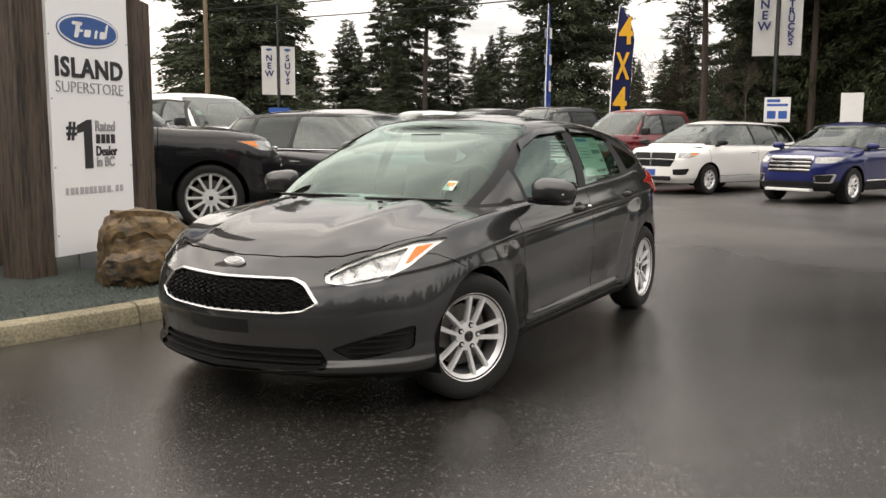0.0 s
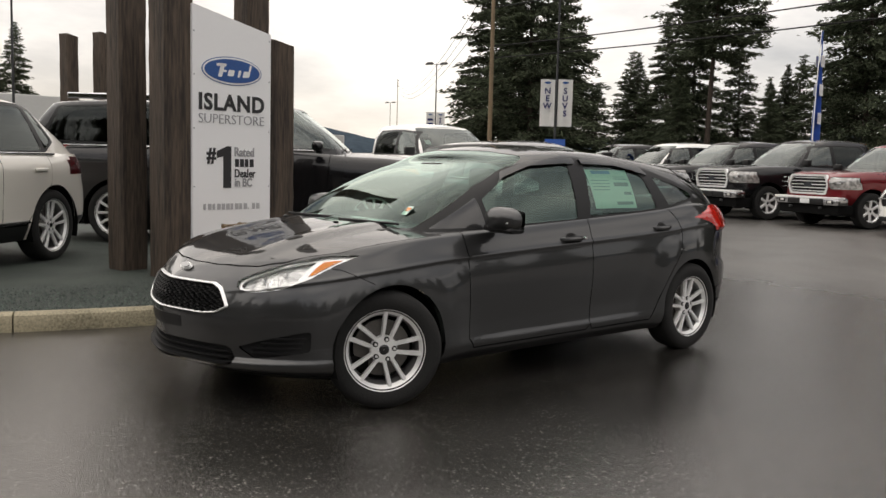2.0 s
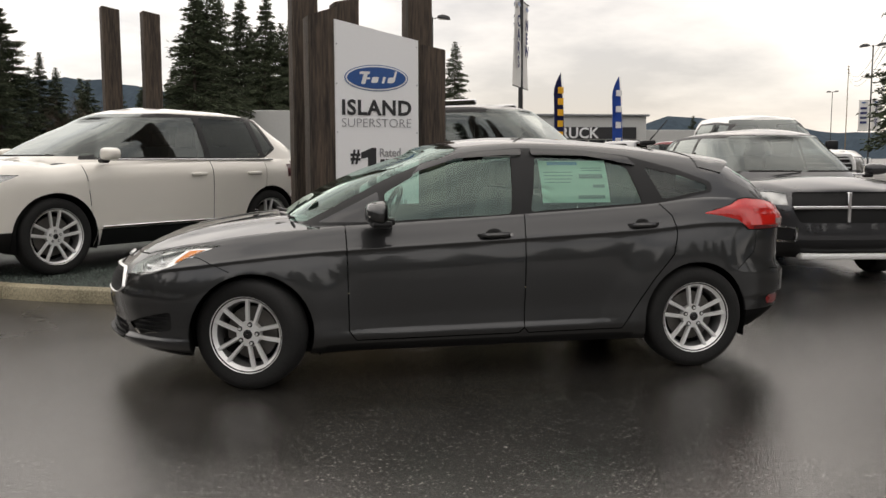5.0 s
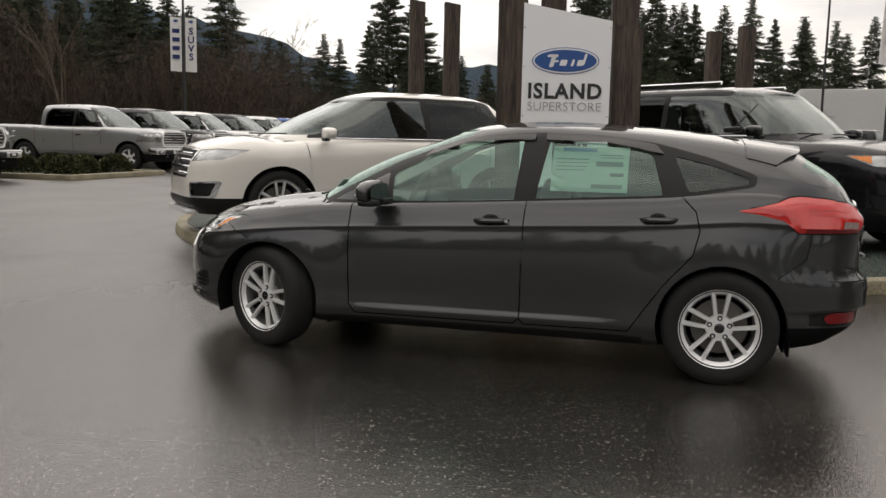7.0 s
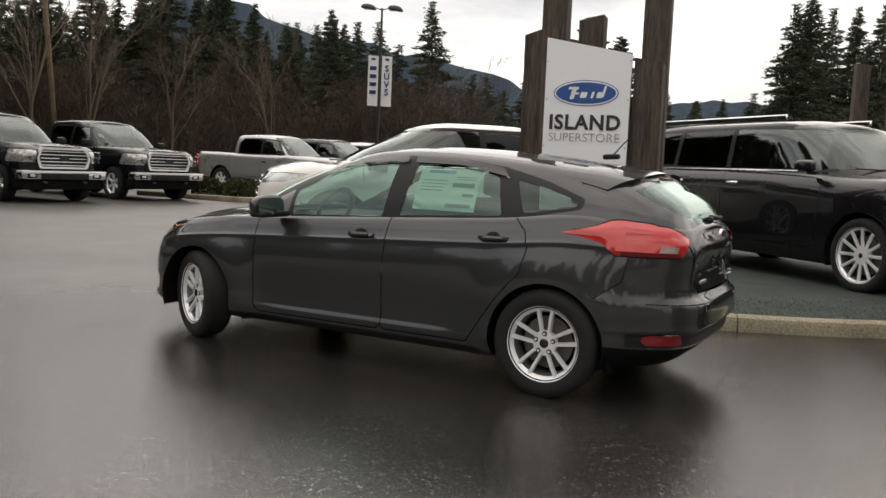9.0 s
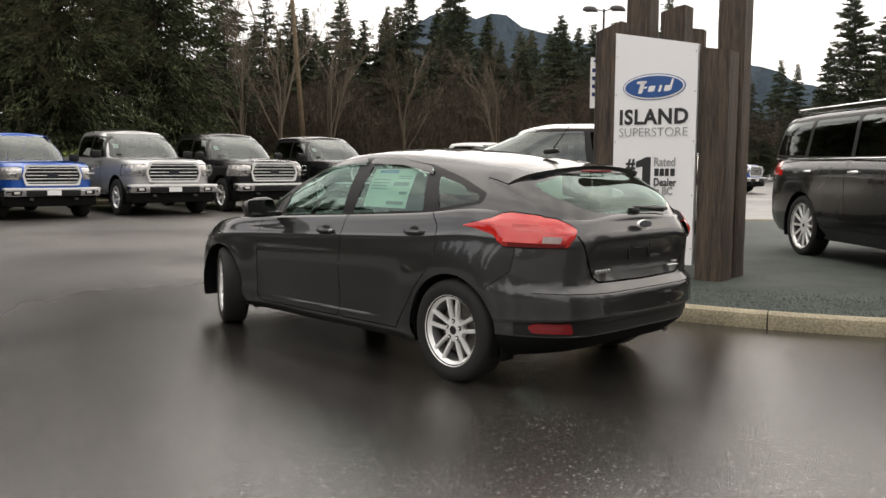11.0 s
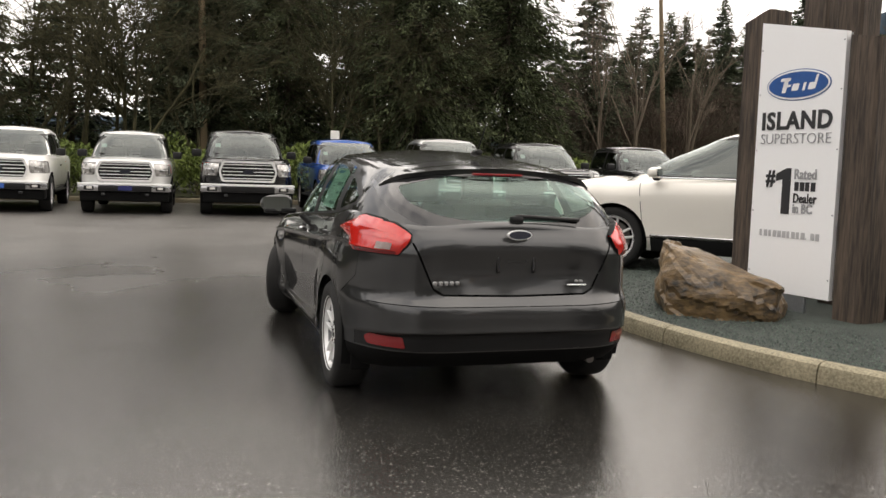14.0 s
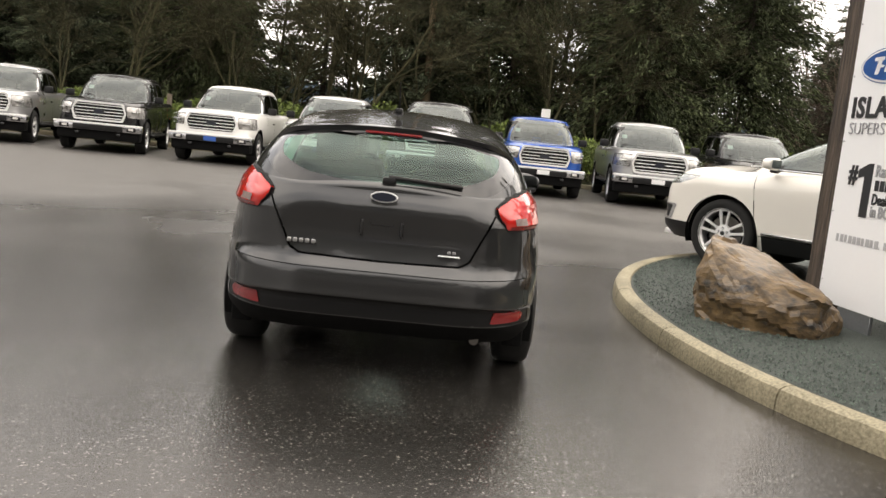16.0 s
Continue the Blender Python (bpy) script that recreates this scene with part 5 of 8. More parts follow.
def pickup(colour, label, plate="logo_white"):
    car = thing("pickup_truck", label, "truck", "parked pickup trucks")
    skin = CARS[colour]
    wf = rounded([(0.82, 1.31), (0.47, 1.735), (0.02, 1.775), (-0.02, 1.31)], 0.03, 2)
    wr = rounded([(-0.12, 1.31), (-0.08, 1.775), (-0.90, 1.775), (-1.02, 1.64), (-1.05, 1.32)], 0.03, 2)
    trim = rounded([(0.93, 1.28), (0.50, 1.765), (0.02, 1.805), (-0.92, 1.805), (-1.08, 1.66), (-1.11, 1.285)], 0.03, 2)
    pieces = [
        ("C", "side_window", wf, M["glass_mid"], -0.004, "side"),
        ("C", "side_window", wr, M["glass_dark"], -0.004, "side"),
        ("C", "window_trim", trim, M["black_plastic"], 0.0, "side"),
        ("C", "windscreen", rounded([(-0.82, 1.275), (-0.66, 1.845), (0.66, 1.845), (0.82, 1.275)], 0.06, 3), M["parked_screen"], -0.002, "front"),
        ("C", "rear_window", rounded([(-0.62, 1.42), (-0.56, 1.80), (0.56, 1.80), (0.62, 1.42)], 0.05, 3), M["glass_dark"], -0.002, "rear"),
        ("L", "grille", rounded([(-0.53, 0.755), (-0.585, 0.95), (-0.515, 1.155), (0.515, 1.155), (0.585, 0.95), (0.53, 0.755)], 0.03, 3), M["gap"], -0.02, "front"),
        ("L", "headlight", rounded([(0.64, 0.86), (0.60, 1.14), (0.95, 1.13), (0.975, 0.86)], 0.03, 3), M["truck_lamp"], -0.012, "front"),
    ]
    for line in ([(0.92, 1.2), (0.92, 0.55), (-0.05, 0.55), (-0.05, 1.22)], [(-0.05, 0.55), (-1.0, 0.55), (-1.12, 0.85), (-1.12, 1.22)], [(-1.42, 1.25), (-1.42, 0.5)]):
        pieces += [("L", "gap", q, None, 0, "side") for q in strip(line, 0.005)]
    spec = {
        "lower": dict(front=[(0, 2.55), (0.2, 2.72), (0.5, 2.74), (0.9, 2.72), (1, 2.58)], rear=[(0, -2.95), (0.2, -3.05), (1, -3.05)],
                      low=[(-3.1, 0.50), (-1.2, 0.42), (1.2, 0.42), (2.8, 0.46)],
                      high=[(-3.1, 1.31), (-1.4, 1.29), (-1.0, 1.275), (0.9, 1.265), (1.3, 1.26), (2.2, 1.235), (2.7, 1.185)],
                      width=[(0, 0.90), (0.15, 0.97), (0.45, 1.0), (0.75, 1.0), (0.9, 0.98), (1, 0.92)],
                      nf=6.5, nr=11, crown=0.04, count=64, rows=12, cap=6),
        "cabin": dict(front=[(0, 1.25), (0.5, 0.86), (0.85, 0.52), (1, 0.35)], rear=[(0, -1.40), (0.8, -1.34), (1, -1.28)],
                      low=[(-1.5, 1.24), (1.3, 1.23)], high=[(-1.4, 1.875), (-0.5, 1.905), (0.4, 1.865)],
                      width=[(0, 0.93), (0.4, 0.885), (0.85, 0.79), (1, 0.72)], nf=5, nr=9, crown=0.06, count=56, rows=9, cap=6),
        "open": (-3.0, 1.1, 0.86), "arches": [(1.84, 0.42, 0.47), (-1.84, 0.42, 0.47)], "pieces": pieces, "floor": 0.34,
    }
    build_car(car, spec, skin)
    wheels(car, (1.84, -1.84), 0.86, 0.40, 0.40, 0.245, 0.26, "six", n=32)
    part("cargo_bed", box((-3.0, -0.80, 0.80), (-1.45, 0.80, 0.86), 0.01), M["black_plastic"], car)
    # bars and surround in pale alloy, which paints in the chrome's shine
    bars(car, "grille_bar", [((2.70, -0.535, 0.800 + 0.073 * k), (2.748, 0.535, 0.819 + 0.073 * k), 0.006) for k in range(5)], M["alloy"])
    part("grille_frame", ring_plate(rounded([(-0.55, 0.735), (-0.615, 0.95), (-0.535, 1.18), (0.535, 1.18), (0.615, 0.95), (0.55, 0.735)], 0.04, 3), 0.042, 2.69, 2.756), M["alloy"], car, "bright chrome grille surround")
    part("badge", badge_oval(0.115, 0.048, 2.752, 0.950, 0), M["badge_dark"], car, "dark blue oval badge")
    part("front_bumper", box((2.50, -0.99, 0.50), (2.80, 0.99, 0.68), 0.06, seg=2), M["dimmed_bumper_chrome"], car, "chrome front bumper")
    part("bumper_lip", box((2.60, -0.985, 0.645), (2.815, 0.985, 0.690), 0.018, seg=2), M["alloy"], car, "bright chrome bumper lip")
    part("bumper_inset", box((2.74, -0.56, 0.515), (2.806, 0.56, 0.640), 0.015, seg=2), M["black_plastic"], car, "black lower bumper inset")
    part("air_dam", box((2.30, -0.93, 0.29), (2.72, 0.93, 0.52), 0.06, seg=2), M["under"], car)
    part("licence_plate", box((2.806, -0.145, 0.53), (2.822, 0.145, 0.635), 0.004), M[plate], car)
    for s in (1, -1):
        part("headlight_lens", box((2.655, s * 0.66, 0.88), (2.705, s * 0.91, 1.12), 0.02), M["lens_clear"], car).visible_shadow = False
        part("headlight_bar", box((2.66, s * 0.67, 0.985), (2.70, s * 0.90, 1.005), 0.004), M["chrome"], car)
        part("fog_lamp_pocket", box((2.77, s * 0.64, 0.535), (2.806, s * 0.86, 0.632), 0.014), M["black_plastic"], car)
        part("fog_lamp", box((2.79, s * 0.68, 0.555), (2.814, s * 0.80, 0.615), 0.012), M["lamp_white"], car)
        part("running_board", box((-1.20, s * 0.90, 0.42), (1.15, s * 1.00, 0.47), 0.02), M["black_plastic"], car)
        part("hood_ridge", box((1.35, s * 0.44, 1.262), (2.50, s * 0.54, 1.292), 0.014, pose(0, 0, 0.012, 0, 1.6, 0), 2), skin, car)
        part("side_mirror", box((0.84, s * 0.97, 1.265), (0.96, s * 1.19, 1.44), 0.045, seg=2), M["black_plastic"], car)
        part("door_handle", box((-0.02 + 0.06, s * 0.995, 1.02), (0.24, s * 1.025, 1.06), 0.01), M["black_plastic"], car)
        part("tail_light", box((-3.06, s * 0.78, 0.86), (-2.96, s * 0.93, 1.22), 0.02), M["red_lens"], car)
    for y in (0.38, -0.36):
        part("wiper", box((-0.012, -0.34, 0), (0.012, 0.34, 0.016), 0.005, pose(1.045, y, 1.345, 0, -40, 8)), M["black_plastic"], car)
    part("windscreen_sticker", box((-0.002, -0.06, -0.07), (0.002, 0.06, 0.07), 0, pose(0.775, -0.60, 1.545, 0, -50, -4)), M["paper"], car)
    part("tow_hook", box((2.76, 0.42, 0.42), (2.82, 0.50, 0.47), 0.012), M["dark_steel"], car)
    part("tow_hook", box((2.76, -0.50, 0.42), (2.82, -0.42, 0.47), 0.012), M["dark_steel"], car)
    seats(car, [(0.25, (0.42, -0.42)), (-0.75, (0.42, -0.42))], 0.78, 0.52, 0.66, dash=((0.75, -0.8, 0.95), (1.15, 0.8, 1.20)))
    return car


def ring_plate(outline, inset, x0, x1):
    """A frame that follows an outline in y and z, with a depth in x."""
    cy, cz = sum(a for a, _ in outline) / len(outline), sum(b for _, b in outline) / len(outline)
    big = max(abs(a - cy) for a, _ in outline)
    tall = max(abs(b - cz) for _, b in outline)
    inner = [(cy + (a - cy) * (1 - inset / big), cz + (b - cz) * (1 - inset / tall)) for a, b in outline]
    bm = bmesh.new()
    rows = [[bm.verts.new((x, a, b)) for a, b in o] for x, o in ((x0, outline), (x1, outline), (x1, inner), (x0, inner))]
    n = len(outline)
    for p, q in zip(rows, rows[1:] + rows[:1]):
        for k in range(n):
            bm.faces.new((p[k], p[(k + 1) % n], q[(k + 1) % n], q[k]))
    bmesh.ops.recalc_face_normals(bm, faces=bm.faces)
    return bm


def badge_oval(a, b, x, z, y=0.0, thick=0.012):
    bm = bmesh.new()
    pts = oval(a, b, 28)
    f = [bm.verts.new((x, y + p, z + q)) for p, q in pts]
    g = [bm.verts.new((x + thick, y + p * 0.95, z + q * 0.93)) for p, q in pts]
    bm.faces.new(g)
    for k in range(28):
        bm.faces.new((f[k], f[(k + 1) % 28], g[(k + 1) % 28], g[k]))
    bmesh.ops.recalc_face_normals(bm, faces=bm.faces)
    return bm


def wagon(name, label, category, colour, L, W, H, wb, R, rim, hood, belt, nose=0.9, screen=(0.55, -0.35), tail=0.30, glass="glass_mid", rear_glass="glass_dark",
          nf=4.5, nr=6.5, style="seven", clad=True, grille="bars", roofw=0.62, wide=0.24, group="", low=0.26, rails=False, boxy=0.0):
    """A sport utility wagon or van. hood, belt: heights; screen: x of the windscreen's foot and head, measured from the front axle; tail: how far the tailgate leans."""
    car = thing(name, label, category, group)
    skin = CARS[colour]
    fx, rx = wb / 2, -wb / 2
    xf, xr = fx + nose, fx + nose - L
    foot, head = fx + screen[0], fx + screen[1]
    w = W / 2
    hb = H - 0.12
    zt = belt + (H - belt) * 0.72
    roof_end = xr + tail + 0.10
    step = (head - 0.10 - (xr + 0.30)) / 3
    b1, b2 = head - 0.10 - step * 1.02, head - 0.10 - step * 2.05
    lean = screen[0] - screen[1]
    wf = rounded([(foot - lean * 0.52, belt + 0.04), (head + lean * 0.14, zt), (b1 + 0.04, zt + 0.02), (b1 + 0.02, belt + 0.04)], 0.03, 2)
    wr = rounded([(b1 - 0.06, belt + 0.04), (b1 - 0.04, zt + 0.02), (b2 + 0.05, zt + 0.01), (b2 - 0.02, belt + 0.05)], 0.03, 2)
    wq = rounded([(b2 - 0.10, belt + 0.06), (b2 - 0.03, zt + 0.01), (xr + tail + 0.30, zt - 0.02 + boxy * 0.02), (xr + tail + 0.16 - boxy * 0.06, belt + 0.16 - boxy * 0.08)], 0.03, 2)
    gw = w * (0.50 if grille == "bars" else 0.62)
    pieces = [
        ("C", "side_window", wf, M[glass], -0.004, "side"),
        ("C", "side_window", wr, M[rear_glass], -0.004, "side"),
        ("C", "quarter_window", wq, M[rear_glass], -0.004, "side"),
        ("C", "windscreen", rounded([(-w * 0.80, belt + 0.05), (-roofw * 0.92, H - 0.14), (roofw * 0.92, H - 0.14), (w * 0.80, belt + 0.05)], 0.06, 3), M["parked_screen"], -0.002, "front"),
        ("C", "rear_window", rounded([(-w * 0.70, belt + 0.10), (-roofw * 0.9, H - 0.18), (roofw * 0.9, H - 0.18), (w * 0.70, belt + 0.10)], 0.05, 3), M[rear_glass], -0.002, "rear"),
        ("L", "grille", rounded([(-gw * 0.86, hood * 0.62), (-gw, hood * 0.78), (-gw * 0.92, hood * 0.93), (gw * 0.92, hood * 0.93), (gw, hood * 0.78), (gw * 0.86, hood * 0.62)], 0.03, 3), M["gap"], -0.012, "front"),
        ("C", "window_trim", rounded([(foot - lean * 0.36, belt + 0.015), (head + lean * 0.13, zt + 0.04), (head - 0.5, zt + 0.055), (b2, zt + 0.05), (xr + tail + 0.26, zt + 0.015), (xr + tail + 0.10 - boxy * 0.06, belt + 0.15 - boxy * 0.08), (b2 - 0.08, belt + 0.03)], 0.03, 2), M["black_plastic"], 0.0, "side"),
        ("L", "fog_lamp_recess", rounded([(w * 0.60, hood * 0.44), (w * 0.58, hood * 0.56), (w * 0.84, hood * 0.58), (w * 0.80, hood * 0.44)], 0.02, 3), M["black_plastic"], -0.016, "front"),
        ("L", "fog_lamp_ring", rounded([(w * 0.57, hood * 0.42), (w * 0.545, hood * 0.575), (w * 0.872, hood * 0.60), (w * 0.83, hood * 0.42)], 0.03, 3), M["chrome"] if clad else skin, 0.003, "front"),
        ("L", "tail_light", rounded([(w * 0.66, belt - 0.20), (w * 0.62, belt - 0.02), (w, belt), (w, belt - 0.2)], 0.02, 3), M["red_smoked" if clad else "red_lens"], 0.002, "rear"),
    ]
    for line in ([(foot - lean * 0.32, belt), (foot - lean * 0.40, low + 0.16), (b1 - 0.01, low + 0.16), (b1 - 0.01, belt)], [(b1 - 0.01, low + 0.16), (rx + R * 1.35, low + 0.16), (b2 - 0.02, belt - 0.30), (b2 - 0.04, belt)]):
        pieces += [("L", "gap", q, None, 0, "side") for q in strip(line, 0.004)]
    if clad:
        pieces.append(("L", "sill_cladding", [(fx - R - 0.1, 0), (fx - R - 0.1, low + 0.17), (rx + R + 0.1, low + 0.17), (rx + R + 0.1, 0)], M["black_plastic"], 0.006, "side"))
        pieces.append(("L", "lower_bumper", [(-w, 0), (-w, low + 0.19), (w, low + 0.19), (w, 0)], M["black_plastic"], 0.004, "front"))
        pieces.append(("L", "rear_lower_bumper", [(-w, 0), (-w, low + 0.20), (w, low + 0.20), (w, 0)], M["black_plastic"], 0.004, "rear"))
    spec = {
        "lower": dict(front=[(0, xf - 0.12), (0.2, xf), (0.55, xf - 0.01), (0.85, xf - 0.05), (1, xf - 0.16)], rear=[(0, xr + 0.10), (0.2, xr), (0.5, xr + 0.01), (0.7, xr + 0.06), (1, xr + 0.08)],
                      low=[(xr, low + 0.04), (rx + 0.6, low), (fx - 0.6, low), (xf, low)],
                      high=[(xr, belt + 0.02), (b2, belt + 0.02), (foot - 0.5, belt - 0.02), (foot, belt - 0.06), (max(fx + 0.25, foot + 0.15), hood + 0.02), (xf - 0.2, hood - 0.06), (xf, hood - 0.12)],
                      width=[(0, w * 0.90), (0.15, w * 0.965), (0.45, w * 0.99), (0.7, w), (0.88, w * 0.985), (1, w * 0.91)],
                      nf=nf, nr=nr, crown=0.07, count=72, rows=14, cap=7),
        "cabin": dict(front=[(0, foot + 0.06), (0.5, foot - lean * 0.44), (0.85, head + lean * 0.16), (1, head)], rear=[(0, xr + 0.06), (0.5, xr + tail * 0.55), (1, roof_end)],
                      low=[(xr, belt), (foot - 0.5, belt - 0.04), (foot, belt - 0.10)],
                      high=[(xr + tail, hb - 0.09 + boxy * 0.05), (b2, hb - 0.02 + boxy * 0.02), (head - 0.6, hb), (head, hb - 0.05 - 0.03 * (1 - min(1.0, boxy * 2)))],
                      width=[(0, w * 0.90), (0.4, w * 0.90 + (roofw + 0.05 - w * 0.90) * 0.42), (0.85, roofw + 0.05), (1, roofw)], nf=4.4, nr=5.5 + boxy * 3, crown=0.075, count=64, rows=10, cap=6),
        "wraps": ([("turn_signal", [([(xf - 0.60, hood - 0.088), (xf - 0.40, hood - 0.082), (xf - 0.36, hood - 0.165)], "y", lambda c, n: n.y > 0.5 and c.x > fx * 0.5)], M["amber"], 0.001)] if rails or category == "van" else []) + [
                  ("headlight", [([(xf - 0.64, hood - 0.078), (xf - 0.30, hood - 0.068), (xf + 0.1, hood - 0.09), (xf + 0.1, hood - 0.215), (xf - 0.34, hood - 0.190)], "y", lambda c, n: n.y > 0.5 and c.x > fx * 0.5),
                                 ([(gw + 0.03, hood * 0.80), (gw + 0.015, hood * 0.92), (w * 0.80, hood - 0.07), (w * 1.1, hood - 0.07), (w * 1.1, hood - 0.20)], "x", lambda c, n: n.y <= 0.5 and n.x > 0.22 and n.z < 0.75 and c.x > fx * 0.5)], M["lamp_grey"], -0.008)],
        "open": (xr + 0.25, foot - 0.12, 0.92), "arches": [(fx, R, R * 1.13), (rx, R, R * 1.13)], "pieces": pieces, "floor": low - 0.02,
    }
    build_car(car, spec, skin)
    wheels(car, (fx, rx), w - wide * 0.62, R, R, rim, wide, style, n=40)
    zb = hood * 0.62
    if grille == "bars":
        bars(car, "grille_bar", [((xf - 0.10, -gw * 0.94, zb + 0.025 + 0.075 * k), (xf - 0.012 - 0.020 * k, gw * 0.94, zb + 0.066 + 0.075 * k), 0.010) for k in range(4)], M["chrome"])
        frame_bm = ring_plate(rounded([(-gw * 0.88, zb - 0.015), (-gw * 1.03, hood * 0.78), (-gw * 0.94, hood * 0.94), (gw * 0.94, hood * 0.94), (gw * 1.03, hood * 0.78), (gw * 0.88, zb - 0.015)], 0.03, 3), 0.03, xf - 0.11, xf - 0.022)
        for v in frame_bm.verts:
            v.co.x -= 0.5 * max(0.0, v.co.z - hood * 0.74) + 0.05 * (v.co.y / gw) ** 2
        part("grille_frame", frame_bm, M["chrome"], car, "chrome grille surround")
        part("badge", badge_oval(0.09, 0.038, xf - 0.02, hood * 0.79), M["badge_dark"], car, "dark blue oval badge")
    else:
        bars(car, "grille_bar", [((xf - 0.09, -0.02, zb), (xf - 0.02, 0.02, hood * 0.93), 0.006), ((xf - 0.09, -gw, hood * 0.76), (xf - 0.02, gw, hood * 0.79), 0.006)], M["chrome"])
    for s in (1, -1):
        y = s * w
        mx = foot - lean * 0.56
        house = bmesh.new()
        bmesh.ops.create_uvsphere(house, u_segments=16, v_segments=10, radius=1)
        for v in house.verts:
            a, b, c = [math.copysign(abs(q) ** 0.6, q) for q in v.co]
            v.co = Vector((mx + (0.10 * a if a > 0 else 0.03 * a), y * 1.09 + 0.125 * b, belt + 0.075 + 0.066 * c * (1 - 0.12 * b * s)))
        mirror = part("side_mirror", house, skin if category != "van" else M["black_plastic"], car)
        part("mirror_arm", box((mx - 0.01, y * 0.92, belt - 0.02), (mx + 0.07, y * 1.04, belt + 0.03), 0.015), M["black_plastic"], mirror)
        part("mirror_glass", box((mx - 0.034, y * 1.09 - 0.10, belt + 0.03), (mx - 0.028, y * 1.09 + 0.10, belt + 0.12), 0.002), M["mirror"], mirror)
        part("belt_moulding", box((xr + tail + 0.25, y * 0.915, belt + 0.003), (foot - lean * 0.5, y * 0.935, belt + 0.025), 0.006), M["chrome"], car)
        for x in (b1 + 0.20, b2 + 0.18):
            part("door_handle", box((x - 0.11, y * 0.99, belt - 0.17), (x + 0.11, y * 1.022, belt - 0.13), 0.012), M["chrome"] if rails else skin, car)
        if clad:
            part("sill_moulding", box((rx + R * 1.25, y * 0.985, low + 0.175), (fx - R * 1.25, y * 1.006, low + 0.205), 0.008), M["chrome"], car, "thin chrome sill moulding")
        if rails:
            part("roof_rail", box((roof_end + 0.25, y * 0.66, H - 0.085), (head - 0.45, y * 0.695, H - 0.005), 0.015), M["chrome"], car, "bright roof rail")
    if clad:
        part("skid_plate", box((xf - 0.16, -w * 0.52, low - 0.01), (xf + 0.006, w * 0.52, low + 0.05), 0.02, seg=2), M["alloy"], car, "silver skid plate")
    if category == "van":
        part("licence_plate", box((xf - 0.01, -0.16, hood * 0.42), (xf + 0.008, 0.16, hood * 0.42 + 0.14), 0.004), M["blue_fabric"], car)
        part("intake", box((xf - 0.06, -w * 0.55, low + 0.06), (xf + 0.004, w * 0.55, low + 0.16), 0.01), M["black_plastic"], car)
    for y0 in (w * 0.38, -w * 0.36):
        part("wiper", box((-0.010, -0.32, 0), (0.010, 0.32, 0.014), 0.004, pose(foot - lean * 0.12, y0, belt + 0.055, 0, -45, 6)), M["black_plastic"], car)
    seats(car, [(0.15, (0.38, -0.38)), (-0.75, (0.38, -0.38))], low + 0.35, 0.5, 0.6, dash=((foot - 0.55, -w * 0.8, belt - 0.22), (foot - 0.12, w * 0.8, belt - 0.02)))
    return car


def stand(car, x, y, yaw, z=0.0):
    car.matrix_basis = pose(x, y, z, 0, 0, yaw)
    return car


# ---- ground, kerbed island ----
def ground_sheet():
    bm = bmesh.new()
    rings = [0.0, 20.0, 60.0, 200.0, 900.0, 3500.0]
    n = 48
    rows = []
    for r in rings[1:]:
        rows.append([bm.verts.new((r * math.cos(2 * math.pi * k / n), r * math.sin(2 * math.pi * k / n), 0)) for k in range(n)])
    bm.faces.new(rows[0])
    for p, q in zip(rows, rows[1:]):
        for k in range(n):
            bm.faces.new((p[k], q[k], q[(k + 1) % n], p[(k + 1) % n]))
    ob = part("ground", bm, M["asphalt"], smooth=False, kind="structure")
    tagged(ob, "wet dark grey asphalt of a car lot", "asphalt")


ISLE = (0.3, -7.5, 5.9, 5.66)


def isle_point(a, grow=0.0):
    cx, cy, ra, rb = ISLE
    c, sn = math.cos(a), math.sin(a)
    rb += 3.2 if sn < 0 else 0.0
    e = 1.0
    if c < 0:
        ra, e = 5.4, 2 / 2.25
    return cx + (ra + grow) * math.copysign(abs(c) ** e, c), cy + (rb + grow) * math.copysign(abs(sn) ** e, sn)


def island():
    bm = bmesh.new()
    n = 120
    rim_v = [bm.verts.new((*isle_point(2 * math.pi * k / n, -0.12), 0.105)) for k in range(n)]
    mid = [bm.verts.new((*isle_point(2 * math.pi * k / n, -1.6), 0.135)) for k in range(n)]
    for k in range(n):
        bm.faces.new((rim_v[k], rim_v[(k + 1) % n], mid[(k + 1) % n], mid[k]))
    bm.faces.new(mid)
    bmesh.ops.recalc_face_normals(bm, faces=bm.faces)
    ob = part("island_gravel_bed", bm, M["gravel_bed"], smooth=False, kind="structure")
    tagged(ob, "dark green gravel bed of the kerbed island", "gravel")
    kerb = thing("island_kerb", "weathered pale concrete kerb, rounded, round the gravel island", "kerb", kind="structure")
    prof = [(0.0, -0.01), (-0.005, 0.075), (-0.022, 0.115), (-0.055, 0.132), (-0.115, 0.135), (-0.150, 0.122), (-0.165, 0.09)]
    count = 26
    step = 2 * math.pi / count
    for c in range(count):
        bm = bmesh.new()
        rows = []
        seg = 8
        for i in range(seg + 1):
            a = c * step + step * (0.004 + 0.992 * i / seg)
            rows.append([bm.verts.new((*isle_point(a, g), z)) for g, z in prof])
        for p, q in zip(rows, rows[1:]):
            for k in range(len(prof) - 1):
                bm.faces.new((p[k], q[k], q[k + 1], p[k + 1]))
        bm.faces.new(rows[0])
        bm.faces.new(rows[-1][::-1])
        bmesh.ops.recalc_face_normals(bm, faces=bm.faces)
        part("kerb_stone", bm, M["kerb"], kerb)


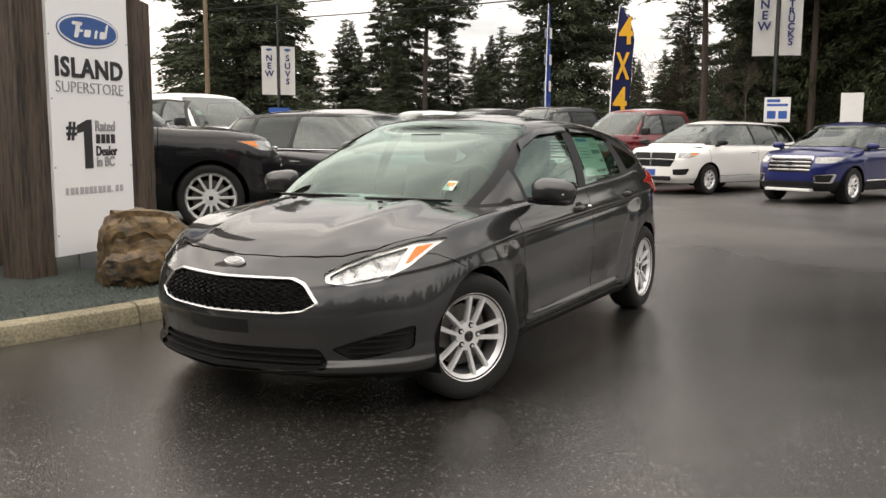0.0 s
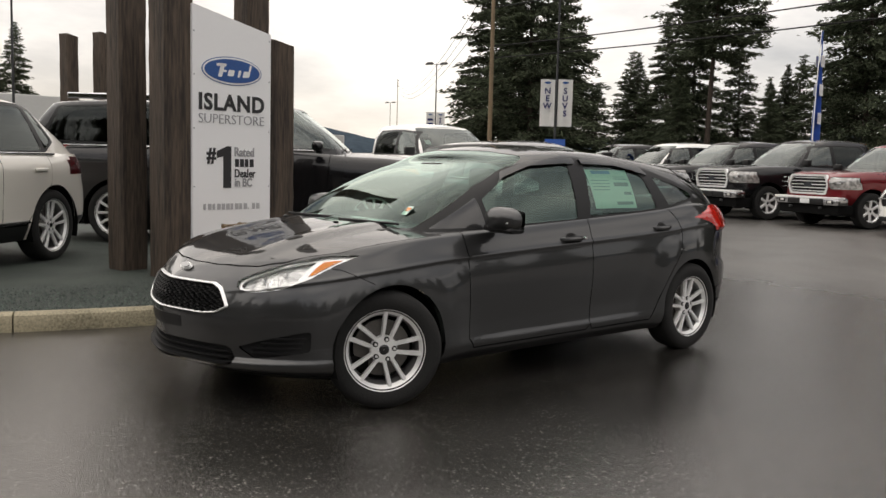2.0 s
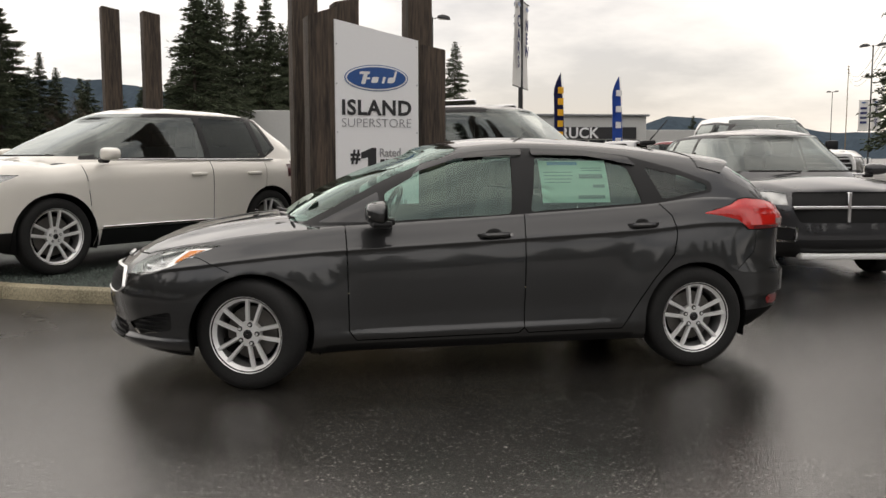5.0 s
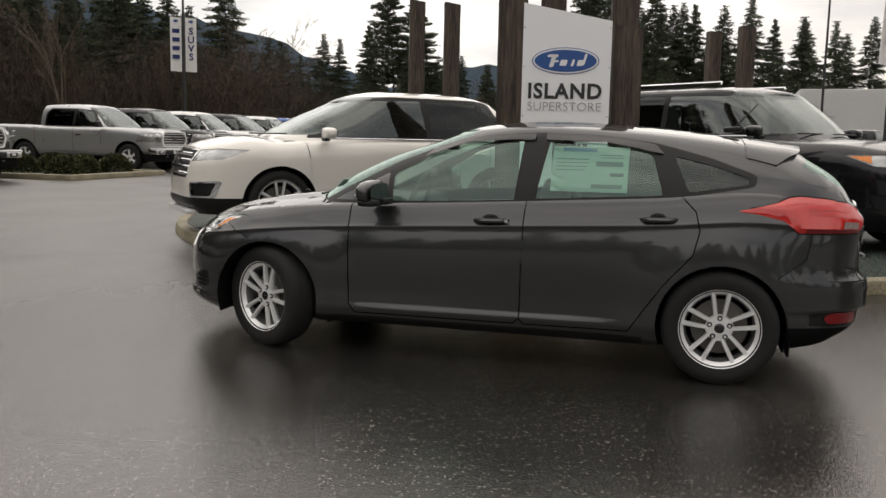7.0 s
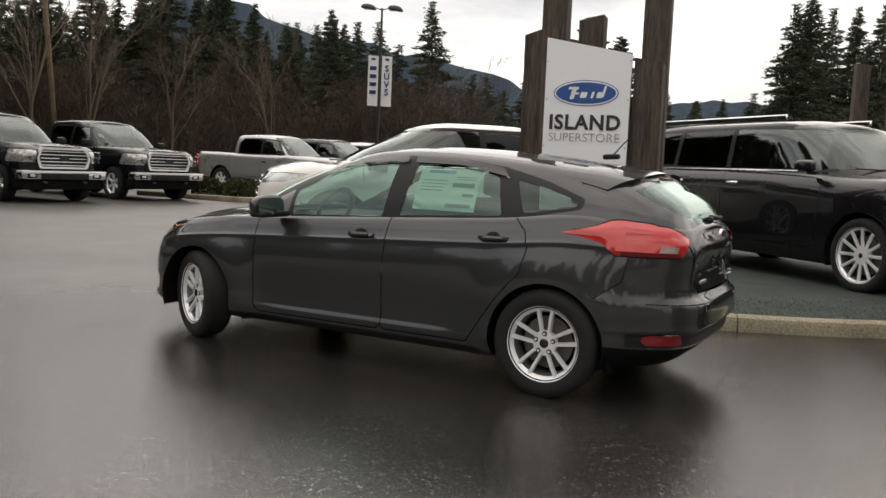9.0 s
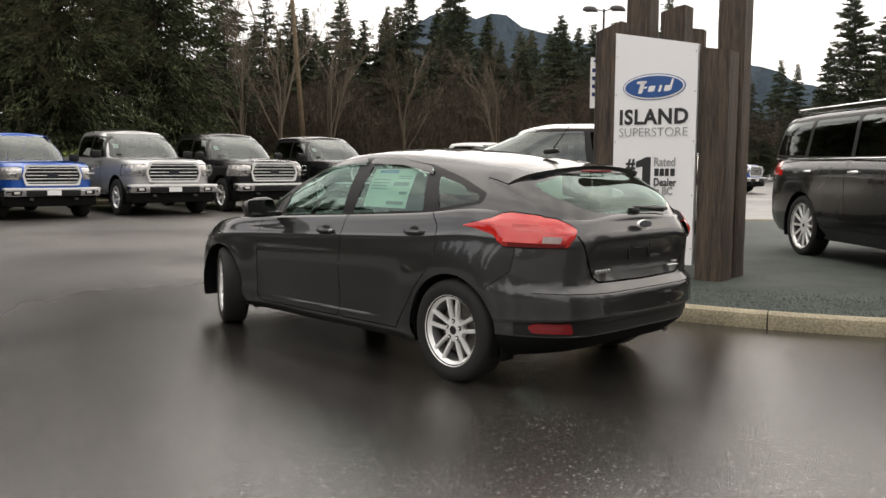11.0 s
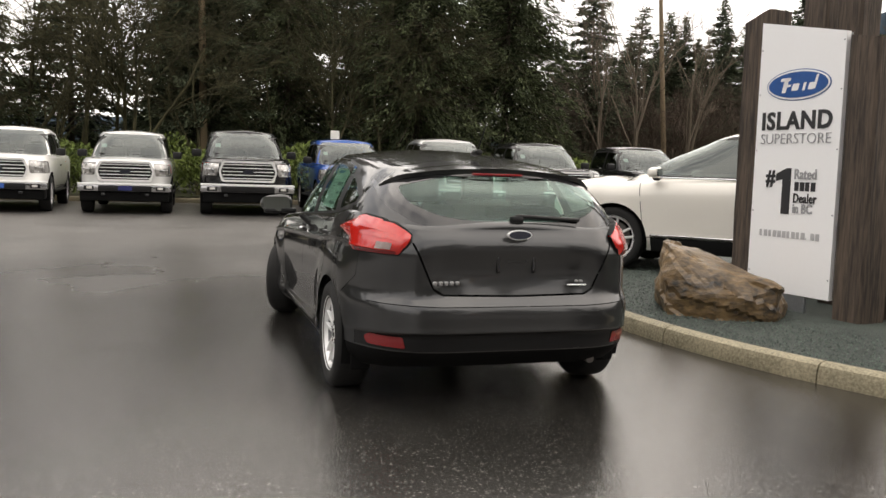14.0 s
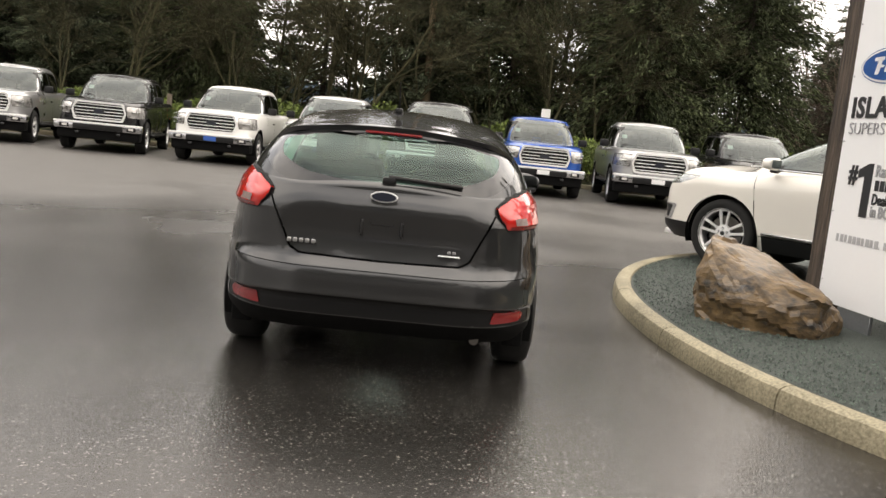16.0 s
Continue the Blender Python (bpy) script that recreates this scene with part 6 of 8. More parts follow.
def loose_gravel():
    """Single stones over the bed where it comes near the kerb."""
    rng = np.random.default_rng(4)
    verts, faces = [], []
    base = np.array([(1, 0, -0.3), (-0.5, 0.87, -0.3), (-0.5, -0.87, -0.3), (0, 0, 0.9)])
    for k in range(24000):
        a = rng.uniform(math.radians(40), math.radians(150))
        x, y = isle_point(a, -0.18 - 2.9 * rng.uniform(0, 1) ** 1.3)
        r = rng.uniform(0.005, 0.012)
        t = rng.uniform(0, 6.28)
        rot = np.array([(math.cos(t), -math.sin(t), 0), (math.sin(t), math.cos(t), 0), (0, 0, 1)])
        pts = (base * r * rng.uniform(0.7, 1.3, 3)) @ rot.T + (x, y, 0.128)
        n = len(verts)
        verts += [tuple(p) for p in pts]
        faces += [(n, n + 1, n + 3), (n + 1, n + 2, n + 3), (n + 2, n, n + 3)]
    me = bpy.data.meshes.new("loose_gravel")
    me.from_pydata(verts, [], faces)
    me.materials.append(M["gravel"])
    tagged(new("loose_gravel", me), "loose dark green gravel stones on the island", "gravel", kind="stuff")


# ---- timber posts and sign ----
def timber_post(x, y, w, d, h, yaw, slant, label, z0=0.10):
    rnd = random.Random(int(x * 91 + y * 37))
    bm = bmesh.new()
    rows = []
    top = 18
    for k in range(top + 1):
        t = k / top
        ww, dd = w / 2 * (1 + rnd.uniform(-0.010, 0.008)), d / 2 * (1 + rnd.uniform(-0.010, 0.008))
        ch = 0.022 + rnd.uniform(-0.008, 0.010)
        pts = [(-ww + ch, -dd), (ww - ch, -dd), (ww, -dd + ch), (ww, dd - ch), (ww - ch, dd), (-ww + ch, dd), (-ww, dd - ch), (-ww, -dd + ch)]
        rows.append([bm.verts.new((a, b, t * h + (slant * a / w if k == top else 0))) for a, b in pts])
    for p, q in zip(rows, rows[1:]):
        for k in range(8):
            bm.faces.new((p[k], p[(k + 1) % 8], q[(k + 1) % 8], q[k]))
    bm.faces.new(rows[-1])
    bm.faces.new(rows[0][::-1])
    bmesh.ops.recalc_face_normals(bm, faces=bm.faces)
    ob = part("timber_post", bm, M["timber"], smooth=False)
    ob.matrix_basis = pose(x, y, z0, 0, 0, yaw)
    return tagged(ob, label, "post", "timber posts of the sign group")


def sign():
    """The white dealer sign, facing the car. Its own x runs along the panel to the reader's right."""
    a, b = Vector((0.52, -3.40)), Vector((-0.372, -3.54))
    d = (b - a).normalized()
    yaw = math.degrees(math.atan2(d.y, d.x))
    m = pose(a.x, a.y, 0, 0, 0, yaw)
    s = thing("dealer_sign", "tall white sign panel with slanted top, blue oval, black lettering", "sign", m=m)
    w, zl, zr, z0 = 0.905, 2.70, 2.52, 0.28
    part("panel", flat([(0, z0), (w, z0), (w, zr), (0, zl)], 0.05), M["panel"], s)
    part("panel_edge", flat([(0.004, z0 + 0.004), (w - 0.004, z0 + 0.004), (w - 0.004, zr - 0.006), (0.004, zl - 0.006)], 0.03, Matrix.Translation((0, 0.052, 0))), M["steel"], s)
    part("panel_foot", box((0.25, 0.01, 0.10), (0.65, 0.04, 0.285), 0.004), M["steel"], s)
    cx = w / 2 - 0.01
    up = Matrix.Rotation(math.pi / 2, 4, "X")
    zo = 2.115
    part("logo_ring", flat(oval(0.335, 0.128, 48), 0.006, Matrix.Translation((cx, -0.008, zo))), M["logo_white"], s)
    part("logo_border", flat(oval(0.345, 0.136, 48), 0.004, Matrix.Translation((cx, -0.0045, zo))), M["logo_blue"], s)
    part("logo_oval", flat(oval(0.318, 0.112, 48), 0.006, Matrix.Translation((cx, -0.011, zo))), M["logo_blue"], s, "blue oval logo with a white flourish")
    for k, (x0, z0b, ww, hh) in enumerate(((-0.13, 0.0, 0.045, 0.13), (-0.13, 0.05, 0.11, 0.028), (-0.11, -0.005, 0.08, 0.02), (-0.02, -0.02, 0.07, 0.06), (0.075, -0.02, 0.028, 0.07), (0.15, -0.02, 0.06, 0.06), (0.195, 0.015, 0.024, 0.12))):
        sh = Matrix(((1, 0, 0.28, 0), (0, 1, 0, 0), (0, 0, 1, 0), (0, 0, 0, 1)))
        part("logo_flourish", flat(rounded([(-ww / 2, -hh / 2), (ww / 2, -hh / 2), (ww / 2, hh / 2), (-ww / 2, hh / 2)], 0.012, 3), 0.003, Matrix.Translation((cx + x0, -0.0135, zo + z0b)) @ sh), M["logo_white"], s)
    text_part("lettering", "ISLAND", 0.215, Matrix.Translation((cx, -0.004, 1.80)) @ up, M["ink_black"], s, bold=0.0065, width=0.755, space=1.10)
    text_part("lettering", "SUPERSTORE", 0.132, Matrix.Translation((cx, -0.004, 1.645)) @ up, M["ink_grey"], s, bold=-0.002, width=0.755)
    text_part("lettering", "#", 0.20, Matrix.Translation((0.205, -0.004, 1.30)) @ up, M["ink_black"], s, bold=0.006, width=0.105)
    part("lettering", flat([(0.352 + a, 0.985 + b) for a, b in ((-0.012, 0.0), (0.080, 0.0), (0.080, 0.405), (0.030, 0.405), (-0.085, 0.355), (-0.085, 0.290), (-0.012, 0.305))], 0.003, Matrix.Translation((0, -0.004, 0))), M["ink_black"], s)
    text_part("lettering", "Rated", 0.125, Matrix.Translation((0.585, -0.004, 1.335)) @ up, M["ink_grey"], s, bold=0.002, width=0.23)
    for k, (wide, tall) in enumerate(((0.048, 0.078), (0.050, 0.078), (0.044, 0.078), (0.050, 0.078))):
        x0 = 0.475 + 0.058 * k
        part("name_bar", box((x0, -0.005, 1.192), (x0 + wide, -0.001, 1.192 + tall), 0.002), M["ink_black"], s)
    text_part("lettering", "Dealer", 0.115, Matrix.Translation((0.592, -0.004, 1.125)) @ up, M["ink_black"], s, bold=0.002, width=0.245, space=1.06)
    text_part("lettering", "in BC", 0.115, Matrix.Translation((0.575, -0.004, 1.035)) @ up, M["ink_grey"], s, bold=0.003, width=0.205)
    for k, (wide, tall) in enumerate(((0.030, 0.058), (0.040, 0.058), (0.030, 0.058), (0.042, 0.058), (0.042, 0.058), (0.044, 0.058), (0.032, 0.058), (0.044, 0.058), (0.034, 0.058), (0.044, 0.058), (0.012, 0.014), (0.038, 0.058), (0.040, 0.058))):
        x0 = 0.115 + 0.0515 * k
        part("address_bar", box((x0, -0.005, 0.775), (x0 + wide, -0.001, 0.775 + tall), 0.002), M["ink_pale"], s)
    for x0 in (0.018, w - 0.018):
        for z1 in (0.45, 1.0, 1.55, 2.05, 2.45):
            part("screw_head", tube((x0, 0.0, z1), (x0, -0.005, z1), 0.007, 0.006, 8), M["steel"], s)
    return yaw


def boulder():
    """A split brown boulder with flat broken faces, lying in the gravel."""
    rng = random.Random(8)
    bm = bmesh.new()
    for k in range(11):
        a = 2 * math.pi * (k + rng.uniform(-0.3, 0.3)) / 11
        r = rng.uniform(0.90, 1.06)
        x, y = 0.545 * r * math.copysign(abs(math.cos(a)) ** 0.8, math.cos(a)), 0.41 * r * math.copysign(abs(math.sin(a)) ** 0.8, math.sin(a))
        rise = 0.275 + 0.275 * x / 0.545
        bm.verts.new((x * 0.93, y * 0.95, -0.26))
        bm.verts.new((x * 1.04, y * 1.06, 0.02 + rng.uniform(-0.05, 0.08)))
        bm.verts.new((x * rng.uniform(0.82, 0.96), y * rng.uniform(0.74, 0.92), rise * rng.uniform(0.86, 1.04)))
    hull = bmesh.ops.convex_hull(bm, input=bm.verts)
    bmesh.ops.delete(bm, geom=[g for g in hull["geom_interior"] if isinstance(g, bmesh.types.BMVert)], context="VERTS")
    bmesh.ops.bevel(bm, geom=bm.edges[:], offset=0.014, segments=1, affect="EDGES")
    bmesh.ops.triangulate(bm, faces=bm.faces[:])
    for k in range(3):
        bmesh.ops.subdivide_edges(bm, edges=[e for e in bm.edges if e.calc_length() > 0.05], cuts=1, use_grid_fill=True)
    bmesh.ops.triangulate(bm, faces=bm.faces[:])
    bm.normal_update()
    for v in bm.verts:
        c = v.co
        ledge = 0.022 * math.copysign(1, math.sin(19 * (c.z - 0.42 * c.x) + 2.5 * noise.noise(c * 2.5)))
        v.co = c + v.normal * (0.030 * noise.noise(c * 4) + 0.012 * noise.noise(c * 13) + ledge * 0.6)
    ob = part("boulder", bm, M["rock"], smooth=False)
    ob.matrix_basis = pose(0.10, -2.80, 0.265, 3, 5, 38)
    tagged(ob, "large split brown boulder lying in the green gravel", "rock")


ground_sheet()
island()
loose_gravel()
boulder()
sign_yaw = sign()
P_LABEL = "square weathered brown timber post with a rough sawn top"
timber_post(0.66, -3.56, 0.30, 0.30, 2.68, sign_yaw, 0.10, P_LABEL)
timber_post(-0.52, -3.72, 0.29, 0.32, 2.36, sign_yaw, -0.05, P_LABEL)
timber_post(0.80, -4.32, 0.29, 0.29, 4.6, sign_yaw, 0, P_LABEL)
timber_post(-0.46, -4.12, 0.28, 0.28, 4.3, sign_yaw, 0, P_LABEL)
timber_post(0.34, -4.3, 0.28, 0.28, 2.93, sign_yaw, 0.06, P_LABEL)


# ---- vehicles ----
focus = hatchback()
wheels(focus, (1.324, -1.324), 0.768, 0.309, 0.309, 0.208, 0.205, "five", steer=-24, n=64, phase=0.24)

edge = wagon("sport_utility_wagon", "pearl white sport utility wagon with chrome grille on gravel island", "car", "pearl", 4.78, 1.93, 1.80, 2.85, 0.385, 0.275, 1.075, 1.13, nose=0.98, screen=(0.02, -1.02), tail=0.62, style="five", nf=5.0)
stand(edge, 2.27 + 0.60, -4.50 - 0.62, 43, 0.125)
expedition = wagon("full_size_wagon", "glossy black full-size wagon with bright roof rails on gravel", "car", "black", 5.60, 2.00, 1.97, 3.33, 0.40, 0.295, 1.16, 1.26, nose=0.95, screen=(-0.35, -1.05), tail=0.22, style="twelve", clad=False, rails=True, boxy=1.0, roofw=0.77)
stand(expedition, -1.33 - 0.58, -5.92 - 0.68, 140, 0.125)
van = wagon("minivan", "cream white minivan with a crosshair grille, parked in the row", "van", "white", 5.15, 2.0, 1.75, 3.08, 0.345, 0.21, 1.02, 1.10, nose=0.95, screen=(0.40, -0.78), tail=0.25, grille="cross", style="ten", clad=False, boxy=0.6)
stand(van, -16.9, -2.2, -21)
escape = wagon("compact_wagon", "deep blue compact sport utility wagon, parked in the row", "car", "navy", 4.52, 1.84, 1.68, 2.69, 0.355, 0.22, 1.0, 1.06, nose=0.92, screen=(0.05, -0.85), tail=0.45, style="ten")
stand(escape, -15.3, 0.9, -21)
journey = wagon("crossover_wagon", "dark grey crossover wagon with roof rails", "car", "charcoal", 4.89, 1.83, 1.69, 2.89, 0.36, 0.22, 1.0, 1.07, nose=0.95, screen=(-0.05, -0.85), tail=0.35, grille="cross", style="seven", boxy=0.4)
stand(journey, -4.95, -4.40, 80)

TRUCKS = {}
for colour, label in (("white", "white crew-cab pickup truck with chrome grille and bumper"), ("black", "black crew-cab pickup truck with bright grille bars"),
                      ("blue", "bright blue crew-cab pickup truck with chrome bumper"), ("silver", "silver grey crew-cab pickup truck with chrome grille"), ("red", "ruby red pickup truck with chrome bumper"),
                      ("pale", "pale silver crew-cab pickup truck with chrome grille and bumper")):
    TRUCKS[colour] = pickup(colour, label, {"white": "blue_fabric", "black": "black_plastic", "pale": "navy"}.get(colour, "logo_white"))


def park(colour, x, y, yaw, first=set()):
    """The first truck of a colour is moved to its place; later ones are copies."""
    if colour in first:
        return copy_thing(TRUCKS[colour], pose(x, y, 0, 0, 0, yaw) @ Matrix.Scale(1.07, 4))
    first.add(colour)
    TRUCKS[colour].matrix_basis = pose(x, y, 0, 0, 0, yaw) @ Matrix.Scale(1.07, 4)
    return TRUCKS[colour]


for colour, y, yaw in (("silver", 12.0, 193), ("black", 8.9, 190), ("white", 5.6, 181), ("pale", 2.75, 179), ("black", -0.15, 178), ("blue", -3.0, 178), ("silver", -6.05, 175), ("black", -9.0, 175), ("black", -12.5, 173),
                       ("silver", -20.7, 178), ("black", -24.0, 178), ("white", -27.3, 180), ("black", -30.5, 180), ("white", -33.7, 180), ("blue", -36.9, 180)):
    park(colour, 18.5, y, yaw)
for colour, x, y in (("red", -19.0, -4.9), ("black", -20.0, -8.0), ("black", -21.0, -10.9), ("white", -22.0, -13.9), ("black", -23.0, -17.0)):
    park(colour, x, y, -21)
for colour, x, y, yaw in (("black", -13.5, -38.0, -50), ("silver", -17.5, -39.0, -50), ("red", -21.0, -40.0, -50), ("white", -9.5, -12.0, 80), ("black", -2.0, -40.0, -40), ("black", -10.0, -44.0, -30)):
    park(colour, x, y, yaw)


# ---- trees and woods ----
M["bark"] = mat("conifer_bark", (0.075, 0.055, 0.042), 0.9, vary=0.8, second=(0.03, 0.022, 0.018), scale=4, bump=0.5, bump_scale=30, stretch=(3, 3, 0.5))
M["needles"] = mat("fir_needles", (0.086, 0.102, 0.060), 0.75, vary=0.9, second=(0.034, 0.046, 0.027), scale=0.7, bump_scale=9, island=0.55, spec=0.2)
M["cedar"] = mat("cedar_sprays", (0.072, 0.084, 0.038), 0.75, vary=0.9, second=(0.020, 0.030, 0.014), scale=0.6, bump_scale=9, island=0.6, spec=0.2)
M["twigs"] = mat("bare_twigs", (0.094, 0.070, 0.052), 0.9, vary=0.8, second=(0.034, 0.026, 0.020), scale=1.2, bump_scale=9, island=0.4, spec=0.2)
M["moss_twigs"] = mat("mossy_twigs", (0.068, 0.064, 0.032), 0.9, vary=0.8, second=(0.026, 0.023, 0.015), scale=1.2, bump_scale=9, island=0.4, spec=0.2)
M["pale_bark"] = mat("pale_bark", (0.15, 0.122, 0.092), 0.85, vary=0.7, second=(0.11, 0.09, 0.07), scale=3, bump_scale=12, island=0.2, spec=0.2)
M["hedge"] = mat("green_bank_leaves", (0.150, 0.190, 0.045), 0.7, vary=0.9, second=(0.060, 0.090, 0.026), scale=1.1, bump_scale=12, island=0.5, spec=0.25)
M["bush"] = mat("clipped_bush_leaves", (0.075, 0.080, 0.030), 0.7, vary=0.8, second=(0.02, 0.025, 0.012), scale=3, bump_scale=12, island=0.5, spec=0.25)
M["grass"] = mat("rough_grass", (0.060, 0.075, 0.024), 0.85, vary=1.0, second=(0.045, 0.035, 0.02), scale=0.5, bump=0.6, bump_scale=25)
# the hills' blue-grey carries the haze of distance in its base colour
M["hills"] = mat("haze_blue_wooded_hills", (0.058, 0.077, 0.096), 0.95, vary=0.8, second=(0.034, 0.048, 0.061), scale=0.012, bump_scale=0.06, spec=0.0)
M["wall_white"] = mat("pale_building_wall", (0.55, 0.55, 0.53), 0.7, vary=0.15, scale=0.3, bump_scale=6)
M["dark_glass"] = mat("dark_shop_glass", (0.02, 0.025, 0.03), 0.08, coat=0.5, vary=0.5, scale=0.4)


def mesh_from(name, verts, faces, material, parent=None, kind=""):
    me = bpy.data.meshes.new(name)
    me.from_pydata([tuple(v) for v in verts], [], faces)
    me.materials.append(material)
    ob = new(name, me)
    ob.parent = parent
    if kind:
        ob["kind"] = kind
    return ob


def sprays(rng, centres, directions, long, wide, droop):
    """A small kinked leaf spray at each centre: two triangles folded along the middle."""
    n = len(centres)
    d = directions + rng.normal(0, 0.35, (n, 3))
    d[:, 2] -= droop
    d /= np.linalg.norm(d, axis=1)[:, None]
    side = np.cross(d, rng.normal(0, 1, (n, 3)))
    side /= np.linalg.norm(side, axis=1)[:, None] + 1e-9
    nl, nw = long * rng.uniform(0.6, 1.35, n)[:, None], wide * rng.uniform(0.6, 1.3, n)[:, None]
    a, b = centres - d * nl * 0.5, centres + d * nl * 0.5
    lift = np.cross(side, d) * nw * 0.35
    p, q = centres + side * nw * 0.5 + lift, centres - side * nw * 0.5 + lift
    verts = np.stack([a, p, b, q], 1).reshape(-1, 3)
    faces = [f for k in range(n) for f in ((4 * k, 4 * k + 1, 4 * k + 2), (4 * k, 4 * k + 2, 4 * k + 3))]
    return verts, faces


def conifer(seed, h, spread, bare, dense, material, droop=0.25, long=0.55, taper=0.85):
    """A conifer: tapered trunk, drooping limbs in uneven whorls, and sprays of needles along each limb."""
    rng = np.random.default_rng(seed)
    tree = thing("conifer_tree", "tall dark green conifer with drooping limbs", "tree", "conifers round the lot")
    bm = bmesh.new()
    r0 = 0.008 * h + 0.04
    bend = rng.normal(0, 0.02, 2)
    spine = lambda t: Vector((bend[0] * h * t * t, bend[1] * h * t * t, h * t))
    for k in range(6):
        add_tube(bm, spine(k / 6), spine((k + 1) / 6), r0 * (1 - 0.95 * k / 6), r0 * (1 - 0.95 * (k + 1) / 6) + 0.01, 7, caps=False)
    centres, dirs = [], []
    count = int(h * dense)
    for k in range(count):
        t = bare + (1 - bare) * (k + rng.uniform(0, 1)) / count
        reach = spread * max(0.05, (1 - t) ** taper * (1 if t > bare + 0.1 else 0.6 + 4 * (t - bare))) * rng.uniform(0.55, 1.2)
        az = rng.uniform(0, 2 * math.pi)
        out = np.array([math.cos(az), math.sin(az), rng.uniform(-0.25, 0.15) + 0.35 * t])
        base = np.array(spine(t))
        tip = base + out * reach - np.array([0, 0, droop * reach * 0.5])
        if reach > 0.5:
            add_tube(bm, base, tip, 0.035 * (1 - t) + 0.012, 0.006, 4, caps=False)
        m = max(6, int(reach * 34))
        s = rng.uniform(0.12, 1.04, m) ** 0.8
        c = base + (tip - base) * s[:, None]
        c[:, 2] -= droop * reach * 0.35 * s * s
        off = rng.normal(0, 0.16 + 0.06 * reach, (m, 3))
        off[:, 2] *= 0.45
        centres.append(c + off * (1.15 - 0.6 * s)[:, None])
        dirs.append(np.tile(out, (m, 1)))
    part("trunk", bm, M["bark"], tree)
    v, f = sprays(rng, np.concatenate(centres), np.concatenate(dirs), long, long * 0.30, droop)
    mesh_from("crown", v, f, material, tree)
    return tree


def bare_tree(seed, h, spread, material, name="bare_tree", label="leafless brown deciduous tree with fine upright twigs", many=5):
    """A leafless tree: forked limbs that split into fine twigs."""
    rng = random.Random(seed)
    tree = thing(name, label, "tree", "leafless trees at the wood's edge")
    wood, twig = ([], []), ([], [])

    def limb(a, d, length, r, depth):
        """One bending limb, with smaller ones along it."""
        verts, faces = wood if depth > 2 else twig
        n = 4 if depth > 2 else 3 if depth > 0 else 2
        joints = [(a, r)]
        for k in range(n):
            d = (d + Vector((rng.gauss(0, 0.13), rng.gauss(0, 0.13), rng.gauss(0.02, 0.10)))).normalized()
            a = a + d * length / n
            joints.append((a, r * (1 - 0.5 * (k + 1) / n)))
        s = d.orthogonal().normalized()
        u = d.cross(s)
        sides = 6 if depth > 2 else 3
        base = len(verts)
        for p, rr in joints:
            for k in range(sides):
                ang = 2 * math.pi * k / sides
                verts.append(p + (s * math.cos(ang) + u * math.sin(ang)) * rr)
        for i in range(n):
            for k in range(sides):
                q = base + i * sides
                faces.append((q + k, q + (k + 1) % sides, q + sides + (k + 1) % sides, q + sides + k))
        if depth == 0:
            return
        for k in range(many + (2 if depth == 4 else 0)):
            t = rng.uniform(0.30, 1.0) * n
            i = min(n - 1, int(t))
            p, q = joints[i][0], joints[i + 1][0]
            nd = (d + Vector((rng.gauss(0, spread), rng.gauss(0, spread), rng.gauss(0.05, 0.25)))).normalized()
            limb(p.lerp(q, t - i), nd, length * rng.uniform(0.36, 0.66), max(joints[i][1] * 0.5, 0.007), depth - 1)

    for k in range(rng.choice((1, 2))):
        d = Vector((rng.gauss(0, 0.10), rng.gauss(0, 0.10), 1)).normalized()
        limb(Vector((rng.gauss(0, 0.2), rng.gauss(0, 0.2), -0.05)), d, h * 0.62, 0.0075 * h, 4)
    mesh_from("trunk", *wood, material, tree)
    mesh_from("branchwork", *twig, material, tree)
    return tree


def leaf_bank(name, label, category, lo, hi, count, size, material, seed, dome=0.0):
    """A bank of small leaves over a box, with an uneven top."""
    rng = np.random.default_rng(seed)
    p = rng.uniform(0, 1, (count, 3))
    x, y = lo[0] + p[:, 0] * (hi[0] - lo[0]), lo[1] + p[:, 1] * (hi[1] - lo[1])
    top = np.array([hi[2] * (0.72 + 0.5 * noise.noise(Vector((a * 0.5, b * 0.5, seed)))) for a, b in zip(x, y)])
    z = lo[2] + (top - lo[2]) * p[:, 2] ** 0.35
    d = rng.normal(0, 1, (count, 3))
    d[:, 2] = abs(d[:, 2]) + 0.4
    v, f = sprays(rng, np.c_[x, y, z], d, size, size * 0.6, 0.0)
    ob = mesh_from(name, v, f, material, kind="stuff")
    return tagged(ob, label, category)


def polar(angle, far, x0=0.0, y0=0.0):
    return x0 + far * math.cos(radians(angle)), y0 + far * math.sin(radians(angle))


FIRS = [conifer(11, 22, 5.6, 0.06, 17, M["needles"], long=0.42), conifer(12, 16, 3.6, 0.05, 16, M["needles"], droop=0.35, long=0.36), conifer(13, 24, 5.2, 0.40, 12, M["needles"], droop=0.15, taper=0.5, long=0.42),
        conifer(14, 21, 5.8, 0.02, 20, M["cedar"], droop=0.75, long=0.34, taper=0.6), conifer(15, 12, 2.9, 0.04, 17, M["needles"], long=0.32)]
BARE = [bare_tree(21, 9, 0.42, M["twigs"]), bare_tree(22, 11, 0.32, M["twigs"]), bare_tree(23, 9, 0.62, M["moss_twigs"], label="leafless mossy tree with tangled twigs"), bare_tree(24, 7, 0.75, M["moss_twigs"], label="leafless mossy tree with tangled twigs"),
        bare_tree(25, 12, 0.17, M["pale_bark"], label="slender leafless tree with pale bark", many=4)]
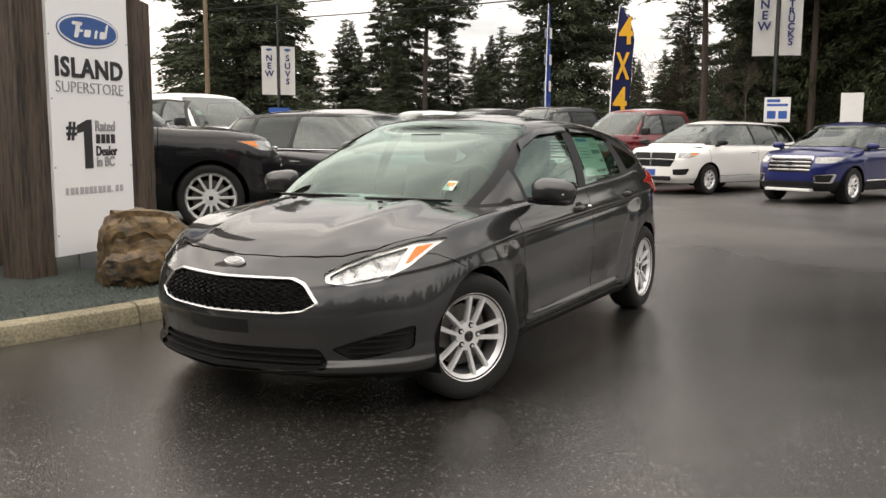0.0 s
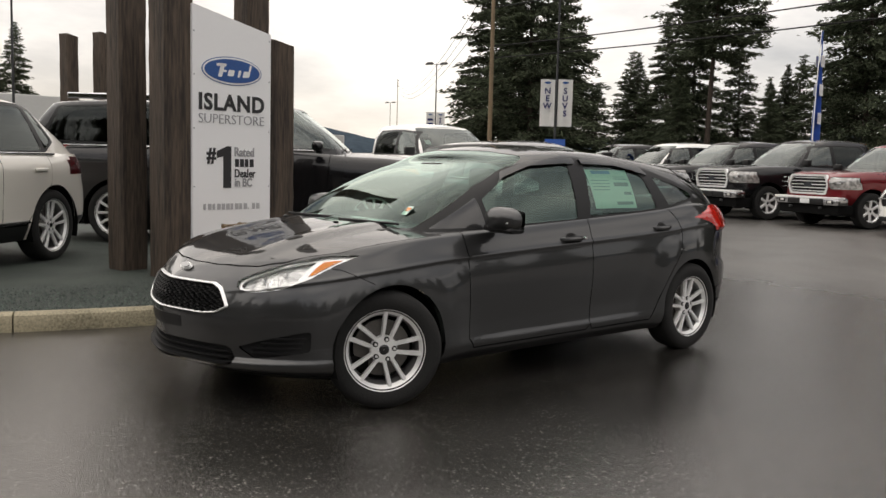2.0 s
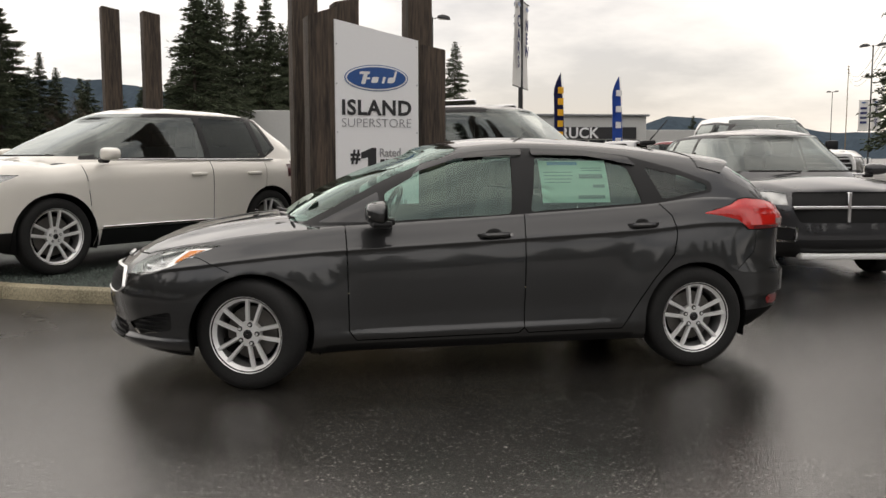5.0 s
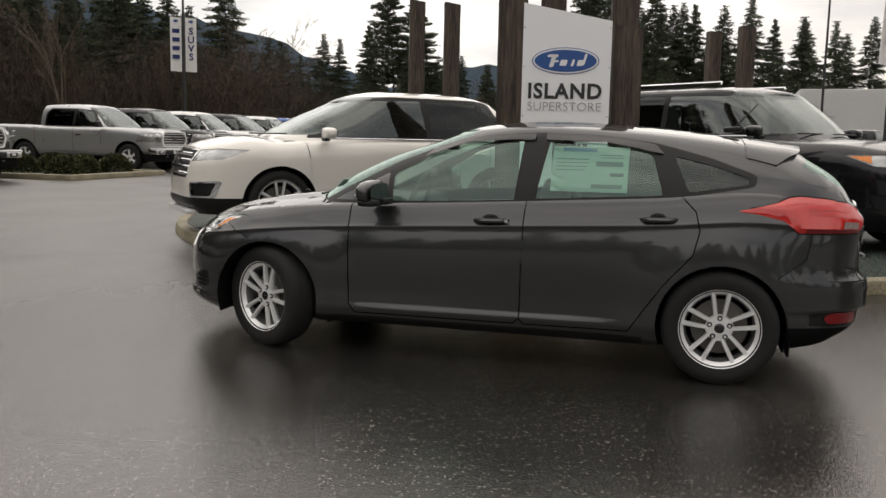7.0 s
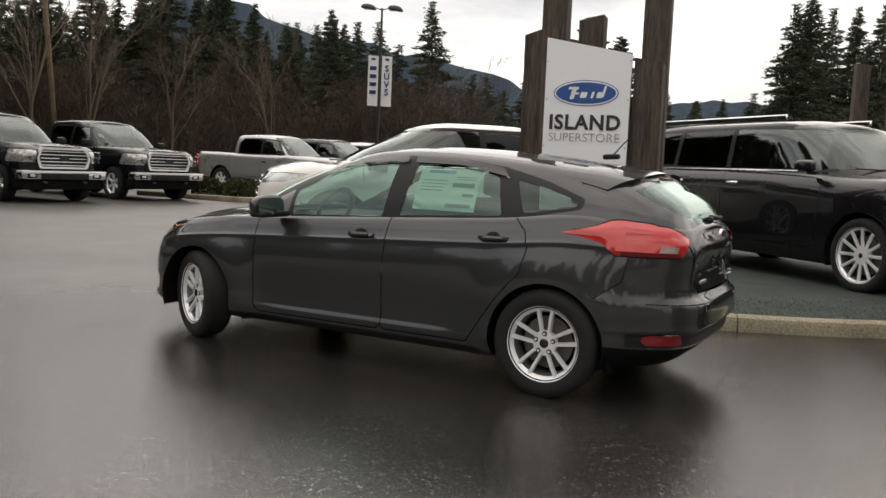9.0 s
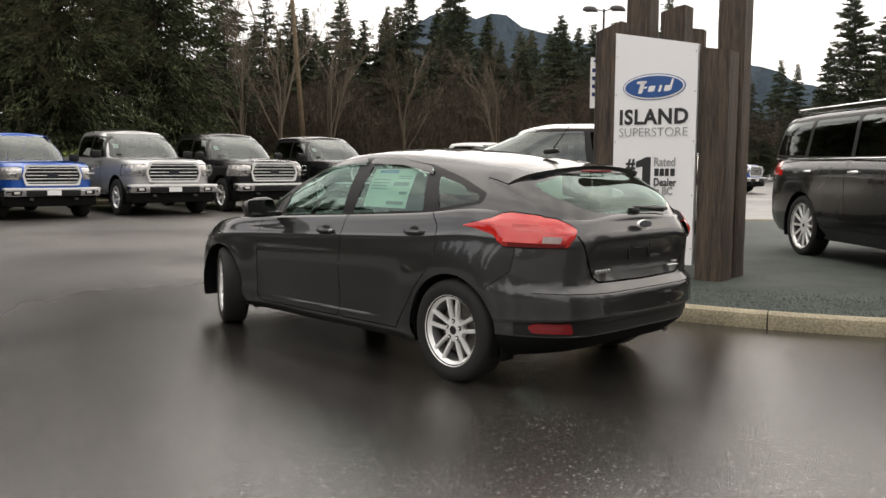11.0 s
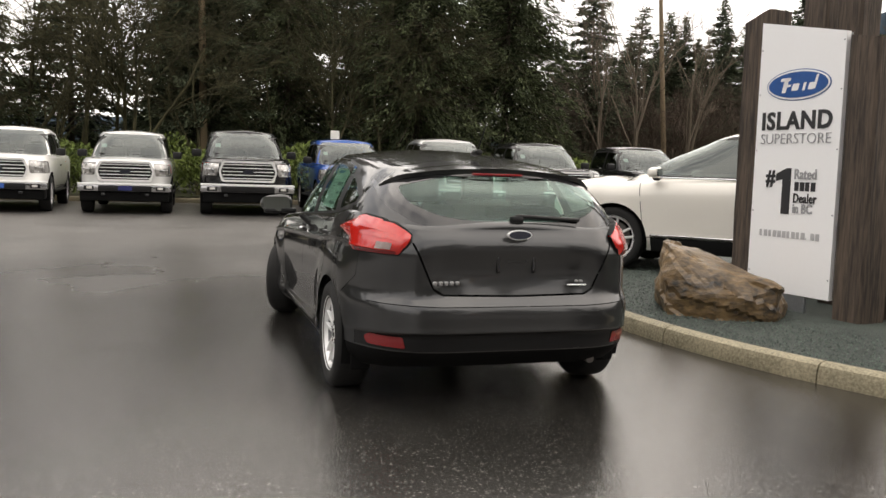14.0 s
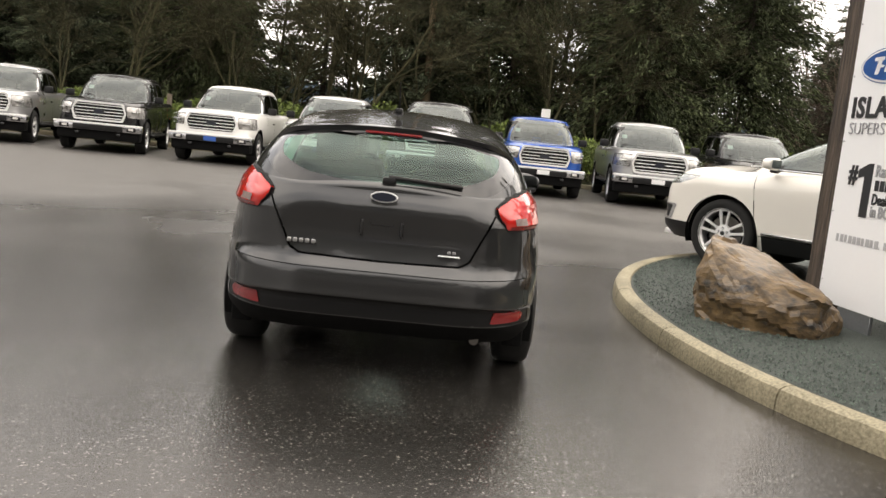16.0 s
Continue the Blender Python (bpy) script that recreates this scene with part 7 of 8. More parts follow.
FIR_H, BARE_H = [22, 16, 24, 21, 12], [9, 11, 9, 7, 12]
placed = {}


def plant(kind, x, y, h, turn):
    """Puts a tree of a kind, scaled to a height, on the ground; the first stands as built, the rest are copies."""
    pool, heights, k = (FIRS, FIR_H, kind) if kind < 10 else (BARE, BARE_H, kind - 10)
    s = h / heights[k]
    m = pose(x, y, -0.02, 0, 0, turn)
    if kind in placed:
        ob = copy_thing(pool[k], m)
    else:
        ob = pool[k]
        ob.matrix_basis = m
        placed[kind] = ob
    w = 1.25 if kind in (1, 4) else 1.0
    ob.scale = (s * w * (0.9 + 0.2 * ((turn * 7) % 1)), s * w * (0.9 + 0.2 * ((turn * 3) % 1)), s)


pick = random.Random(5)
# the tall dark wood behind the row of trucks
for row, (x, kinds) in enumerate(((32.0, (3, 0, 3)), (38.0, (0, 3, 2)), (45.0, (0, 2, 1)))):
    y = -12.5 - row * 3.4
    while y < 52:
        if -2.0 < y < 10 and pick.random() < 0.6:
            plant(pick.choice((12, 13)), x + pick.uniform(-2, 2), y, pick.uniform(12, 16), pick.uniform(0, 360))
        elif not 1.2 < y - x * 0.235 < 2.8:
            plant(pick.choice(kinds), x + pick.uniform(-2, 2), y + pick.uniform(-1, 1), pick.uniform(11, 17.5) + row, pick.uniform(0, 360))
        y += pick.uniform(3.0, 4.8) + row * 1.3
for x, y, h in ((30, 9.0, 7.5), (35, 10.2, 8), (42, 11.9, 9)):
    plant(3, x, y, h, 40 * x)
y = -10.0
while y < 30:
    plant(pick.choice((12, 13, 12)), pick.uniform(26.5, 29.5), y, pick.uniform(6.5, 10.5), pick.uniform(0, 360))
    y += pick.uniform(1.8, 3.2)
# a close second wood that shuts the gaps
y = -16.0
while y < 58:
    if not (-3 < y < 13 and pick.random() < 0.75):
        plant(pick.choice((0, 0, 3, 1)), 53.0 + pick.uniform(-3, 3), y, pick.uniform(15, 20) * (1.0 if y > -4 else 0.75), pick.uniform(0, 360))
    y += pick.uniform(4.2, 6.0)
# brown undergrowth below the leafless woods
rng = np.random.default_rng(77)
many = 80000
ang, far = np.radians(rng.uniform(-66, -22, many)), rng.uniform(46, 70, many)
tall = rng.uniform(0, 1, many) ** 1.9 * (5.9 + 1.3 * np.sin(ang * 37) + 0.8 * np.sin(ang * 91 + far)) * np.clip((np.degrees(ang) + 67) / 9, 0.15, 1)
v, f = sprays(rng, np.c_[far * np.cos(ang), far * np.sin(ang), tall], np.c_[rng.normal(0, 0.45, (many, 2)), np.ones(many)], 0.80, 0.030, 0.0)
tagged(mesh_from("undergrowth", v, f, M["twigs"], kind="stuff"), "dense brown leafless undergrowth at the edge of the lot", "undergrowth")
# slender pale trees that stand before the wood
for a, far, h in ((-25.5, 42, 11), (-31.8, 43, 12), (-36, 44, 11.5), (-41.5, 45, 9), (-48, 46, 9.5), (-29.0, 45, 12)):
    plant(14, *polar(a, far), h, a * 17)
# brown leafless woods with single firs
for k in range(120):
    a = pick.uniform(-64, -23)
    far = pick.uniform(46, 72)
    plant(pick.choice((10, 11, 10)), *polar(a, far), pick.uniform(5.5, 9.5), pick.uniform(0, 360))
for a, far, h, kind in ((-28.5, 52, 15, 1), (-34, 66, 14, 1), (-36.5, 64, 15, 1), (-38.5, 64, 13, 4), (-30.5, 62, 12, 4), (-43.5, 70, 15, 0), (-41.5, 70, 17, 1), (-45.2, 68, 16, 2), (-47.5, 74, 12, 4),
                        (-50.5, 76, 14, 1), (-53.2, 78, 13, 1), (-54.8, 80, 15, 1), (-57.2, 80, 13, 4), (-60.0, 78, 17, 1), (-62.5, 84, 11, 4), (-65, 90, 10, 4), (-67.5, 92, 12, 1), (-69.5, 88, 13, 0),
                        (-71.5, 90, 18, 2), (-73.5, 90, 16, 2), (-75.0, 92, 12, 1), (-64, 96, 12, 4), (-66.5, 96, 13, 1), (-72.8, 96, 13, 4), (-78, 120, 12, 4), (-84.2, 70, 15.5, 1), (-85.2, 72, 17, 1), (-81.2, 110, 10, 4)):
    plant(kind, *polar(a, far), h, far * 13.7 + a)
for k in range(34):
    a = -24.5 - 34 * (k + pick.uniform(0, 0.9)) / 34
    plant(pick.choice((1, 0, 1, 4)), *polar(a, pick.uniform(60, 78)), pick.uniform(10.5, 15.0) * (1 - 0.010 * max(0, -a - 38)), pick.uniform(0, 360))
for k in range(30):
    plant(pick.choice((10, 11, 4, 10)), *polar(pick.uniform(-79, -60), pick.uniform(78, 100)), pick.uniform(5, 8.5), pick.uniform(0, 360))
for a, far, h, kind in ((-44.1, 65, 13.5, 1), (-45.4, 66, 12, 4), (-47.1, 65, 13.5, 0), (-49.6, 70, 13, 1), (-51.7, 70, 13, 1), (-53.8, 75, 14, 0), (-56.3, 79, 15, 1), (-32.2, 64, 12, 1), (-33.4, 65, 11, 4), (-39.8, 64, 14, 0), (-41.1, 62, 12.5, 1),
                        (-85.0, 84, 17.5, 1), (-86.4, 84, 17.5, 1), (-88.3, 89, 15, 1), (-89.3, 91, 14, 4), (-90.3, 89, 15.5, 1), (-91.7, 89, 15.5, 0), (-92.6, 92, 13, 4), (-93.5, 90, 15.5, 1), (-95.4, 85, 15.5, 1), (-97.0, 92, 11, 4), (-98.6, 85, 13.5, 1), (-100.5, 85, 13, 1),
                        (-72.7, 84, 11.5, 1), (-74.2, 88, 10, 4), (-76, 92, 10.5, 1), (-77.8, 92, 9.5, 4), (-79.6, 95, 10, 1), (-81.5, 92, 10.5, 4), (-83.2, 90, 11, 1),
                        (-143.3, 69, 11, 1), (-146.3, 56, 8.5, 0), (-152.4, 55, 7, 0), (-153.0, 64, 9.3, 0), (-163.4, 74, 8.2, 1), (-166.0, 75, 9.2, 1), (-166.8, 75, 9.6, 1)):
    plant(kind, *polar(a, far), h, far * 9.1 + a)
# firs beyond the dealer's building and along the road
for a, far, h, kind in ((-93.5, 100, 14, 1), (-96.5, 105, 16, 0), (-98.6, 100, 15, 1), (-89, 80, 17, 0), (-87.5, 86, 18, 0), (-91, 90, 16, 1), (-100.8, 104, 14, 1), (-102.2, 106, 16, 1), (-118, 160, 9, 4),
                        (-133.8, 68, 23, 0), (-136.0, 62, 25, 0), (-138.0, 70, 22, 0), (-142.6, 72, 11.5, 4), (-145.5, 62, 13, 1), (-147.3, 60, 15, 0), (-148.4, 56, 22, 2), (-150.2, 66, 12, 1), (-153.6, 72, 11, 4), (-155.5, 74, 10, 1),
                        (-158.2, 58, 22, 0), (-159.8, 62, 18, 2), (-152.0, 70, 9, 1), (-163, 80, 9, 4), (-164.8, 84, 10, 1), (-166.2, 80, 11, 4), (-166.8, 60, 13, 4), (-140.5, 74, 9, 4), (-144, 70, 9, 1), (-157, 66, 12, 4)):
    plant(kind, *polar(a, far), h, far * 11.3 + a)
for k in range(26):
    plant(pick.choice((3, 3, 0, 2)), *polar(pick.uniform(-196, -168.2), pick.uniform(38, 60)), pick.uniform(16, 24), pick.uniform(0, 360))
for a, far, h in ((-161.5, 62, 7), (-163.2, 60, 6.5), (-164.5, 66, 7.5), (-167.2, 52, 8), (-99, 60, 5), (-172, 36, 6)):
    plant(10, *polar(a, far), h, a * 5)
# the rest of the ring, behind the first camera
for k in range(40):
    plant(pick.choice((0, 3, 1)), *polar(pick.uniform(52, 160), pick.uniform(55, 85)), pick.uniform(10, 18), pick.uniform(0, 360))

leaf_bank("hedge_bank", "overgrown green bank of low leaves behind the trucks", "hedge", (23.0, -15.0, 0.0), (26.5, 20.0, 2.1), 30000, 0.20, M["hedge"], 3)
for k, (x, y) in enumerate(((15.1, -14.7), (15.5, -15.95), (15.3, -17.2), (16.9, -15.2), (17.1, -16.7))):
    rng = np.random.default_rng(40 + k)
    d = rng.normal(0, 1, (1500, 3))
    d /= np.linalg.norm(d, axis=1)[:, None]
    d[:, 2] = abs(d[:, 2])
    c = d * rng.uniform(0.75, 1.0, 1500)[:, None] * np.array([0.52, 0.52, 0.55]) + np.array([x, y, 0.10])
    v, f = sprays(rng, c, d, 0.10, 0.07, 0)
    tagged(mesh_from("bush", v, f, M["bush"]), "low rounded clipped evergreen bush on the kerbed strip", "bush", "bushes on the kerbed strip")


def kerbed_strip():
    bm = bmesh.new()
    add_box(bm, (14.4, -18.0, -0.02), (18.6, -14.0, 0.10), 0.02)
    tagged(part("kerbed_strip", bm, M["gravel_bed"], kind="structure"), "kerbed planting strip at the end of the truck row", "planting strip")
    k = thing("strip_kerb", "pale concrete kerb round the planting strip", "kerb", kind="structure")
    for lo, hi in (((14.2, -18.2, -0.01), (14.4, -13.8, 0.15)), ((14.4, -14.0, -0.01), (18.6, -13.8, 0.15)), ((14.4, -18.2, -0.01), (18.6, -18.0, 0.15))):
        part("kerb_stone", box(lo, hi, 0.03, seg=2), M["kerb"], k)
    b = thing("bank_kerb", "long pale concrete kerb in front of the green bank", "kerb", kind="structure")
    for n in range(14):
        part("kerb_stone", box((22.2, -13.0 + n * 3.0, -0.01), (22.38, -10.02 + n * 3.0, 0.15), 0.03, seg=2), M["kerb"], b)
    g = box((22.38, -40, -0.05), (80, 60, 0.06))
    tagged(part("grass_bank", g, M["grass"], kind="structure", smooth=False), "rough grass and leaf litter below the trees", "grass")


kerbed_strip()


# ---- distance ----
def hills():
    prof = [(-200, 60), (-160, 90), (-140, 70), (-126, 60), (-122, 88), (-117, 96), (-112, 70), (-104, 60), (-92, 80), (-86, 140), (-82, 172), (-79, 195), (-75, 165), (-72.5, 120), (-70, 150), (-66.6, 195), (-63, 240), (-59, 285),
            (-55, 285), (-52, 315), (-48, 365), (-43.5, 380), (-41, 300), (-38, 170), (-32, 100), (0, 100), (60, 120), (159, 60)]
    verts, faces = [], []
    n = 360
    for k in range(n):
        a = -200 + 360 * k / n
        h = smooth_at(prof, a) * (1 + 0.10 * noise.noise(Vector((a * 0.21, 0, 0))) + 0.05 * noise.noise(Vector((a * 0.9, 3, 0))))
        for t, far in ((0, 1750), (0.35, 1880), (0.7, 2030), (1.0, 2150), (0.5, 2500)):
            rough = 1 + 0.08 * noise.noise(Vector((a * 0.6, t * 7, 1)))
            x, y = polar(a, far * rough)
            verts.append((x, y, h * t * (1 if t in (0, 1) else rough) - 2))
    for k in range(n):
        for r in range(4):
            a, b = k * 5 + r, ((k + 1) % n) * 5 + r
            faces.append((a, b, b + 1, a + 1))
    # hazy by colour alone, no air is modelled
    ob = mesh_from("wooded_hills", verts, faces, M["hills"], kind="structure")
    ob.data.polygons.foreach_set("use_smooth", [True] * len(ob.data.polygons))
    tagged(ob, "wooded hills on the horizon, distance haze put into their blue-grey colour", "hill")


hills()


# ---- poles, banners, flags, wires ----
def lamp_post(x, y, h, yaw, banner=None, heads=2, z_ban=(4.0, 6.6), wide=0.92):
    p = thing("lamp_post", "tall dark steel lamp post with two shoebox lamp heads" if heads == 2 else "tall dark steel lamp post", "lamp post", "lamp posts of the lot", m=pose(x, y, 0, 0, 0, yaw))
    part("pole", tube((0, 0, 0), (0, 0, h), 0.09, 0.06, 10), M["dark_steel"], p)
    part("base", tube((0, 0, 0), (0, 0, 0.6), 0.28, 0.25, 14), M["kerb"], p)
    for s in ((-1, 1) if heads == 2 else ()):
        part("arm", tube((0, 0, h - 0.12), (s * 0.45, 0, h), 0.03, 0.03, 6), M["dark_steel"], p)
        bm = bmesh.new()
        bmesh.ops.create_uvsphere(bm, u_segments=18, v_segments=10, radius=1)
        for v in bm.verts:
            a, b, c = v.co
            v.co = Vector((s * 0.78 + 0.46 * math.copysign(abs(a) ** 0.8, a), 0.30 * math.copysign(abs(b) ** 0.8, b), h - 0.08 + 0.06 * s * a * s + (0.26 * c if c > 0 else 0.03 * c)))
        part("lamp_head", bm, M["dark_steel"], p)
        part("lamp_glass", box((s * 0.45, -0.16, h - 0.125), (s * 1.05, 0.16, h - 0.10), 0.01), M["lamp_white"], p)
    if banner:
        lo, hi = z_ban
        for s, word in zip((-1, 1), banner):
            bm = bmesh.new()
            cols, rows_n = 4, 10
            grid = []
            for r in range(rows_n + 1):
                t = r / rows_n
                grid.append([bm.verts.new((s * (0.10 + wide * c / cols), 0.035 * math.sin(3 * t + s + c), lo + (hi - lo) * t)) for c in range(cols + 1)])
            for a, b in zip(grid, grid[1:]):
                for c in range(cols):
                    bm.faces.new((a[c], a[c + 1], b[c + 1], b[c]))
            bmesh.ops.solidify(bm, geom=bm.faces[:], thickness=0.012)
            part("banner", bm, M["banner"], p, "white vertical banner with blue lettering")
            for z in (lo, hi):
                part("banner_rod", tube((0, 0, z), (s * (wide + 0.14), 0, z), 0.02, 0.02, 6), M["dark_steel"], p)
            for side in (-1, 1):
                turn = Matrix.Rotation(math.pi / 2, 4, "X") if side < 0 else Matrix.Rotation(math.pi, 4, "Z") @ Matrix.Rotation(math.pi / 2, 4, "X")
                part("banner_logo", flat(oval(0.22 * wide, 0.075, 20), 0.006, Matrix.Translation((s * (0.10 + wide / 2), side * 0.062, hi - 0.22))), M["logo_blue"], p)
                n = len(word)
                for k, ch in enumerate(word):
                    z = hi - 0.75 - k * (hi - lo - 1.0) / max(n, 4.2)
                    if ch == "|":
                        part("print_bar", box((s * (0.10 + wide * 0.18), side * 0.058, z - 0.11), (s * (0.10 + wide * 0.82), side * 0.064, z + 0.11)), M["navy"], p)
                    else:
                        text_part("lettering", ch, 0.52 if n < 5 else 0.42, Matrix.Translation((s * (0.10 + wide / 2), side * 0.062, z)) @ turn, M["navy"], p, bold=0.012)
    return p


def feather_flag(x, y, h, yaw, fabric, mark, words, label):
    f = thing("feather_flag", label, "flag", "feather flags", m=pose(x, y, 0, 0, 0, yaw))
    def bend(z):
        return 0.46 * max(0.0, z / h - 0.25) ** 2.0

    bm = bmesh.new()
    rings = []
    for k in range(11):
        z, r = h * k / 10, 0.030 - 0.0018 * k
        rings.append([bm.verts.new((bend(z) + r * math.cos(math.pi * i / 4), r * math.sin(math.pi * i / 4), z)) for i in range(8)])
    for p, q in zip(rings, rings[1:]):
        for i in range(8):
            bm.faces.new((p[i], p[(i + 1) % 8], q[(i + 1) % 8], q[i]))
    bm.faces.new(rings[0][::-1])
    bm.faces.new(rings[-1])
    part("flag_pole", bm, M["banner"], f)
    bm = bmesh.new()
    rows = []
    for r in range(15):
        t = r / 14
        wide = 0.64 * min(1.0, (1.02 - t) * 5) ** 0.6 * (1 if t > 0.06 else 0.75 + t * 4)
        z = h * 0.18 + h * 0.82 * t
        rows.append([bm.verts.new((0.02 + bend(z) + wide * c / 4, 0.06 * math.sin(5 * t + c * 0.8), z - 0.05 * c)) for c in range(5)])
    for a, b in zip(rows, rows[1:]):
        for c in range(4):
            bm.faces.new((a[c], a[c + 1], b[c + 1], b[c]))
    bmesh.ops.solidify(bm, geom=bm.faces[:], thickness=0.008)
    part("flag_fabric", bm, fabric, f)
    for side in (-1, 1):
        turn = Matrix.Rotation(math.pi / 2, 4, "X") if side < 0 else Matrix.Rotation(math.pi, 4, "Z") @ Matrix.Rotation(math.pi / 2, 4, "X")
        for k, ch in enumerate(words):
            m = Matrix.Translation((0.34 + bend(h * 0.84 - k * h * 0.62 / max(1, len(words))), side * 0.085, h * 0.84 - k * h * 0.62 / max(1, len(words)))) @ turn
            if ch == "|":
                part("print_bar", box((0.14, side * 0.085, h * 0.80 - k * h * 0.62 / len(words)), (0.54, side * 0.091, h * 0.86 - k * h * 0.62 / len(words))), mark, f)
            else:
                text_part("lettering", ch, h * 0.22, m, mark, f, bold=0.03, width=0.50)
    return f


def utility_pole(x, y, h, lean, arms, yaw):
    p = thing("utility_pole", "brown wooden utility pole with cross arms" if arms else "brown wooden utility pole", "utility pole", m=pose(x, y, 0, 0, lean, yaw))
    part("pole", tube((0, 0, 0), (0, 0, h), 0.17, 0.11, 10), M["pole_wood"], p)
    for k in range(arms):
        z = h - 0.35 - 1.1 * k
        part("cross_arm", box((-1.3, -0.06, z), (1.3, 0.06, z + 0.12), 0.01), M["pole_wood"], p)
        for a in (-1.15, -0.5, 0.5, 1.15):
            part("insulator", tube((a, 0, z + 0.12), (a, 0, z + 0.30), 0.05, 0.04, 8), M["dark_steel"], p)


def wire(a, b, sag, r=0.018):
    a, b = Vector(a), Vector(b)
    bm = bmesh.new()
    n = 24
    pts = []
    for k in range(n + 1):
        t = k / n
        q = a.lerp(b, t)
        q.z -= sag * 4 * t * (1 - t)
        pts.append(q)
    d = (b - a).normalized()
    s = d.cross(Vector((0, 0, 1))).normalized()
    u = s.cross(d)
    rings = [[bm.verts.new(q + s * r * c + u * r * e) for c, e in ((1, 0), (0, 1), (-1, 0), (0, -1))] for q in pts]
    for p, q in zip(rings, rings[1:]):
        for k in range(4):
            bm.faces.new((p[k], p[(k + 1) % 4], q[(k + 1) % 4], q[k]))
    tagged(part("overhead_wire", bm, M["gap"]), "thin black overhead wire between the poles", "wire", "overhead wires")


lamp_post(-37.3, -33.7, 13.0, 130, ("NEW", "SUVS"), z_ban=(3.85, 6.85))
lamp_post(-55.7, -68.2, 12.0, 130, ("||||", "TRUCKS"), z_ban=(3.9, 6.8))
lamp_post(-36.5, -4.1, 13.0, 99, ("NEW", "TRUCKS"), z_ban=(4.95, 7.95))
lamp_post(25.4, -37.7, 10.4, 35, ("SUVS", "||||"), z_ban=(4.7, 7.65), wide=0.60)
lamp_post(-9.8, -52.2, 10.7, 0)
lamp_post(-110, -150, 14.5, 120, heads=2)
lamp_post(-7.0, -22.0, 8.5, 60, ("NEW", "CARS"), z_ban=(3.6, 6.4), heads=0)
feather_flag(-25.6, -7.95, 6.0, 115, M["navy"], M["yellow"], "4X4", "navy feather flag with large yellow lettering")
feather_flag(-23.24, -9.48, 5.9, 192, M["blue_fabric"], M["logo_white"], "||||", "blue and white feather flag")
feather_flag(-17.0, -46.0, 6.6, 10, M["navy"], M["yellow"], "||||||", "dark feather flag with yellow print")
feather_flag(-21.5, -47.5, 6.6, 5, M["blue_fabric"], M["logo_white"], "||||", "blue feather flag with white print")
utility_pole(-37.0, -39.5, 17, 1, 0, 40)
utility_pole(-190, -254, 32, 0, 3, 40)
utility_pole(30.0, 0.5, 15, 1, 1, 90)
utility_pole(40.0, -27.0, 17, 4, 0, 60)
for z0, z1 in ((8.6, 9.2), (9.4, 10.4), (12.0, 12.6)):
    wire((-37, -39.5, z0), (-30.0, 34.0, z1), 0.9, 0.035)
for k in range(3):
    wire((-37, -39.5, 14.0 - k), (-190, -254, 31 - k), 5.0, 0.03)
for k in range(2):
    wire((30.0, 0.5, 9.4 + 0.7 * k), (40.0, -27.0, 9.0 + 0.7 * k), 0.3)
    wire((30.0, 0.5, 9.4 + 0.7 * k), (28.0, 40.0, 10.0 + 0.7 * k), 0.5)


def small_sign(x, y, z, wide, tall, yaw, face, label, post=0.04, marks=()):
    """A board on one post, with printed bars."""
    p = thing("small_sign", label, "sign", m=pose(x, y, 0, 0, 0, yaw))
    part("post", tube((-0.03, 0, 0), (-0.03, 0, z + tall / 2), post, post, 8), M["steel"], p)
    part("board", box((-0.012, -wide / 2, z - tall / 2), (0.012, wide / 2, z + tall / 2), 0.006), face, p)
    for a, b, c, d in marks:
        part("print_bar", box((0.012, wide * a, z + tall * b), (0.016, wide * c, z + tall * d), 0.001), M["blue_fabric"], p)


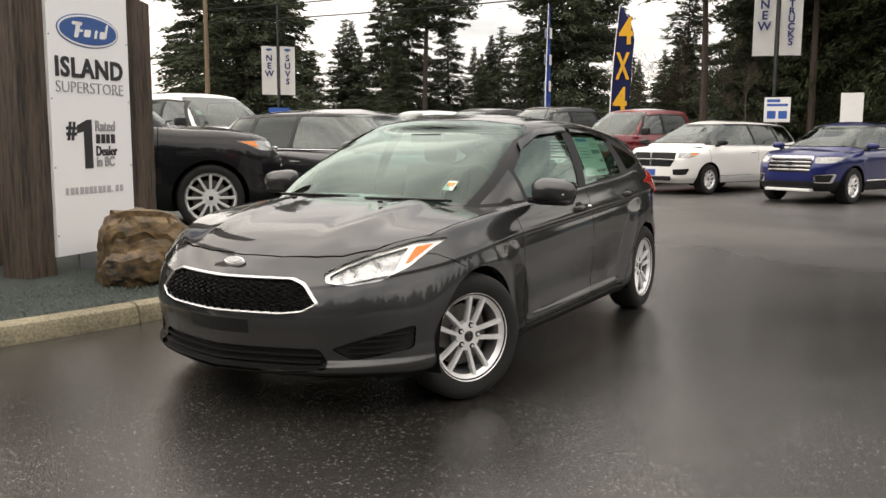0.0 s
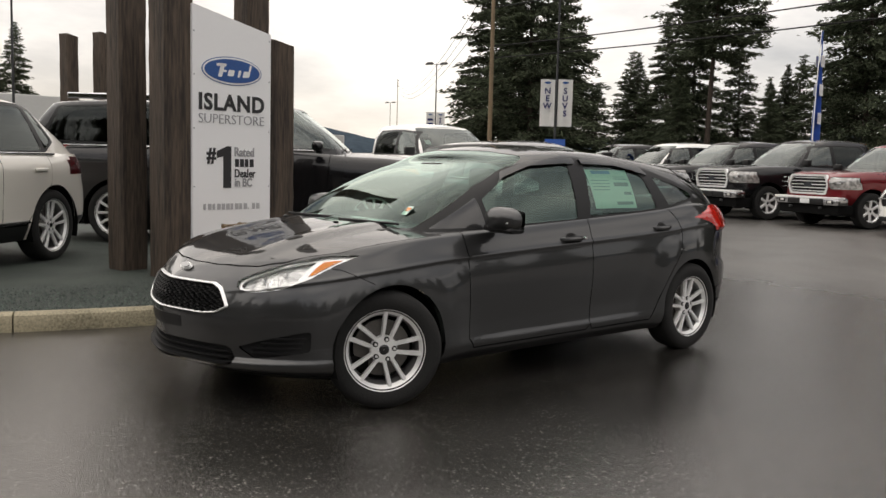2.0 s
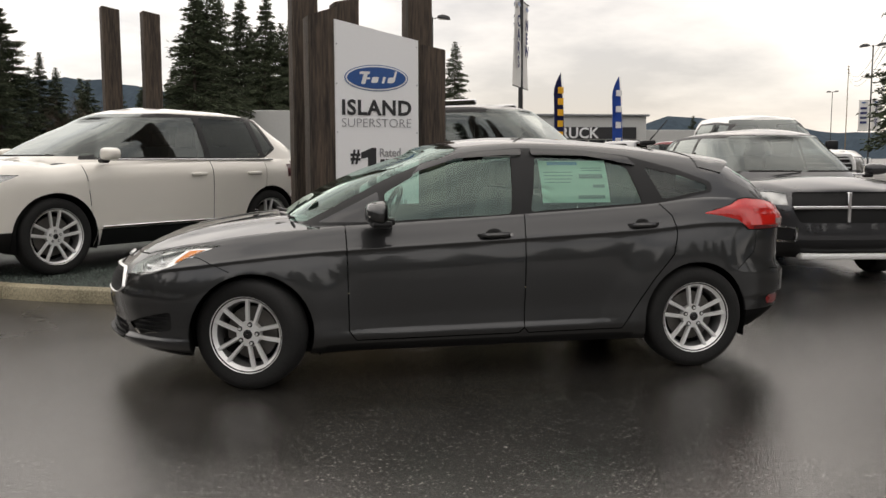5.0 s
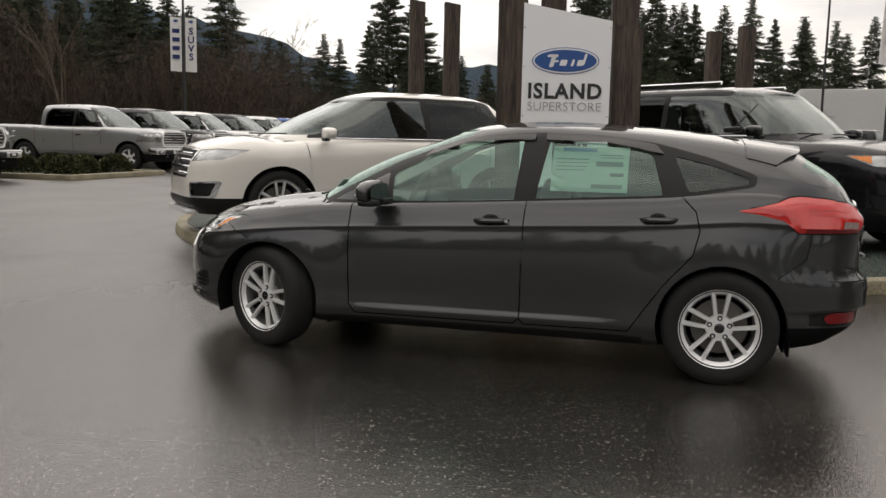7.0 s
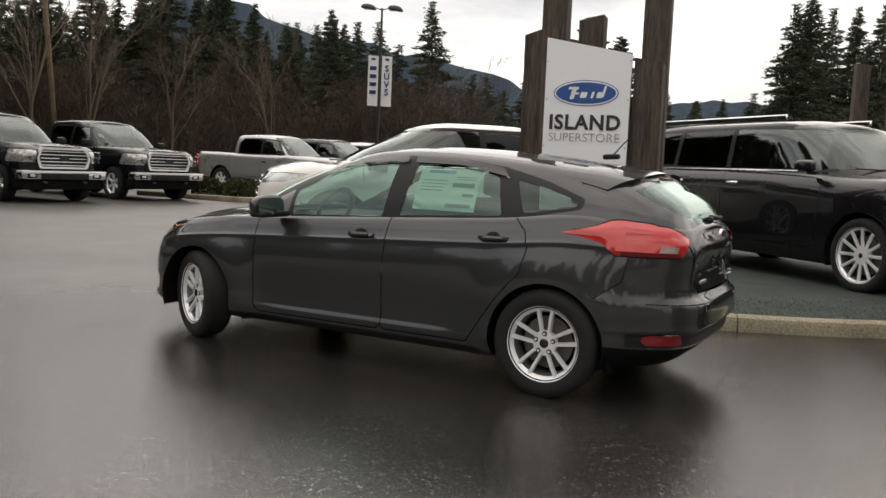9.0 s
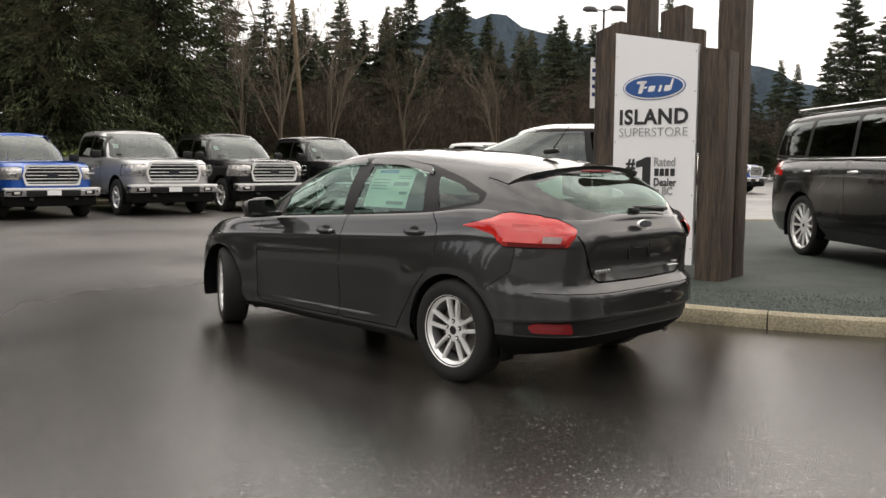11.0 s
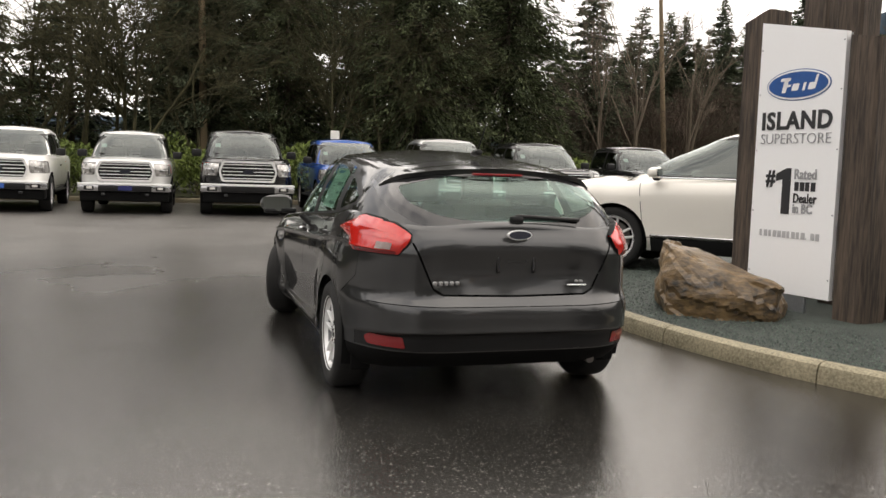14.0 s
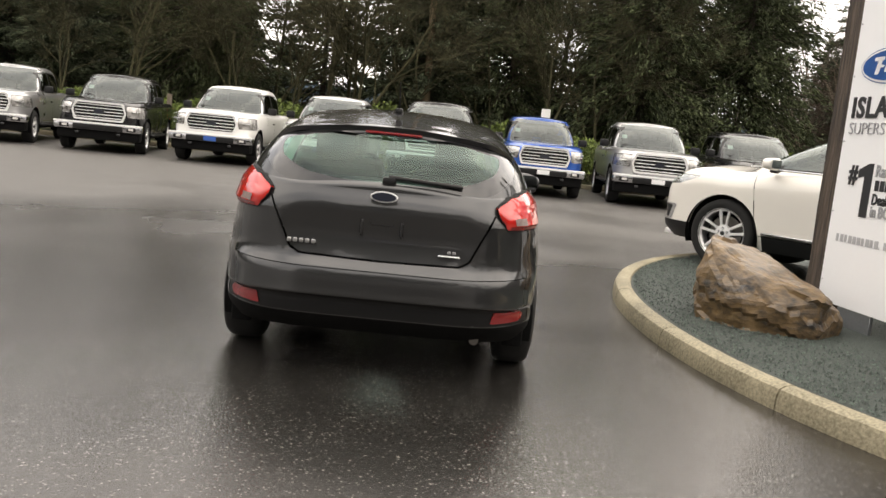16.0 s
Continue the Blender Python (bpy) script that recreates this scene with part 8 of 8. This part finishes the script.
small_sign(-36.3, -3.9, 2.57, 1.1, 1.1, 8, M["banner"], "square white notice board with blue printed bars", marks=((-0.40, 0.30, 0.10, 0.42), (-0.40, 0.14, 0.40, 0.24), (-0.38, -0.36, -0.05, -0.05), (0.05, -0.36, 0.38, -0.05)))
small_sign(-36.7, -0.9, 2.60, 0.9, 1.35, 5, M["banner"], "plain cream notice board on a post")
small_sign(-37.1, -33.5, 2.6, 1.3, 0.9, 44, M["blue_fabric"], "small bright blue board on a lamp post")
small_sign(25.0, -3.9, 2.35, 0.32, 0.50, 176, M["banner"], "small white sign on a thin post behind the trucks")
stake = thing("marker_post", "grey wooden marker post in front of the green bank", "post", m=pose(22.8, 8.9, 0))
part("post", box((-0.07, -0.07, 0), (0.07, 0.07, 1.75), 0.01), M["timber_end"], stake)

# ---- far timber posts of the next sign group ----
for x, y, h, w in ((3.94, -11.0, 3.85, 0.30), (3.26, -11.1, 3.8, 0.30), (-1.8, -14.8, 3.65, 0.28), (-2.48, -14.75, 3.75, 0.30)):
    timber_post(x, y, w, w, h, 20, 0.05, P_LABEL)


# ---- the dealer's building far behind the island ----
def building():
    b = thing("dealership_building", "long pale flat-roofed dealership building with dark glass front", "building", m=pose(-20.0, -72.0, 0, 0, 0, -4))
    part("wall", box((-14, -6, 0), (6, 0, 5.2), 0.05), M["wall_white"], b)
    part("entrance_block", box((2, -5, 0), (9, 1.2, 6.0), 0.05), M["wall_white"], b)
    part("side_wing", box((9, -6, 0), (24, 0, 5.6), 0.05), M["wall_white"], b)
    part("far_wing", box((-26, -6, 0), (-14, -1, 4.0), 0.05), M["wall_white"], b)
    part("roof", box((-14.2, -6.2, 5.2), (6.2, 0.3, 5.4), 0.03), M["steel"], b)
    for k in range(9):
        w = part("shop_window", box((-13.4 + 1.7 * k, 0.0, 0.3), (-11.85 + 1.7 * k, 0.05, 3.0), 0.02), M["dark_glass"], b)
    part("sign_band", box((-13.0, 0.02, 3.1), (1.6, 0.12, 4.2), 0.02), M["dark_steel"], b)
    back = Matrix.Rotation(math.pi, 4, "Z") @ Matrix.Rotation(math.pi / 2, 4, "X")
    text_part("lettering", "TRUCK", 1.4, Matrix.Translation((-7.0, 0.16, 3.6)) @ back, M["logo_white"], b, bold=0.03)
    text_part("lettering", "ISLAND", 1.5, Matrix.Translation((16.0, 0.06, 4.4)) @ back, M["ink_grey"], b, bold=0.03)


building()
